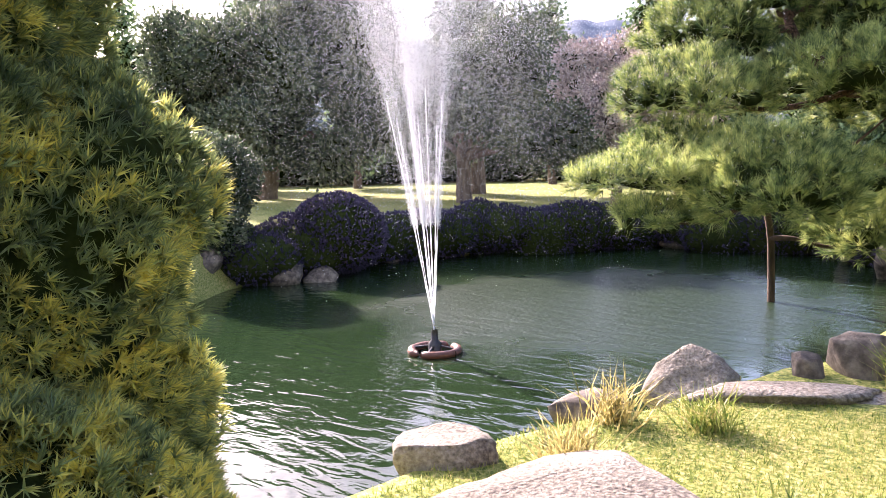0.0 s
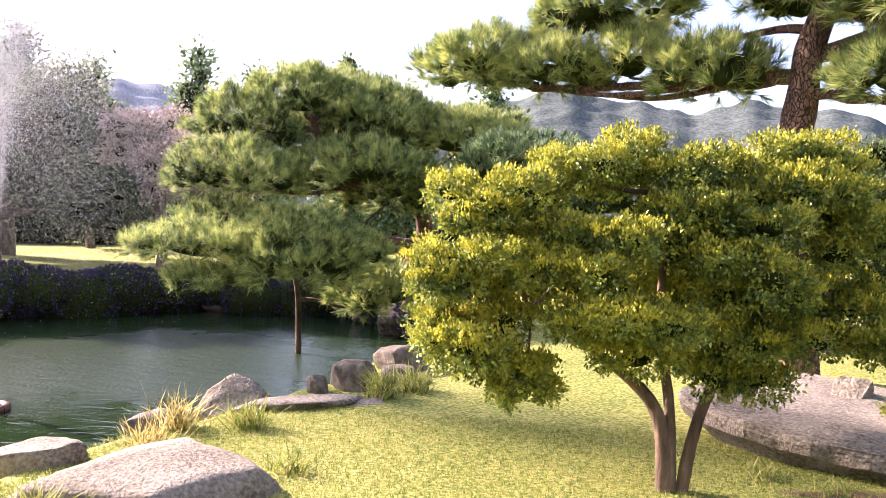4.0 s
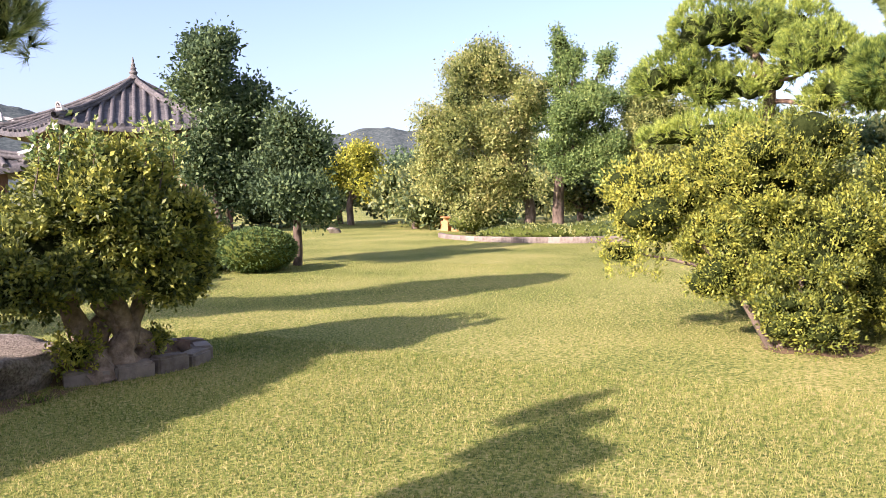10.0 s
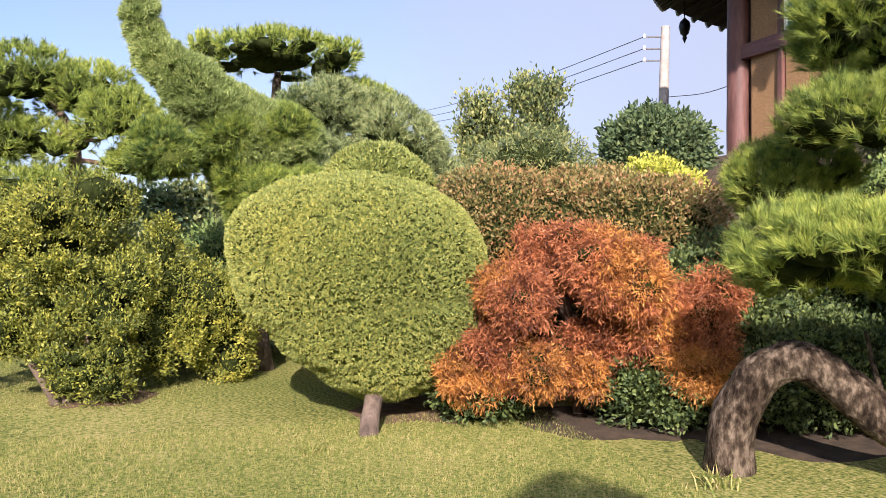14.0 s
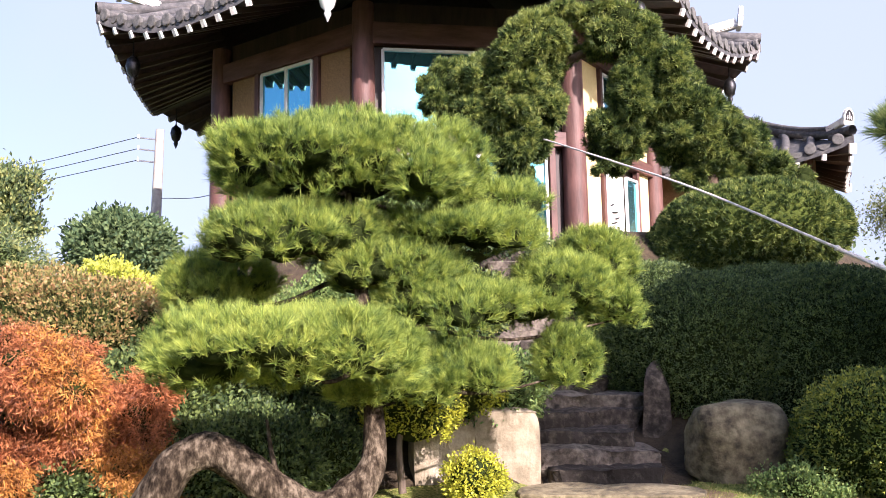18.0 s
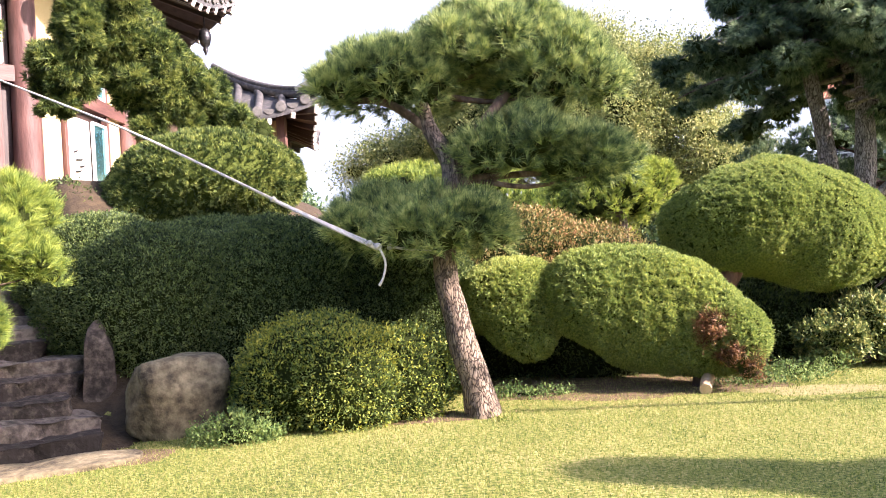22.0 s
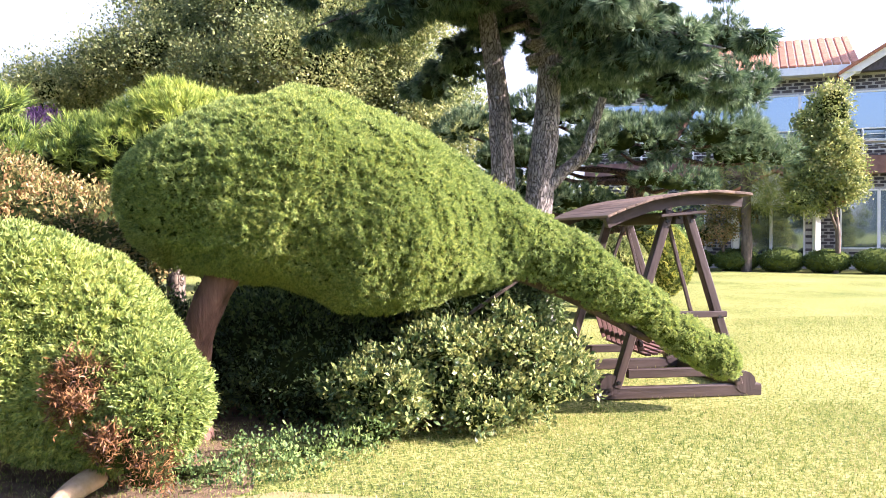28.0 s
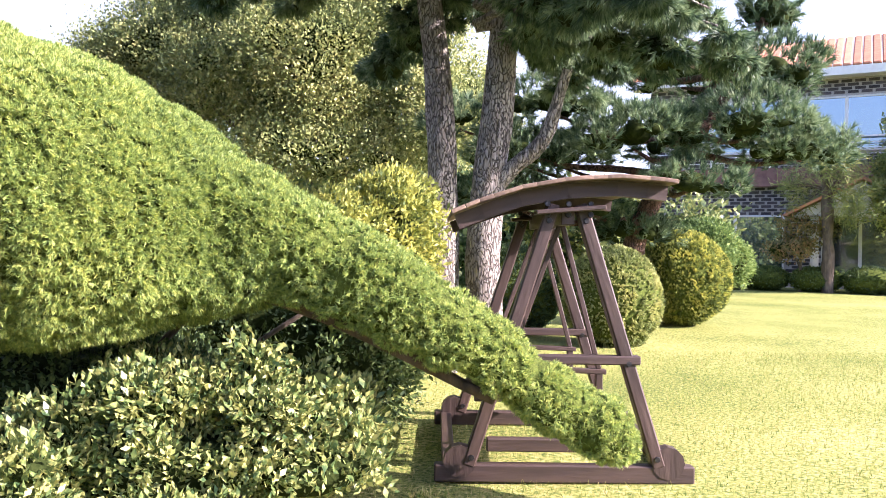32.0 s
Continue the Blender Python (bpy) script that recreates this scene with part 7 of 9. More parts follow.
for i, (x, y, z, r) in enumerate([(7.0, -14.4, 2.75, 0.8), (7.7, -14.2, 2.8, 0.8), (6.5, -13.9, 2.3, 0.75), (7.3, -13.6, 2.2, 0.7)]):
    shrub("upper_shrub", (x, y, float(ground_z(x, y))), "dark evergreen shrub at the head of the slope", [(x, y, z, r, r, 0.5)], 1950 + i, M_SLOPE, gap=0.065, n=7, length=0.05, width=0.026, core=0.9, group="shrubs at the head of the slope")
yew = thing("arched_yew", (5.3, -14.9, 2.6), "dark yew trained into an arch before the house", "yew")
limb("trunk", [(5.4, -15.2, 2.2), (5.5, -15.3, 4.0), (6.0, -14.9, 5.6), (6.9, -14.0, 6.4), (7.9, -13.1, 5.6)], [0.14, 0.12, 0.10, 0.08, 0.04], M_BARK_DARK, yew)
YEW_LEFT = [(7.48, -13.34, 6.76, 0.56), (7.64, -13.36, 6.24, 0.66), (8.34, -12.94, 5.79, 0.76), (8.1, -13.32, 5.11, 0.60), (8.15, -13.42, 4.6, 0.36), (8.97, -12.48, 5.73, 0.5), (8.69, -12.75, 5.45, 0.56), (7.9, -13.2, 5.6, 0.66)]
YEW_RIGHT = [(6.64, -14.01, 6.67, 0.5), (6.26, -14.45, 6.17, 0.70), (6.09, -14.74, 5.58, 0.84), (5.7, -15.17, 5.08, 0.74), (5.29, -15.58, 4.68, 0.62), (4.9, -16.0, 4.28, 0.50), (4.55, -16.34, 4.02, 0.36), (6.76, -14.37, 5.04, 0.5), (6.95, -14.32, 4.6, 0.32), (5.63, -15.43, 4.4, 0.56)]
for side_, row in enumerate((YEW_LEFT, YEW_RIGHT)):
    for i, (x, y, z, r) in enumerate(row):
        clipped("yew_clump", burst((x, y, z, r, r, r), 15, i + 40 * side_, 0.80, 0.34, 0.70), yew, 170 + i + 20 * side_, gap=0.070, n=9, length=0.13, width=0.022, material=M_YEW, rough=0.14, freq=6.0, spread=0.95, core=0.72, inner=M_CORE)
shrub("round_yew", (4.9, -15.1, 2.0), "dark rounded yew above the hedge", [(4.9, -15.11, 3.2, 1.55, 1.25, 0.85), (5.6, -15.0, 2.9, 1.0, 1.0, 0.8)], 58, M_YEW, maker="clipped", gap=0.07, n=7, length=0.09, width=0.02, spread=0.6)
for i, (x, y, z) in enumerate([(1.0, -17.0, 3.1), (2.2, -18.2, 3.3), (-0.4, -17.8, 2.6)]):
    pine("far_cloud_pine", (x, y, 1.0), "small cloud-pruned pine beyond the hedge", [(x, y, 0.0, 0.12), (x, y, z - 1.0, 0.1), (x, y, z, 0.05)], [(x, y, z, 0.9, 0.8, 0.32, 0), (x + 0.7, y, z - 0.7, 0.7, 0.6, 0.26, 0), (x - 0.8, y + 0.2, z - 0.6, 0.7, 0.6, 0.26, 0)], 180 + i, gap=0.11, n=10, width=0.014, length=0.14)

# -- clipped lumps and the animal --
lump = thing("twin_topiary", (-1.4, -13.0, 0), "low clipped juniper topiary in two rounded lumps", "topiary")
limb("trunk", [(-1.95, -12.75, -0.1), (-2.0, -12.85, 0.35), (-1.6, -13.0, 0.8)], [0.09, 0.08, 0.07], M_BARK_DARK, lump, rough=0.08)
limb("cut_branch", [(-2.05, -12.62, 0.12), (-1.98, -12.4, 0.10), (-1.93, -12.22, 0.05)], [0.075, 0.07, 0.07], M_CUTWOOD, lump, "freshly cut pale branch stub")
clipped("left_lump", [blob(0.28, -13.2, 1.22, 0.68, 0.62, 0.50, 0, 14), blob(0.12, -13.15, 0.98, 0.54, 0.56, 0.48, 0, 10), blob(0.0, -13.1, 0.74, 0.36, 0.46, 0.36)], lump, 71, gap=0.032, n=5, length=0.06, width=0.026, material=M_CLIP, rough=0.05, core=0.95, spread=0.9)
RL = np.array([(-0.90, -13.05, 1.14, 0.76, 0.70, 0.62), (-1.35, -13.0, 0.98, 0.84, 0.70, 0.74), (-1.75, -12.92, 0.80, 0.76, 0.62, 0.70), (-2.08, -12.72, 0.66, 0.56, 0.48, 0.56), (-2.34, -12.55, 0.58, 0.40, 0.38, 0.42)])
clipped("right_lump", [blob(*(float(np.interp(u, range(5), RL[:, k])) for k in range(6)), 0, -16) for u in np.linspace(0, 4, 9)], lump, 72, gap=0.032, n=5, length=0.06, width=0.026, material=M_CLIP, rough=0.05, core=0.95, spread=0.9)
leafy("dead_patch", [blob(-2.08, -12.27, 0.70, 0.28, 0.14, 0.26), blob(-2.26, -12.26, 0.48, 0.26, 0.13, 0.26), blob(-2.42, -12.27, 0.32, 0.16, 0.12, 0.2)], lump, 73, gap=0.035, n=9, length=0.05, width=0.009, material=M_DEAD, label="dead brown twigs in the clipped side", core=0.9, spread=1.2)

animal = thing("animal_topiary", (-2.45, -14.55, 0), "large clipped juniper topiary with a long drooping trunk", "topiary")
limb("trunk", [(-2.40, -14.0, -0.15), (-2.40, -13.95, 0.35), (-2.50, -13.82, 0.9), (-2.72, -13.75, 1.4), (-2.85, -13.85, 1.9)], [0.17, 0.12, 0.12, 0.14, 0.12], M_BARK_RED, animal, seg=16, rough=0.12, seed=4)
BD = np.array([(-2.72, -13.95, 1.95, 0.84, 0.80, 0.66), (-3.12, -13.98, 1.96, 0.98, 0.84, 0.79), (-3.58, -14.02, 1.87, 1.06, 0.84, 0.82), (-4.02, -14.12, 1.72, 0.94, 0.74, 0.73), (-4.5, -14.28, 1.70, 0.72, 0.58, 0.52), (-4.9, -14.25, 1.66, 0.5, 0.44, 0.38)])
clipped("body", [blob(*(float(np.interp(u, range(6), BD[:, k])) for k in range(6)), 0, float(np.interp(u, range(6), (4, 0, -8, -16, -24, -30)))) for u in np.linspace(0, 5, 13)], animal, 12, gap=0.027, n=8, length=0.042, width=0.0105, material=M_CLIP, rough=0.08, freq=3.2, core=0.955, up=0.1, spread=0.9)
A0, A1 = np.array((-4.95, -14.25, 1.72)), np.array((-7.0, -14.45, 0.50))
NECK = [blob(*(A0 * (1 - u) + A1 * u + np.array((0, 0, 0.06 * math.sin(u * 3.1)))), 0.46 - 0.13 * u, 0.36 - 0.12 * u, 0.31 - 0.11 * u, 0, -32) for u in np.linspace(0, 1, 8)]
clipped("drooping_neck", NECK, animal, 13, gap=0.026, n=8, length=0.038, width=0.0095, material=M_CLIP, rough=0.06, core=0.93, up=0.2, spread=0.9)
limb("inner_branch", [(-2.9, -14.5, 1.6), (-4.0, -14.3, 1.5), (-5.2, -14.25, 1.25), (-6.4, -14.4, 0.65)], [0.1, 0.08, 0.06, 0.03], M_BARK_DARK, animal)
limb("inner_branch", [(-3.7, -14.9, -0.1), (-4.1, -14.8, 0.7), (-4.7, -14.6, 1.3)], [0.03, 0.025, 0.02], M_BARK_GREY, animal)
limb("inner_branch", [(-3.9, -14.9, -0.1), (-4.6, -14.9, 0.7), (-5.3, -14.9, 1.2)], [0.025, 0.02, 0.015], M_BARK_GREY, animal)

eu = thing("spindle_bush", (-4.6, -14.2, 0), "spreading evergreen bush with pale-edged glossy leaves", "bush")
limb("stem", [(-4.6, -14.3, -0.1), (-4.6, -14.2, 0.3), (-4.4, -14.1, 0.7)], [0.03, 0.025, 0.015], M_BARK_GREY, eu)
for i, b in enumerate([(-4.6, -14.1, 0.36, 1.15, 0.6, 0.46), (-4.75, -14.25, 0.70, 0.75, 0.45, 0.34), (-3.95, -13.85, 0.36, 0.55, 0.45, 0.40), (-5.4, -14.3, 0.42, 0.5, 0.45, 0.42)]):
    leafy("crown", burst(b, 9, i + 5, 0.72, 0.34, 0.68), eu, 74 + i, gap=0.06, n=10, length=0.062, width=0.030, material=M_EUON, rough=0.13, freq=7.0, depth=0.25, core=0.75, up=0.5, spread=0.7)
# dark lumps put in for the deep shade under and behind the topiaries
shrub("shade_bush", (-3.4, -15.6, 0), "dark bush standing in for shade behind the clipped topiary", [(-3.4, -15.7, 0.8, 1.3, 0.6, 0.9), (-1.2, -14.8, 0.6, 1.3, 0.6, 0.7), (-5.0, -15.9, 0.8, 1.0, 0.6, 0.9), (0.4, -14.3, 0.4, 1.0, 0.5, 0.6), (-1.0, -14.1, 0.35, 1.0, 0.4, 0.5), (-2.0, -14.6, 0.3, 0.7, 0.4, 0.4), (1.3, -13.2, 0.3, 0.6, 0.4, 0.4), (-3.4, -14.75, 0.4, 0.8, 0.45, 0.5), (-2.9, -15.0, 0.5, 0.8, 0.5, 0.6), (-4.2, -14.9, 0.5, 0.7, 0.4, 0.5)], 75, M_SLOPE, gap=0.075, n=8, length=0.06, width=0.03, core=0.85, stems=3)
shrub("rusty_mound", (0.2, -15.4, 0.6), "rusty clipped shrub mound behind the lumps", [(0.24, -15.6, 1.75, 1.3, 1.0, 0.75), (-0.9, -15.4, 1.4, 1.0, 0.8, 0.7), (1.6, -15.0, 1.6, 1.0, 0.8, 0.7)], 76, M_RUSTGREEN, gap=0.07, n=7, length=0.055, width=0.025, core=0.9)
pine("ball_pine", (-1.7, -17.0, 0), "round-pruned pine behind the clipped topiary", [(-1.7, -17.0, -0.1, 0.12), (-1.7, -17.0, 1.5, 0.1), (-1.7, -17.0, 2.5, 0.06)], [(-1.69, -17.03, 2.75, 0.75, 0.65, 0.55, 174), (-0.7, -17.4, 2.5, 0.7, 0.6, 0.4, 174)], 77, gap=0.075, n=12, width=0.011, length=0.13)
shrub("yellow_leaf_bush", (-5.2, -18.6, 0), "yellow-green leafy bush behind the swing", [(-4.5, -18.6, 1.5, 1.1, 0.85, 0.8), (-5.4, -18.9, 1.65, 0.7, 0.6, 0.8), (-4.9, -18.3, 0.8, 1.1, 0.8, 0.8)], 78, M_OCHREGREEN, gap=0.09, n=9, length=0.085, width=0.035, core=0.7, rough=0.16, stems=3)
shrub("purple_maple", (1.2, -23.0, 2.0), "dull purple-leaved tree far behind", [(1.9, -22.4, 3.0, 1.3, 1.1, 0.8), (0.6, -23.0, 2.7, 1.0, 1.0, 0.7)], 79, M_PURPLE, gap=0.14, n=8, length=0.1, width=0.04, stems=2)

# -- tall conifers behind the swing --
cedar = thing("deodar_cedar", (-6.5, -19.6, 0), "tall twin-trunked cedar with drooping grey-green boughs", "conifer")
limb("trunk", [(-6.15, -19.6, -0.2), (-6.12, -19.6, 2.0), (-6.0, -19.6, 4.0), (-5.6, -19.6, 6.5)], [0.23, 0.19, 0.17, 0.1], M_BARK_CEDAR, cedar, seg=14, rough=0.08, seed=2)
limb("trunk", [(-6.68, -19.6, -0.2), (-6.64, -19.6, 1.8), (-6.85, -19.6, 4.2), (-6.9, -19.6, 9.0)], [0.25, 0.22, 0.18, 0.08], M_BARK_CEDAR, cedar, seg=14, rough=0.08, seed=3)
limb("limb", [(-6.66, -19.6, 2.2), (-7.0, -19.5, 2.55), (-7.35, -19.4, 2.9), (-7.6, -19.3, 3.7)], [0.12, 0.10, 0.09, 0.06], M_BARK_CEDAR, cedar, seg=10, rough=0.08)
rng_ = random.Random(12)
for i in range(64):
    a, h = 2.4 * i + rng_.uniform(-0.4, 0.4), 4.45 + 4.4 * (i / 64) ** 1.2
    h += 0.8 * max(0.0, math.cos(a)) - 0.35 * max(0.0, -math.cos(a))
    L = (3.5 if h < 6 else 3.5 - (h - 6) * 0.75) * rng_.uniform(0.68, 1.05)
    x0, y0 = -6.5, -19.6
    rise = rng_.uniform(0.1, 0.6)
    pts = [(x0 + math.cos(a) * L * u, y0 + math.sin(a) * L * u, h + rise * u - (0.5 + rise) * u * u) for u in (0, 0.35, 0.7, 1.0)]
    limb("bough", pts, [0.06, 0.045, 0.03, 0.012], M_BARK_CEDAR, cedar, seg=6, seed=i)
    bl = []
    for u in np.linspace(0.0, 1.0, 7):
        q = np.array(pts[1]) * (1 - u) + np.array(pts[3]) * u + np.array((rng_.uniform(-0.3, 0.3), rng_.uniform(-0.3, 0.3), rng_.uniform(-0.22, 0.08)))
        bl.append(blob(*q, 0.50 - 0.22 * u, 0.40 - 0.18 * u, 0.17, math.degrees(a)))
    clipped("bough_needles", bl, cedar, 500 + i, gap=0.105, n=9, length=0.17, width=0.018, material=M_CEDAR, rough=0.12, freq=4.0, spread=0.5, core=0.5, up=-0.9, inner=M_CORE)
pine("far_dark_pine", (-10.2, -24.4, 0), "dark spreading pine with grey-green pads", [(-9.6, -24.4, -0.2, 0.25), (-9.7, -24.4, 1.6, 0.2), (-10.2, -24.3, 2.8, 0.16), (-11.3, -24.2, 4.4, 0.1), (-12.0, -24.4, 5.8, 0.05)], [(-9.49, -23.72, 3.55, 1.19, 0.95, 0.59, 173), (-11.38, -23.48, 3.73, 1.31, 1.05, 0.65, 173), (-10.29, -23.1, 2.69, 0.98, 0.78, 0.35, 173), (-11.89, -23.94, 4.82, 1.01, 0.81, 0.61, 173), (-12.1, -24.44, 5.98, 0.63, 0.5, 0.57, 173), (-8.66, -23.81, 2.31, 0.83, 0.67, 0.3, 173), (-6.48, -25.13, 3.99, 0.88, 0.7, 0.44, 173), (-10.73, -25.1, 4.88, 1.23, 0.98, 0.52, 173), (-7.6, -24.6, 3.3, 1.0, 0.8, 0.5, 173), (-12.3, -23.4, 3.3, 0.9, 0.7, 0.45, 173), (-8.2, -24.8, 4.3, 1.2, 0.9, 0.5, 173), (-9.3, -25.2, 5.2, 1.1, 0.9, 0.5, 173), (-7.2, -25.2, 2.6, 1.1, 0.8, 0.45, 173), (-10.3, -25.4, 3.9, 1.2, 0.9, 0.5, 173), (-8.4, -25.6, 3.4, 1.2, 0.9, 0.5, 173), (-9.6, -24.6, 1.9, 0.9, 0.8, 0.35, 173)], 46, grow=1.02, gap=0.12, n=11, width=0.013, length=0.15, limb_r=0.09, core=0.55, material=M_CEDAR, bark=M_PLATE_RED)
for i, (b, m) in enumerate([((-8.9, -22.6, 0.75, 0.80, 0.75, 0.85), M_TURN), ((-11.0, -25.9, 0.95, 1.02, 0.95, 0.95), M_OCHREGREEN), ((-7.4, -23.8, 0.8, 0.9, 0.8, 0.8), M_DARKLEAF)]):
    shrub("clipped_round_bush", (b[0], b[1], 0), "clipped round bush on the far lawn", [b], 240 + i, m, maker="clipped", gap=0.07, n=5, length=0.07, width=0.03)
tree("turning_tree", (-2.5, -31.5, 0), "broad tree turning pale yellow-green behind the garden", 2.6, 0.3, [(1.2, -32.6, 8.4, 2.4, 2.0, 1.7), (-1.6, -32.0, 8.6, 2.8, 2.3, 1.9), (-4.6, -31.0, 6.9, 2.5, 2.1, 2.0), (-2.2, -31.4, 6.2, 3.0, 2.4, 1.8), (0.8, -32.0, 5.9, 2.7, 2.2, 1.6), (-6.2, -30.2, 5.0, 1.9, 1.6, 1.5), (3.3, -32.8, 6.8, 2.2, 1.6, 1.5), (-3.6, -30.8, 4.3, 2.4, 1.8, 1.3), (4.8, -33.0, 5.6, 1.7, 1.6, 1.2)], 250, M_TURN, leaf_size=0.10, gap=0.17, n=13, loose=0.22)
# trees and hedges before the brick house
palm = thing("palm", (-20.11, -38.44, 0), "shaggy-trunked palm with a small dry crown", "palm tree")
limb("trunk", [(-20.11, -38.44, -0.2), (-20.11, -38.44, 1.9), (-20.06, -38.44, 4.0)], [0.22, 0.19, 0.22], M_BARK_GREY, palm, seg=12, rough=0.15)
rng_ = random.Random(3)
for i in range(22):
    a, e, L = rng_.uniform(0, 6.28), rng_.uniform(-0.7, 1.2), rng_.uniform(0.9, 1.5)
    c = (-20.06, -38.44, 3.9 + rng_.uniform(-0.4, 0.3))
    tip = (c[0] + L * math.cos(a) * math.cos(e), c[1] + L * math.sin(a) * math.cos(e), c[2] + L * math.sin(e))
    fr = limb("frond_stalk", [c, ((c[0] + tip[0]) / 2, (c[1] + tip[1]) / 2, (c[2] + tip[2]) / 2 + 0.12), tip], [0.035, 0.025, 0.012], M_BARK_GREY, palm, seg=5)
    leafy("frond", [blob(*tip, 0.16, 0.16, 0.12)], fr, 900 + i, gap=0.12, n=7, length=0.42, width=0.03, material=M_PERSIM, core=0, up=-0.3, spread=0.8)
tree("young_tree", (-23.0, -36.9, 0), "slender young tree with yellow-green leaves", 1.6, 0.12, [(-22.6, -36.9, 6.0, 1.0, 0.9, 1.5), (-22.5, -36.9, 5.2, 1.2, 1.1, 1.2), (-22.7, -37.0, 4.2, 1.5, 1.3, 1.4), (-22.9, -37.0, 3.4, 1.4, 1.2, 1.0), (-22.2, -36.7, 3.2, 1.4, 1.2, 1.1)], 255, M_PERSIM, leaf_size=0.14, gap=0.2)
tree("small_maple", (-19.4, -39.0, 0), "small thin rusty-leaved tree before the brick house", 0.8, 0.07, [(-19.4, -39.0, 2.3, 1.1, 0.9, 0.7), (-19.0, -39.0, 1.5, 0.8, 0.7, 0.5)], 256, M_RUSTGREEN, leaf_size=0.12, gap=0.22, n=6)
shrub("round_laurel", (-14.31, -34.49, 0), "dark green leafy bush before the brick house", [(-14.31, -34.49, 1.5, 0.9, 0.9, 0.95), (-14.31, -34.49, 0.75, 0.6, 0.6, 0.8), (-15.46, -34.98, 1.1, 0.48, 0.48, 0.75)], 257, M_HEDGE, gap=0.10, n=8, length=0.11, width=0.05)
for i in range(9):
    x, y = -17.0 - 1.5 * i, -40.8 + 0.86 * i
    shrub("wall_hedge", (x, y, 0), "low clipped hedge along the brick wall", [(x, y, 0.45, 0.95, 0.8, 0.5)], 960 + i, M_SLOPE, maker="clipped", gap=0.12, length=0.1, width=0.05, group="hedge along the brick wall")
for i, (x, y, s) in enumerate([(8, -42, 2.6), (13, -44, 3.0), (-6, -42, 2.8), (-9, -38, 2.2), (-12, -36, 1.8), (4, -44, 3.0), (24, -34, 2.5)]):
    tree("far_tree", (x, y, 0), "far dark tree behind the garden", 1.2, 0.2, [(x, y, s * 1.3, s, s, s * 0.8), (x + s, y, s * 1.0, s * 0.9, s * 0.9, s * 0.7), (x - s, y, s * 0.9, s * 0.9, s * 0.9, s * 0.7)], 260 + i, M_NEEDLE_FAR if i % 2 else M_FARLEAF, leaf_size=0.3, gap=0.42, n=6)

# -- cover on the mound's slope --
rng_ = random.Random(31)
for i in range(33):
    a = radians(112 + 34 * (i % 11) / 10 + rng_.uniform(-1, 1))
    r = 14.2 - 1.2 * (i // 11) + rng_.uniform(-0.3, 0.3)
    x, y = HOUSE[0] + r * math.cos(a), HOUSE[1] + r * math.sin(a)
    z = float(ground_z(x, y))
    if Vector((x - 6.6, y + 12.3)).length < 1.2 or x < 6.2 or (i >= 11 and a < radians(125)) or i in (18, 19, 20, 21, 29, 30, 31, 32):
        continue
    shrub("slope_shrub", (x, y, z), "dark evergreen shrub on the shaded slope", [(x, y, z + 0.25, 1.0, 1.0, 0.6)], 700 + i, (M_HEDGE, M_DARKLEAF, M_YEW)[i % 3], gap=0.085, n=7, length=0.065, width=0.032, core=0.9, group="slope shrubs")
for i, (x, y) in enumerate([(12.2, -6.6), (13.6, -5.6), (12.4, -4.0), (13.6, -2.4), (12.6, -0.6)]):
    z = float(ground_z(x, y))
    shrub("hedge_shrub", (x, y, z), "rounded shrub behind the clipped globe", [(x, y, z + 0.9, 1.2, 1.2, 1.0)], 730 + i, (M_FARLEAF, M_HEDGE)[i % 2], gap=0.12, n=7, length=0.08, width=0.04, core=0.85, group="shrubs behind the globe")



# ---- stone, timber and small things ----
def slab(name, outline, z0, z1, material, label, category="stone", group="", parent=None, seed=1, rough=0.03, top_slope=(0, 0), under=1.0):
    """A flat-topped stone with an outline, rounded rim and uneven sides."""
    rng = np.random.default_rng(seed)
    O = np.array(outline, float)
    n = len(O)
    # round the outline
    t = np.linspace(0, n, n * 6, endpoint=False)
    i = t.astype(int)
    u = (t - i)[:, None]
    a, b, c, d = O[(i - 1) % n], O[i % n], O[(i + 1) % n], O[(i + 2) % n]
    R = 0.5 * (2 * b + (c - a) * u + (2 * a - 5 * b + 4 * c - d) * u**2 + (3 * b - a - 3 * c + d) * u**3)
    cen = R.mean(0)
    V, m = [], len(R)
    h = z1 - z0
    rings = [(under, 0.0), (0.02 + under, 0.22), (0.45 * under + 0.55, 0.50), (0.995, 0.66), (1.0, 0.84), (0.995, 0.92), (0.978, 0.985), (0.95, 1.0), (0.82, 1.01), (0.64, 1.03), (0.45, 1.04), (0.2, 1.04)]
    for s, k in rings:
        p = cen + (R - cen) * s
        q = np.concatenate([p, np.full((m, 1), z0 + h * k)], 1)
        q[:, 2] += (p - cen) @ np.array(top_slope) * k
        q += (lumps(q, rough, 9.0, seed) + lumps(q, rough * 0.4, 30.0, seed + 1))[:, None] * np.concatenate([unit(p - cen) * (s > 0.95), np.full((m, 1), 0.5)], 1)
        V.append(q)
    V = np.concatenate(V + [np.array([[*cen, z0 + h * 1.03]])])
    k = np.arange(m)
    F = np.concatenate([np.stack([j * m + k, j * m + (k + 1) % m, (j + 1) * m + (k + 1) % m, (j + 1) * m + k], 1) for j in range(len(rings) - 1)])
    top = np.stack([(len(rings) - 1) * m + k, (len(rings) - 1) * m + (k + 1) % m, np.full(m, len(V) - 1)], 1)
    me = np_mesh(name, [(V, F, 0), (V, top, 0)], [material])
    me.polygons.foreach_set("use_smooth", np.arange(len(me.polygons)) >= 7 * m)
    return link(name, me, parent, label, category, group)


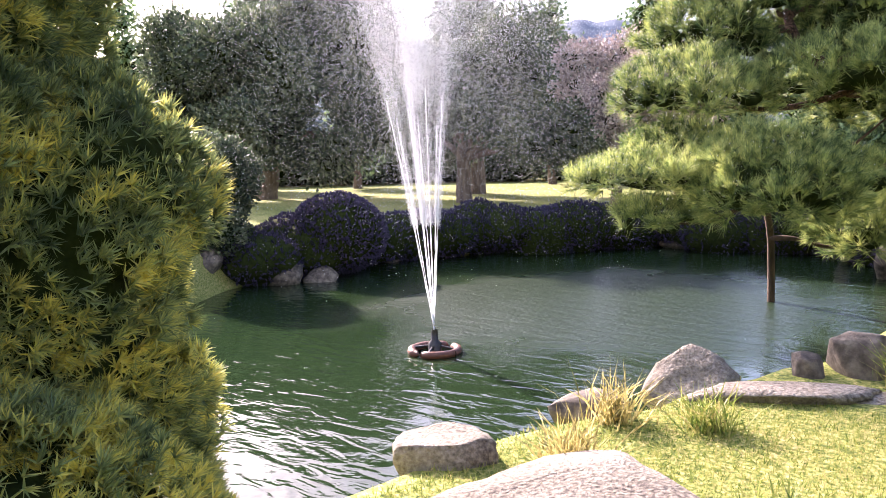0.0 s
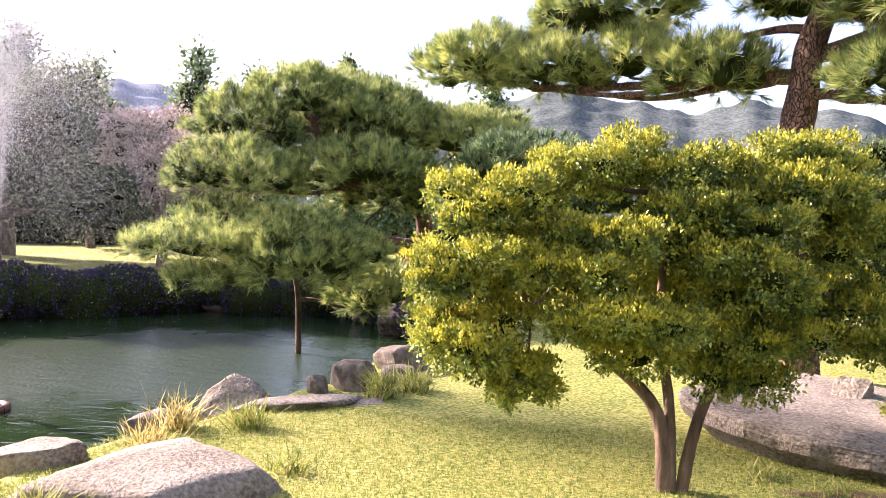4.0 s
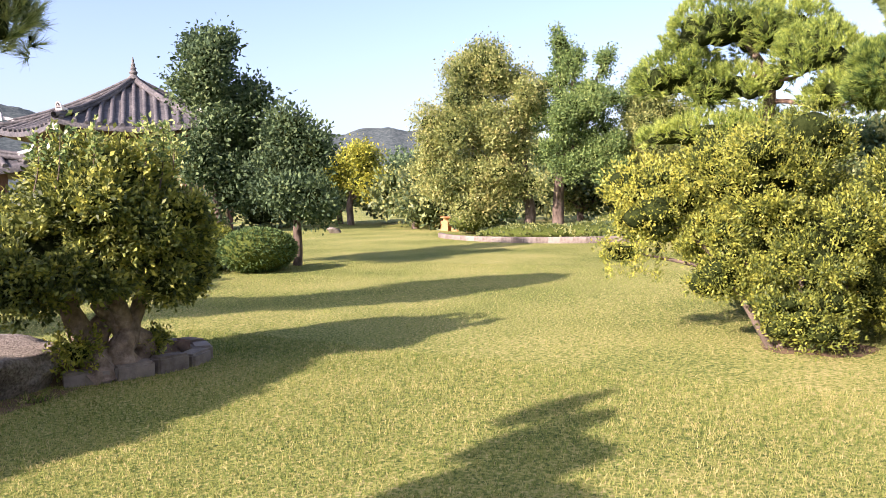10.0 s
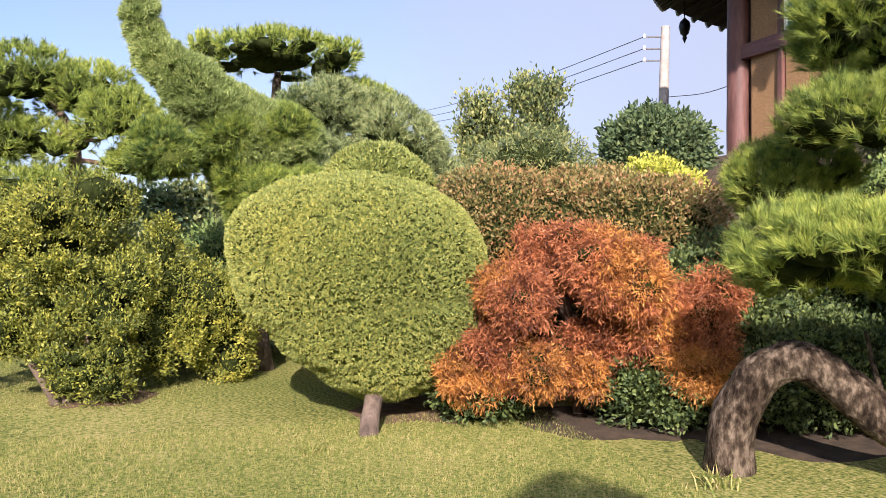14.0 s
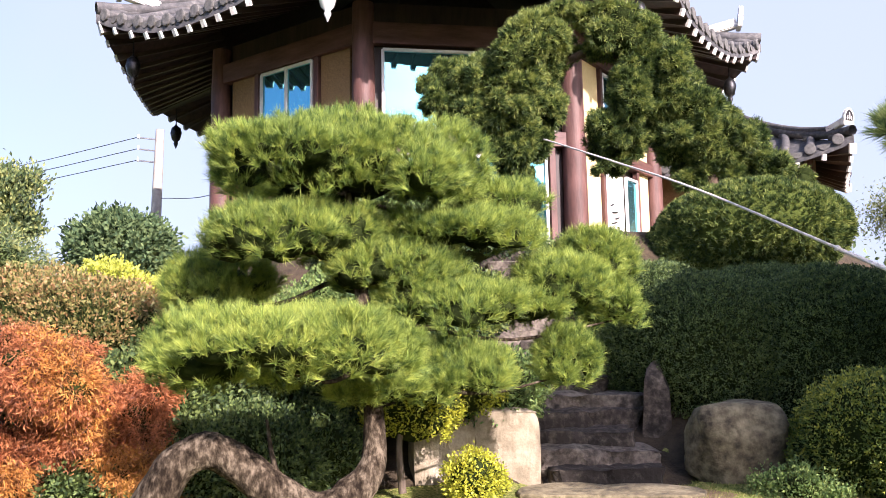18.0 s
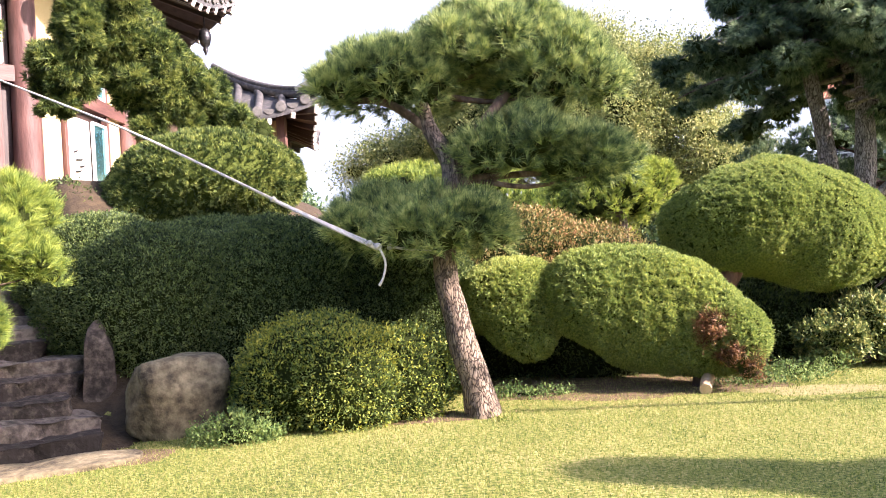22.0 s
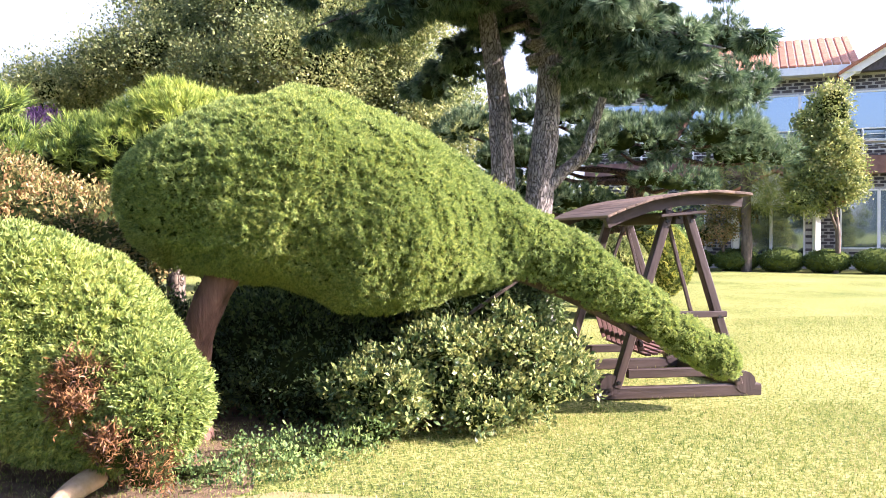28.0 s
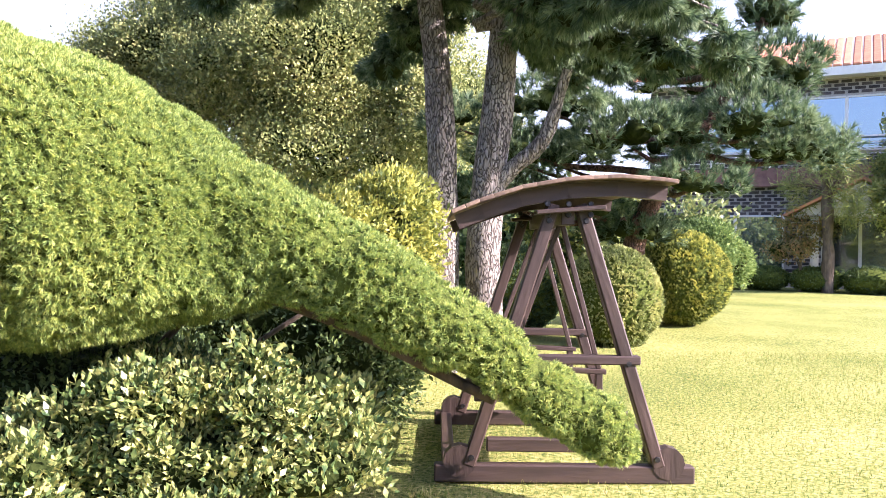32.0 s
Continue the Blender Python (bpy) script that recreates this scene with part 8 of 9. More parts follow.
# rocks along the near bank
for at, size, seed, m, yaw, flat in [((-0.50, 3.45, 0.02), (1.90, 1.45, 0.96), 40, M_STONE, 25, 0.25), ((-1.50, 3.9, 0.0), (0.80, 0.62, 0.62), 41, M_STONE, -20, 0.2), ((-1.22, 2.85, -0.06), (1.00, 0.75, 0.56), 42, M_STONE, 40, 0.3),
                                     ((-1.22, 6.1, -0.16), (0.90, 0.70, 0.66), 43, M_STONE, 30, 0.0), ((-1.36, 5.1, 0.0), (0.72, 0.40, 0.36), 44, M_STONE_DARK, 40, 0.2), ((-0.62, 5.9, -0.02), (1.5, 0.5, 0.36), 45, M_STONE, 38, 0.3),
                                     ((-0.54, 6.60, 0.04), (0.30, 0.28, 0.42), 46, M_STONE_DARK, 0, 0.3), ((-0.22, 6.95, 0.10), (0.62, 0.50, 0.72), 47, M_STONE_DARK, 15, 0.3), ((-0.02, 8.1, 0.10), (0.85, 0.7, 0.72), 48, M_STONE_DARK, 40, 0.3), ((0.25, 9.0, 0.0), (0.8, 0.7, 0.6), 49, M_STONE, 0, 0.3), ((-0.02, 6.3, -0.06), (0.9, 0.35, 0.24), 51, M_STONE, 50, 0.3),
                                     ((-2.3, 3.0, -0.55), (1.0, 0.8, 0.7), 52, M_STONE, 10, 0.3), ((0.3, 10.6, -0.2), (1.0, 0.9, 0.8), 53, M_STONE_DARK, 30, 0.2), ((0.1, 7.5, 0.05), (0.5, 0.4, 0.4), 55, M_STONE_DARK, 70, 0.3)]:
    rock("pond_rock", at, size, seed, m, "weathered granite rock at the pond's edge" if m is M_STONE else "dark wet-stained rock at the pond's edge", yaw, flat=flat, group="pond edge rocks")
for i, (x, y, z, s) in enumerate([(-12.0, 10.9, -0.7, 1.4), (-12.6, 9.4, -0.5, 1.5), (-11.4, 11.5, -0.9, 0.9), (-3.6, 19.6, -0.6, 1.3), (-5.6, 20.6, -0.7, 1.5), (-2.2, 17.6, -0.6, 1.2), (-7.8, 20.2, -0.8, 1.3), (-12.4, 14.4, -0.9, 1.2), (-10.3, 18.2, -0.9, 1.1)]):
    rock("bank_rock", (x, y, z), (s, s * 0.8, s * 0.75), 600 + i, M_STONE_DARK, "dark rock on the far bank", 40 * i, sub=3, group="far bank rocks")
rock("boulder", (3.88, -11.42, 0.44), (1.85, 1.45, 1.75), 52, M_BOULDER, "large beige weathered boulder beside the steps", 60, cuts=16, cut=(0.54, 0.66), rough=0.10, flat=0.40)
rock("standing_stone", (4.92, -11.70, 0.6), (0.52, 0.6, 2.0), 54, M_STEP, "tall dark stone at the side of the steps", 10, cuts=16, cut=(0.45, 0.7), rough=0.08)
for i, (x, y, s, m) in enumerate([(9.6, 15.3, 0.9, M_STONE_DARK), (10.6, 15.0, 1.0, M_STONE_DARK), (7.5, 15.4, 0.8, M_STONE), (31.0, 21.3, 0.9, M_STONE), (14.1, 13.6, 0.6, M_STONE)]):
    rock("lawn_rock", (x, y, 0.12), (s, s * 0.7, s * 0.55), 620 + i, m, "rock lying at the back of the lawn", 30 * i, sub=3)

# flat rock of the rockery and the camellia's planter
slab("rockery_slab", [(2.85, 6.3), (3.0, 5.6), (3.45, 5.1), (4.1, 4.75), (4.75, 4.8), (5.05, 5.6), (4.9, 6.9), (3.8, 7.3)], -0.10, 0.27, M_STONE, "broad flat weathered rock with an undercut rim", "rock", under=0.76, seed=71, rough=0.05, top_slope=(-0.01, 0.05))
slab("rockery_slab", [(4.72, 4.72), (5.3, 4.62), (5.85, 4.75), (6.2, 5.4), (6.1, 6.4), (5.3, 6.8), (4.85, 5.9)], -0.10, 0.33, M_STONE, "dark flat rock beside the planter", "rock", under=0.86, seed=72, rough=0.05)
rock("upright_rock", (4.3, 6.45, 0.34), (0.42, 0.36, 0.42), 73, M_STONE, "small upright rock on the flat slab", 10)
planter = thing("planter", (6.6, 5.0, 0), "low bed edged with cut kerb stones", "planter")
arc = [(5.85, 4.72), (6.2, 4.52), (6.55, 4.40), (6.9, 4.36), (7.22, 4.45), (7.42, 4.72), (7.48, 5.05), (7.35, 5.4), (7.1, 5.62), (6.75, 5.75)]
kerb_me = None
for i in range(len(arc) - 1):
    (x0, y0), (x1, y1) = arc[i], arc[i + 1]
    bm = bmesh.new()
    bmesh.ops.create_cube(bm, size=1)
    bmesh.ops.scale(bm, vec=(math.hypot(x1 - x0, y1 - y0) - 0.012, 0.19, 0.18), verts=bm.verts)
    bmesh.ops.bevel(bm, geom=bm.edges[:], offset=0.022, segments=2, affect="EDGES")
    ob = part("kerb_stone", bm, M_KERB, None)
    ob.parent = planter
    ob.matrix_parent_inverse = planter.matrix_basis.inverted()
    ob.matrix_basis = pose((x0 + x1) / 2, (y0 + y1) / 2, 0.045 + 0.012 * (i % 3), 2 * (i % 2), 1.5 * (i % 3) - 1.5, math.degrees(math.atan2(y1 - y0, x1 - x0)))


def patch(name, cx, cy, rx, ry, material, label, seed, lift=0.008, height=0.0, kind="structure"):
    """A thin irregular patch laid on the ground."""
    a = np.linspace(0, 2 * math.pi, 48, endpoint=False)
    w = 1 + lumps(np.stack([np.cos(a), np.sin(a), 0 * a], 1), 0.3, 3.0, seed) + lumps(np.stack([np.cos(a), np.sin(a), 0 * a], 1), 0.12, 11.0, seed)
    V, k = [], np.arange(48)
    rings = np.linspace(1, 0.05, 9)
    for s in rings:
        x, y = cx + rx * s * w * np.cos(a), cy + ry * s * w * np.sin(a)
        edge = smooth((1 - s) * 3)
        V.append(np.stack([x, y, ground_z(x, y) + lift * edge - 0.012 * (s > 0.99) + height * edge], 1))
    F = np.concatenate([np.stack([j * 48 + k, j * 48 + (k + 1) % 48, (j + 1) * 48 + (k + 1) % 48, (j + 1) * 48 + k], 1) for j in range(8)] + [])
    V = np.concatenate(V)
    return link(name, np_mesh(name, [(V, F, 0), (V, np.array([list(8 * 48 + k)]), 0)], [material]), None, label, "soil", kind=kind)


patch("soil_planter", 6.6, 5.05, 0.95, 0.62, M_SOIL, "bare reddish soil in the planter", 1, 0.01, 0.10)
patch("soil_globe", 8.75, -3.8, 0.75, 0.6, M_SOIL, "bare soil under the globe and maple", 2)
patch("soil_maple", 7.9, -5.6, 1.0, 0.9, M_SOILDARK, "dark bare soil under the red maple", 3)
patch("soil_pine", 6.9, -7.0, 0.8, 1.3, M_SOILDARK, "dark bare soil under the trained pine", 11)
patch("soil_topiary", -0.8, -13.2, 2.3, 1.1, M_SOIL, "bare red soil under the clipped lumps", 4)
patch("soil_path", -3.3, -12.2, 0.9, 0.35, M_SOILPALE, "pale worn soil at the lawn's edge", 5)
patch("soil_azalea", 10.3, -0.85, 0.5, 0.5, M_SOIL, "bare soil under the azalea", 6)
patch("soil_rock", 4.6, 4.55, 1.3, 0.25, M_SOIL, "dry soil strip along the flat rock", 7)
patch("soil_animal", -3.6, -14.6, 1.8, 0.8, M_SOIL, "bare soil under the large topiary", 8)
patch("soil_bush", 1.9, -11.6, 1.5, 0.5, M_SOIL, "bare soil under the front bush", 9)
patch("soil_steps", 4.3, -10.3, 0.8, 0.45, M_SOIL, "trodden soil at the foot of the steps", 10)

# low wall and the stone steps up the mound
WALL_A, WALL_B = Vector((6.30, -8.75, 0)), Vector((5.50, -9.92, 0))
wall = thing("low_wall", (5.9, -9.35, 0), "low retaining wall of rough granite blocks", "wall", kind="structure")
along = (WALL_B - WALL_A).normalized()
cross = Vector((-along.y, along.x, 0))
for i, (u0, u1, h) in enumerate([(0.0, 0.46, 0.72), (0.47, 1.0, 0.80)]):
    a, b = WALL_A.lerp(WALL_B, u0), WALL_A.lerp(WALL_B, u1)
    pts = [(a + cross * 0.02).xy, (b + cross * 0.0).xy, (b + cross * 0.38).xy, (a + cross * 0.38).xy]
    pts = [tuple(p) for p in pts]
    fine = []
    for p, q in zip(pts, pts[1:] + pts[:1]):
        fine += [(p[0] + (q[0] - p[0]) * k, p[1] + (q[1] - p[1]) * k) for k in (0.04, 0.35, 0.65, 0.96)]
    slab("wall_block", fine, -0.15, h, M_STONEPALE, "", "", parent=wall, seed=80 + i, rough=0.03)
up_dir = Vector((0.69, -0.72, 0)).normalized()
side = Vector((-up_dir.y, up_dir.x, 0))
steps = thing("garden_steps", (4.95, -10.45, 0), "rough stone steps climbing the mound", "steps")
for i in range(19):
    c = Vector((4.98, -10.42, 0)) + up_dir * (0.33 * i)
    w = 0.64 + 0.10 * math.sin(i * 2.3)
    c = c + side * (0.07 * math.sin(i * 4.1)) + up_dir * (0.05 * math.sin(i * 2.9))
    skew = 0.10 * math.sin(i * 3.7)
    o = []
    for u, v in ((-1, -0.16), (-0.5, -0.20), (0, -0.17), (0.5, -0.21), (1, -0.15), (1.02, 0.1), (1, 0.3), (0.3, 0.32), (-0.4, 0.31), (-1, 0.3), (-1.03, 0.1)):
        p = c + side * (u * w) + up_dir * (v + skew * u)
        o.append((p.x, p.y))
    top_ = 0.175 * (i + 1) + 0.025 * math.sin(i * 5.3)
    slab("step_stone", o, top_ - 0.30, top_, M_STEP, "", "", parent=steps, seed=90 + i, rough=0.07, top_slope=(0.05 * math.sin(i * 1.9), 0.05 * math.sin(i * 3.1)))
slab("foot_slab", [(5.2, -9.1), (4.5, -9.5), (3.75, -10.05), (4.0, -10.45), (4.8, -10.1), (5.4, -9.6)], -0.08, 0.05, M_BOULDER, "flat paving stone at the foot of the steps", "paving", seed=110, rough=0.03)
for i, (x, y, z, s) in enumerate([(6.05, -10.3, 0.5, 0.6), (6.6, -10.8, 0.9, 0.7), (7.15, -11.5, 1.5, 0.7), (5.4, -12.3, 1.2, 0.7)]):
    rock("step_side_rock", (x, y, z), (s, s * 0.8, s * 0.9), 640 + i, M_STEP, "dark rock holding the side of the steps", 50 * i, sub=3, group="rocks beside the steps")


# ---- fountain ----
def build_fountain():
    x, y, z = -5.57, 8.31, WATER_Z
    T = thing("fountain", (x, y, z), "floating pond fountain with tall white jets", "fountain")
    a = np.linspace(0, 2 * math.pi, 25)
    v, f = tube([(x + 0.30 * math.cos(q), y + 0.30 * math.sin(q), z + 0.03) for q in a], [0.055] * 25, 8, 0, 1, 1)
    link("float_ring", np_mesh("float_ring", [(v, f, 0)], [M_FLOAT]), T, "rust-brown float ring")
    for k in range(4):
        q = k * math.pi / 2 + 0.4
        bar("strut", (x + 0.28 * math.cos(q), y + 0.28 * math.sin(q), z + 0.05), (x, y, z + 0.10), 0.03, 0.03, M_METAL, T)
    v, f = tube([(x, y, z - 0.2), (x, y, z + 0.12), (x, y, z + 0.16), (x, y, z + 0.30)], [0.09, 0.09, 0.05, 0.04], 12, 0, 1, 1)
    link("nozzle", np_mesh("nozzle", [(v, f, 0)], [M_METAL]), T, "dark metal nozzle")
    rng = np.random.default_rng(4)
    jets = [(0.108, 20), (0.10, 75), (0.11, 130), (0.105, 185), (0.11, 240), (0.10, 300), (0.04, 40), (0.05, 170), (0.04, 280)]
    lean = np.array((-0.040, -0.034, 0.0))
    for tilt, az in jets:
        d = unit(np.array([math.sin(tilt) * math.cos(radians(az)), math.sin(tilt) * math.sin(radians(az)), math.cos(tilt)]) + lean)
        speed = 11.3 + rng.uniform(-0.4, 0.3)
        ts = np.linspace(0, 0.30 + rng.uniform(-0.06, 0.04), 8)
        pts = [tuple(np.array((x, y, z + 0.28)) + d * speed * t - np.array((0, 0, 4.9 * t * t))) for t in ts]
        v, f = tube(pts, list(np.linspace(0.0075, 0.004, 8)), 6, 0.6, int(az), 5)
        link("jet", np_mesh("jet", [(v, f, 0)], [M_SPRAY]), T, "white water jet")
    # loose drops of the jets' upper course and their fall
    n = 120000
    k = rng.integers(0, len(jets), n)
    tilt = np.array([j[0] for j in jets])[k] + rng.normal(0, 0.012, n)
    az = np.radians(np.array([j[1] for j in jets])[k]) + rng.normal(0, 0.12, n)
    t = 0.14 + 1.85 * rng.uniform(0, 1, n) ** 1.5
    sp = 11.3 * rng.uniform(0.90, 1.02, n)
    p = np.stack([x + (np.sin(tilt) * np.cos(az) + lean[0]) * sp * t, y + (np.sin(tilt) * np.sin(az) + lean[1]) * sp * t, z + 0.28 + np.cos(tilt) * sp * t - 4.9 * t * t], 1)
    p += rng.normal(size=p.shape) * (0.008 + 0.075 * t * t)[:, None] + np.array((0.755, 0.656, 0)) * (0.28 * t * t)[:, None]
    p = p[p[:, 2] > z]
    s = rng.uniform(0.0025, 0.0065, len(p))[:, None]
    base = np.array([(1, 1, 1), (1, -1, -1), (-1, 1, -1), (-1, -1, 1)]) / 1.73
    V = (p[:, None] + base[None] * s[:, None]).reshape(-1, 3)
    q = np.arange(len(p))[:, None] * 4
    F = np.concatenate([q + np.array([tri]) for tri in ((0, 1, 2), (0, 3, 1), (0, 2, 3), (1, 3, 2))])
    n2 = 250000
    tl, az2, t2, sp2 = np.abs(rng.normal(0.0, 0.085, n2)), rng.uniform(0, 6.28, n2), rng.uniform(0.35, 1.8, n2), 11.3 * rng.uniform(0.85, 1.02, n2)
    p2 = np.stack([x + (np.sin(tl) * np.cos(az2) + lean[0]) * sp2 * t2, y + (np.sin(tl) * np.sin(az2) + lean[1]) * sp2 * t2, z + 0.28 + np.cos(tl) * sp2 * t2 - 4.9 * t2 * t2], 1) + np.array((0.755, 0.656, 0)) * (rng.uniform(0.1, 0.75, n2) * t2 * t2)[:, None]
    p2 = p2[p2[:, 2] > z]
    V2 = (p2[:, None] + base[None] * rng.uniform(0.003, 0.006, len(p2))[:, None, None]).reshape(-1, 3)
    q2 = np.arange(len(p2))[:, None] * 4
    F2 = np.concatenate([q2 + np.array([tri]) for tri in ((0, 1, 2), (0, 3, 1), (0, 2, 3), (1, 3, 2))])
    link("mist", np_mesh("mist", [(V2, F2, 0)], [M_SPRAY]), T, "fine white mist round the jets", kind="stuff")
    link("spray", np_mesh("spray", [(V, F, 0)], [M_SPRAY]), T, "fine falling water drops", kind="stuff")


build_fountain()


# ---- swing ----
def build_swing():
    T = thing("garden_swing", (-6.92, -15.85, 0), "dark stained timber garden swing seat with arched roof", "swing")
    xc = -6.92
    for y in (-15.0, -16.72):
        for s in (-1, 1):
            leg = bar("leg", (xc + s * 0.64, y, 0.10), (xc + s * 0.09, y, 1.86), 0.085, 0.11, M_WOOD, T, up=(0, 1, 0), bevel=0.01)
            for zz, r in ((0.16, 0.03), (0.80, 0.03), (1.75, 0.03)):
                u = (zz - 0.10) / 1.76
                px_ = xc + s * (0.64 - 0.55 * u)
                v, f = tube([(px_, y + 0.05, zz), (px_, y + 0.066, zz)], [0.022, 0.018], 8, 0, 1, 1)
                link("bolt", np_mesh("bolt", [(v, f, 0), (v, np.array([list(range(len(v) - 8, len(v)))]), 0)], [M_METAL]), leg, "round bolt head")
            v, f = tube([(xc + s * 0.70, y - 0.05, 0.13), (xc + s * 0.70, y + 0.05, 0.13)], [0.11, 0.11], 12, 0, 1, 1)
            link("foot_block", np_mesh("foot_block", [(v, f, 0), (v, np.array([list(range(12)), list(range(len(v) - 12, len(v)))]), 0)], [M_WOOD], smooth=False), T)
        bar("foot_beam", (-7.80, y, 0.05), (-6.05, y, 0.05), 0.09, 0.12, M_WOOD, T, bevel=0.01)
        bar("low_rail", (-7.45, y, 0.24), (-6.40, y, 0.24), 0.07, 0.09, M_WOOD, T, bevel=0.008)
        bar("side_shelf", (-7.42, y + 0.02, 0.82), (-6.50, y + 0.02, 0.82), 0.09, 0.06, M_WOOD, T, bevel=0.008)
        arc_ = [(-6.18, 1.78), (-6.35, 1.85), (-6.6, 1.94), (-6.92, 2.0), (-7.25, 2.02), (-7.45, 2.005), (-7.58, 1.99)]
        for (x0, z0), (x1, z1) in zip(arc_, arc_[1:]):
            bar("roof_rib", (x0, y, z0 - 0.05), (x1 - 0.004, y, z1 - 0.05), 0.09, 0.10, M_WOOD, T, bevel=0)
        bar("head_plate", (xc - 0.24, y + 0.05, 1.84), (xc + 0.22, y + 0.05, 1.80), 0.03, 0.17, M_WOOD, T, up=(0, 1, 0), bevel=0.006)
        for dx in (-0.15, 0.0, 0.14):
            for dz in (1.79, 1.86):
                v, f = tube([(xc + dx, y + 0.065, dz), (xc + dx, y + 0.080, dz)], [0.022, 0.018], 8, 0, 1, 1)
                link("bolt", np_mesh("bolt", [(v, f, 0), (v, np.array([list(range(len(v) - 8, len(v)))]), 0)], [M_METAL]), T, "round bolt head")
    X = np.linspace(-6.14, -7.62, 17)
    Z = np.interp(X, [-7.8, -7.55, -7.25, -6.92, -6.6, -6.3, -5.98], [1.96, 2.0, 2.02, 2.0, 1.94, 1.84, 1.70])
    for i in range(16):
        bar("roof_board", ((X[i] + X[i + 1]) / 2, -14.82, (Z[i] + Z[i + 1]) / 2 + 0.022), ((X[i] + X[i + 1]) / 2, -16.92, (Z[i] + Z[i + 1]) / 2 + 0.022), 0.098, 0.028, M_ROOFBOARD, T, bevel=0.004, up=(Z[i + 1] - Z[i], 0, X[i] - X[i + 1]))
    bar("ridge_beam", (xc, -14.95, 1.78), (xc, -16.78, 1.78), 0.09, 0.12, M_WOOD, T)
    bar("ground_beam", (-6.15, -15.0, 0.05), (-6.15, -16.72, 0.05), 0.09, 0.10, M_WOOD, T)
    bar("ground_beam", (-7.70, -15.0, 0.05), (-7.70, -16.72, 0.05), 0.09, 0.10, M_WOOD, T)
    seat = bar("seat_rail", (-7.18, -15.25, 0.42), (-7.18, -16.45, 0.42), 0.05, 0.07, M_WOOD, T)
    for i in range(7):
        bar("seat_slat", (-7.16 + 0.075 * i, -15.22, 0.455 - 0.012 * i), (-7.16 + 0.075 * i, -16.48, 0.455 - 0.012 * i), 0.06, 0.022, M_SWINGSEAT, T, bevel=0.003)
    for i in range(8):
        y = -15.28 - 0.165 * i
        bar("back_slat", (-6.66, y, 0.42), (-6.50, y, 0.95), 0.07, 0.02, M_SWINGSEAT, T, bevel=0.003, up=(0, 1, 0))
    for z, x in ((0.50, -6.635), (0.93, -6.50)):
        bar("back_rail", (x, -15.22, z), (x, -16.48, z), 0.04, 0.06, M_WOOD, T)
    for y in (-15.24, -16.46):
        bar("arm_rest", (-7.25, y, 0.70), (-6.55, y, 0.72), 0.06, 0.035, M_WOOD, T)
        bar("arm_post", (-7.20, y, 0.42), (-7.20, y, 0.70), 0.05, 0.05, M_WOOD, T)
        for x in (-7.2, -6.55):
            bar("hanger", (x, y, 0.72), (xc, y, 1.76), 0.035, 0.035, M_WOOD, T, bevel=0.004)


build_swing()


# ---- rope from the leaning pine to the yew ----
rope = thing("guy_rope", (1.5, -11.15, 1.89), "white guy rope tied from the pine to the yew", "rope")
line = [(1.50, -11.2, 1.89), (2.4, -11.25, 2.36), (4.1, -11.4, 3.3), (5.6, -12.1, 4.0), (7.25, -12.9, 4.75)]
limb("strand", line, [0.018, 0.016, 0.014, 0.013, 0.012], M_ROPE, rope, seg=8)
limb("strand", [(1.5, -11.17, 1.86), (2.0, -11.2, 2.13), (2.62, -11.25, 2.47)], [0.016, 0.018, 0.016], M_ROPE, rope, seg=8)
limb("tail", [(1.48, -11.15, 1.88), (1.42, -11.13, 1.72), (1.45, -11.12, 1.56), (1.50, -11.12, 1.48)], [0.014, 0.013, 0.013, 0.018], M_ROPE, rope, seg=7)
for at, r in (((1.50, -11.17, 1.89), 0.045), ((1.38, -11.25, 1.88), 0.04), ((2.62, -11.26, 2.48), 0.035), ((1.58, -11.16, 1.93), 0.035)):
    v, f = BALLS[2]
    link("knot", np_mesh("knot", [(v * r * (1 + lumps(v, 0.25, 4.0, 3)[:, None]) + np.array(at), f, 0)], [M_ROPE]), rope, "tight rope knot")
limb("wrap", [(1.38, -11.25, 1.88), (1.15, -11.35, 1.83), (0.98, -11.5, 1.82), (0.88, -11.58, 1.80)], [0.014] * 4, M_ROPE, rope, seg=7)

# ---- power pole and wires ----
pole = thing("power_pole", (28.6, -18.4, 0), "grey concrete power pole with a dark foot", "pole")
limb("shaft", [(28.6, -18.4, -0.2), (28.6, -18.4, 5.0), (28.55, -18.5, 9.9)], [0.24, 0.21, 0.16], M_CONCRETE, pole, seg=12)
limb("foot_sleeve", [(28.6, -18.4, -0.2), (28.6, -18.4, 5.4)], [0.26, 0.235], M_METAL, pole, seg=12)
for z in (8.6, 9.05, 9.5):
    bar("cross_arm", (28.55, -18.5, z), (28.9, -17.8, z + 0.03), 0.05, 0.05, M_METAL, pole)
    v, f = tube([(28.9, -17.8, z), (28.9, -17.8, z + 0.16)], [0.05, 0.035], 8, 0, 1, 1)
    link("insulator", np_mesh("insulator", [(v, f, 0)], [M_WHITE]), pole)
for i, z in enumerate((8.65, 9.1, 9.55)):
    wires = thing("power_wire", (28.9, -17.8, z), "thin overhead power wire", "wire", "power wires")
    e = Vector((60.4, -14.4, 10.4 + 0.42 * i))
    s = Vector((28.9, -17.8, z))
    limb("cable", [tuple(s.lerp(e, u) - Vector((0, 0, 1.0 * u * (1 - u) * 2))) for u in (0, 0.25, 0.5, 0.75, 1)], [0.016] * 5, M_METAL, wires, seg=5)
wires = thing("service_wire", (28.5, -18.5, 7.2), "service wire to the house", "wire")
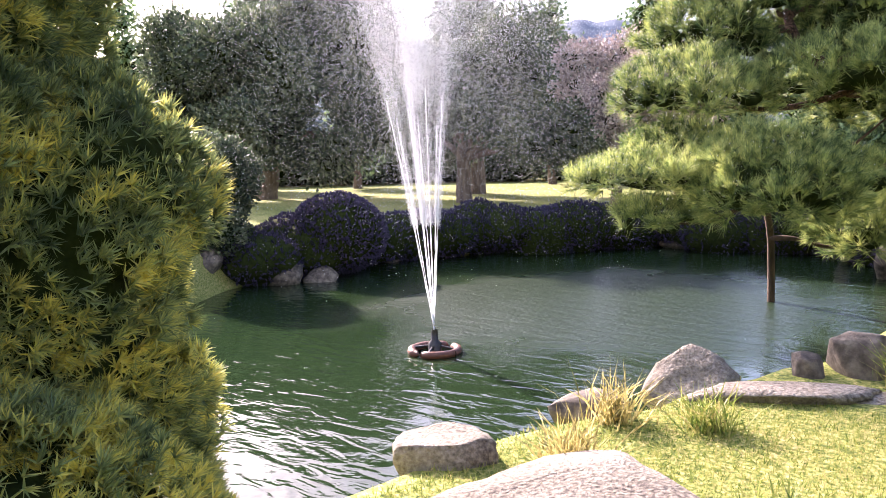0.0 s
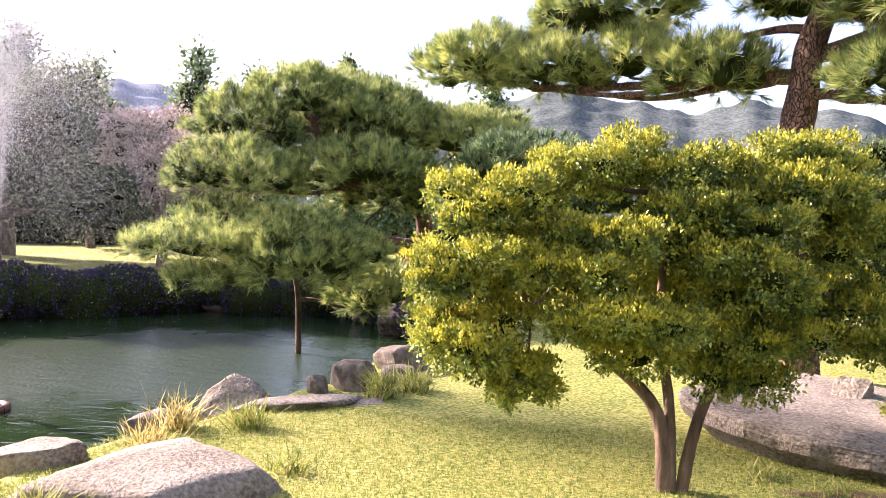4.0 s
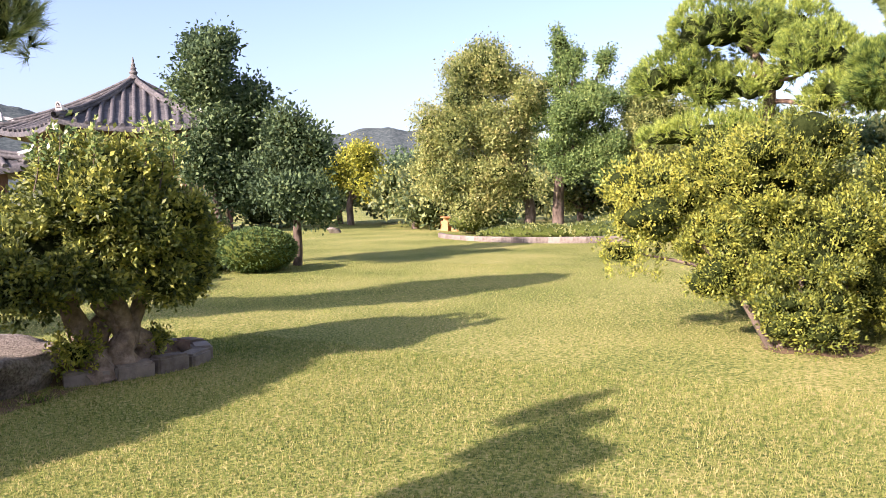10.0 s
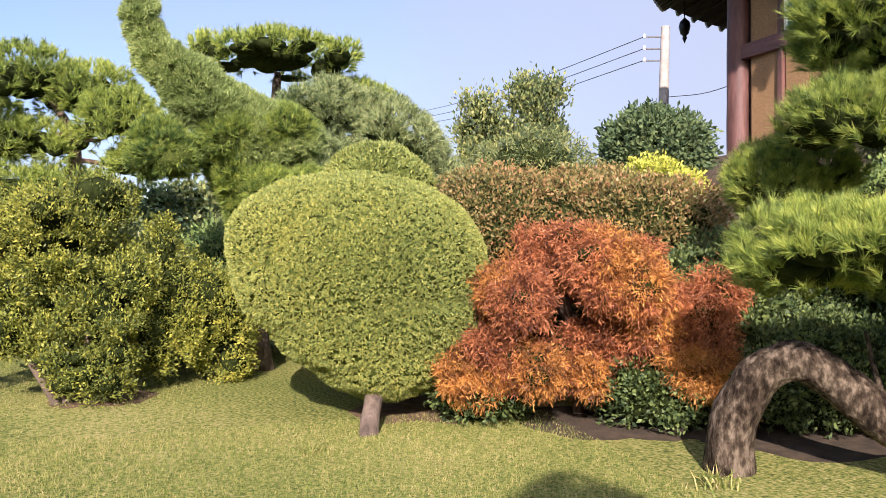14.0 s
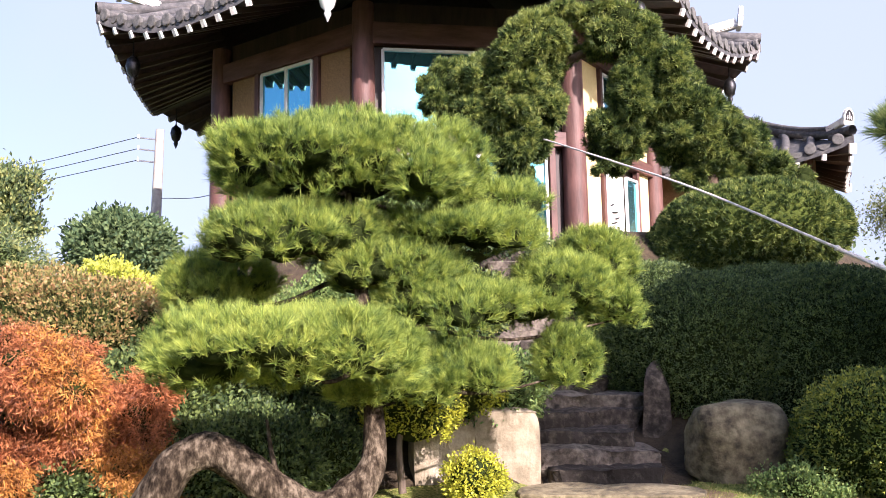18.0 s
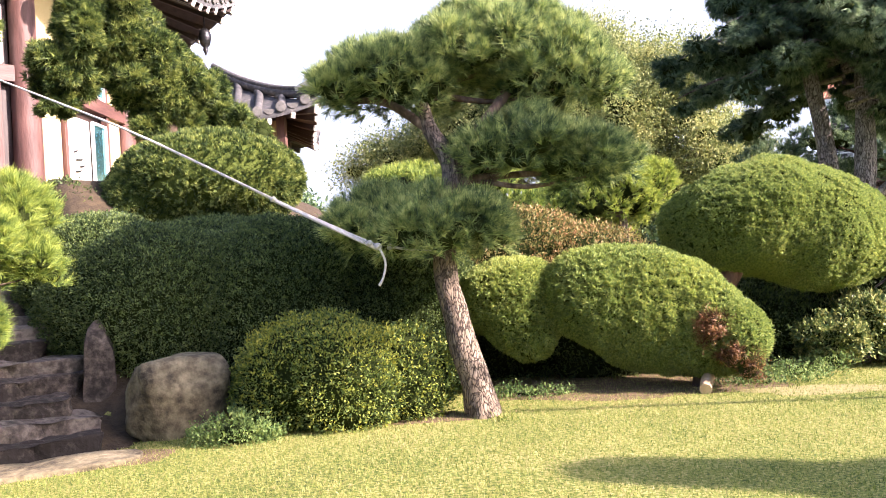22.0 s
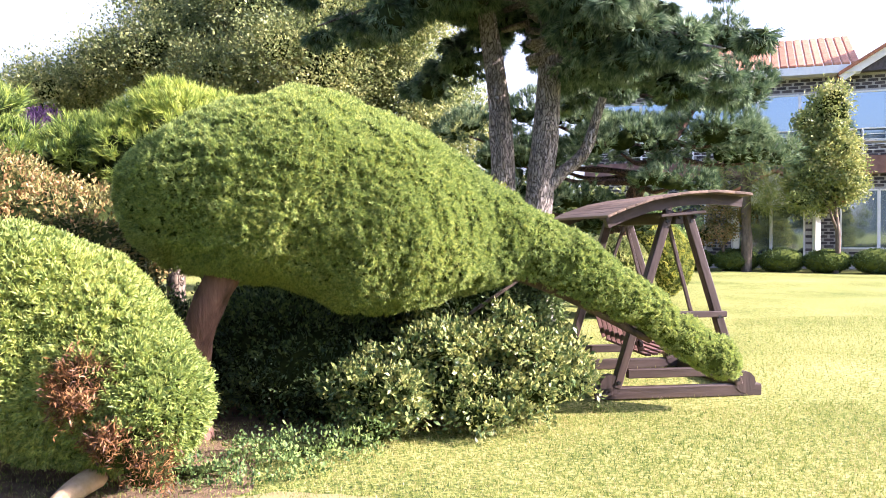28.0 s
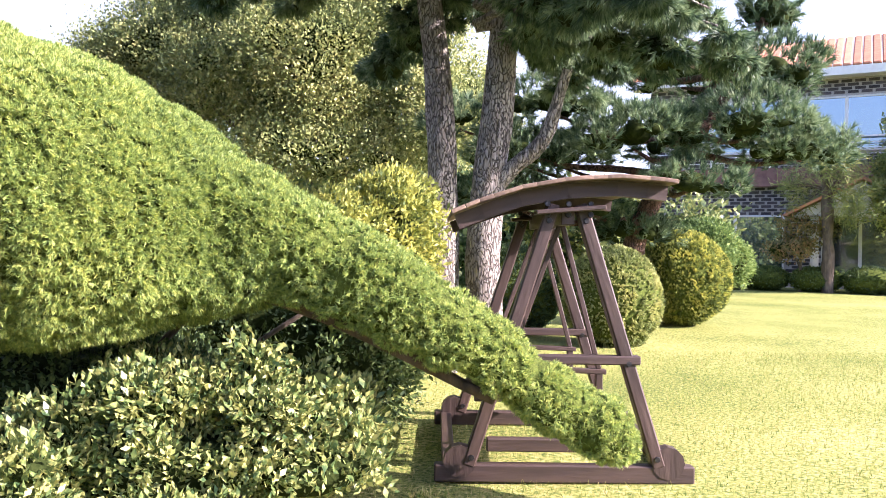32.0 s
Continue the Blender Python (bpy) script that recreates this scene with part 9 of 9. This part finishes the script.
limb("cable", [(28.45, -18.55, 7.2), (25.5, -18.4, 6.85), (22.0, -18.2, 6.9)], [0.014] * 3, M_METAL, wires, seg=5)

# ---- twin garden lamp ----
lamp = thing("garden_lamp", (11.65, 17.5, 0), "white twin-lantern garden lamp post", "lamp")
limb("post", [(11.65, 17.5, -0.1), (11.65, 17.5, 0.5), (11.65, 17.5, 3.1)], [0.07, 0.045, 0.035], M_WHITE, lamp, seg=10)
bar("cross_bar", (11.40, 17.6, 2.98), (11.9, 17.4, 2.98), 0.04, 0.04, M_WHITE, lamp)
for dx in (-0.24, 0.24):
    x, y = 11.65 + dx, 17.5 - dx * 0.4
    v, f = tube([(x, y, 3.0), (x, y, 3.05), (x, y, 3.08), (x, y, 3.36)], [0.03, 0.08, 0.10, 0.15], 6, 0, 1, 1)
    ln = link("lantern", np_mesh("lantern", [(v, f, 0)], [M_LAMPGLASS], smooth=False), lamp, "white glass lantern")
    v, f = tube([(x, y, 3.36), (x, y, 3.38), (x, y, 3.50), (x, y, 3.62)], [0.17, 0.17, 0.05, 0.012], 6, 0, 1, 1)
    link("cap", np_mesh("cap", [(v, f, 0)], [M_WHITE], smooth=False), ln, "white lantern cap")

# ---- log seats and the bed's stone edge ----
for i, (x, y) in enumerate([(34.4, 17.3), (34.0, 16.5), (33.6, 15.6), (34.9, 16.2)]):
    st = thing("log_stool", (x, y, 0), "orange-brown log seat on the far lawn", "stool", "log stools on the far lawn")
    v, f = tube([(x, y, -0.05), (x, y, 0.40), (x, y, 0.45)], [0.26, 0.25, 0.23], 14, 0.03, i, 2)
    link("log", np_mesh("log", [(v, f, 0), (v, np.array([list(range(len(v) - 14, len(v)))]), 1)], [M_BENCH, M_CUTWOOD]), st)
tb = thing("log_table", (34.4, 16.7, 0), "low timber table among log seats", "table")
bar("table_top", (33.9, 17.2, 0.62), (34.9, 16.2, 0.62), 0.7, 0.07, M_BENCH, tb)
for u in (0.15, 0.85):
    bar("table_leg", (33.9 + u, 17.2 - u, -0.05), (33.9 + u, 17.2 - u, 0.58), 0.25, 0.25, M_BENCH, tb)
bed = thing("bed_edge", (29, 9, 0), "curved stone edge of the raised bed", "kerb", kind="structure")
bm = bmesh.new()
bmesh.ops.create_cube(bm, size=1)
bmesh.ops.scale(bm, vec=(0.52, 0.2, 0.24), verts=bm.verts)
bmesh.ops.bevel(bm, geom=bm.edges[:], offset=0.03, segments=1, affect="EDGES")
edge_me = bpy.data.meshes.new("edge_stone")
bm.to_mesh(edge_me)
bm.free()
edge_me.materials.append(M_KERB)
for i in range(30):
    u = i / 29
    a = radians(125 + 120 * u)
    x, y = 32.0 + 6.2 * math.cos(a) * 0.95, 9.6 + 5.6 * math.sin(a)
    ob = new("edge_stone", edge_me)
    ob.parent = bed
    ob.matrix_parent_inverse = bed.matrix_basis.inverted()
    ob.matrix_basis = pose(x, y, 0.06, 0, 0, math.degrees(a) + 90)


# ---- grass ----
def lawn_spots(rng, n, x0, x1, y0, y1):
    x, y = rng.uniform(x0, x1, n), rng.uniform(y0, y1, n)
    ok = (pond_depth(x, y) < -0.45) & (np.hypot(x - HOUSE[0], y - HOUSE[1]) > 15.2)
    return x[ok], y[ok]


def grass_field(name, n, area, size, seed):
    rng = np.random.default_rng(seed)
    x, y = lawn_spots(rng, n, *area)
    p = np.stack([x, y, ground_z(x, y) - 0.004], 1)
    d = unit(np.stack([rng.normal(0, 0.45, len(x)), rng.normal(0, 0.45, len(x)), np.ones(len(x))], 1))
    v, f = blades(p, d, size * rng.uniform(0.5, 1.2, len(x)), size * 0.16 * rng.uniform(0.7, 1.3, len(x)), rng)
    link(name, np_mesh(name, [(v, f, 0)], [M_GRASS]), None, "short golden-green lawn grass blades", "grass", kind="stuff")


grass_field("lawn_grass", 330000, (-1.5, 8.5, -5.0, 6.0), 0.038, 1)
grass_field("lawn_grass", 240000, (-8.5, 5.0, -14.5, -5.0), 0.041, 2)
grass_field("lawn_grass", 60000, (-14.0, -5.0, -22.0, -9.0), 0.045, 3)
grass_field("lawn_grass", 60000, (7.0, 18.0, -2.0, 12.0), 0.045, 4)


def tuft(at, label, n, length, spread, seed, material):
    rng = np.random.default_rng(seed)
    T = thing("grass_tuft", at, label, "grass", "grass tufts")
    p = np.array(at) + rng.normal(size=(n, 3)) * np.array((0.07, 0.07, 0.0))
    d = unit(np.stack([rng.normal(0, spread, n), rng.normal(0, spread, n), np.ones(n)], 1))
    L = length * rng.uniform(0.5, 1.1, n)
    mid = p + d * L[:, None] * 0.55
    bend = unit(d + np.concatenate([d[:, :2] * 1.4, np.zeros((n, 1))], 1))
    s = side_of(d, rng) * 0.006
    tip = mid + bend * L[:, None] * 0.5
    V = np.stack([p - s, p + s, mid + s * 0.8, mid - s * 0.8, tip], 1).reshape(-1, 3)
    q = np.arange(n)[:, None] * 5
    link("blades", np_mesh("blades", [(V, q + np.array([[0, 1, 2, 3]]), 0), (V, q + np.array([[3, 2, 4]]), 0)], [material]), T)


for i, (x, y, n, L) in enumerate([(-0.75, 2.72, 160, 0.32), (-0.9, 4.1, 150, 0.34), (-1.1, 4.9, 120, 0.36), (-0.6, 5.1, 120, 0.3), (0.1, 6.6, 200, 0.36), (0.35, 7.0, 160, 0.34), (0.1, 4.1, 60, 0.2), (-0.2, 2.7, 80, 0.2), (3.6, 4.6, 70, 0.14), (4.6, 4.5, 70, 0.14), (5.4, 4.4, 60, 0.12), (7.6, 4.5, 50, 0.12), (5.75, -5.2, 60, 0.16), (7.4, -2.75, 50, 0.14), (-6.0, -14.6, 40, 0.12), (0.3, -11.25, 50, 0.12), (3.2, 4.9, 60, 0.16)]):
    tuft((x, y, float(ground_z(x, y)) - 0.01), "tuft of longer grass by the stones", n, L, 0.45, 800 + i, M_OCHRE if i in (1, 2) else M_GRASS)
for i, b in enumerate([(-2.7, -12.9, 0.05, 0.8, 0.35, 0.10), (-3.3, -13.4, 0.05, 0.6, 0.3, 0.10), (3.0, -10.75, 0.08, 0.5, 0.25, 0.18), (0.1, -12.6, 0.05, 0.6, 0.2, 0.10)]):
    shrub("ground_cover", (b[0], b[1], 0), "low leafy ground cover at the lawn's edge", [b], 830 + i, M_HEDGE, gap=0.045, n=6, length=0.036, width=0.02, core=0.3, stem_r=0.01)
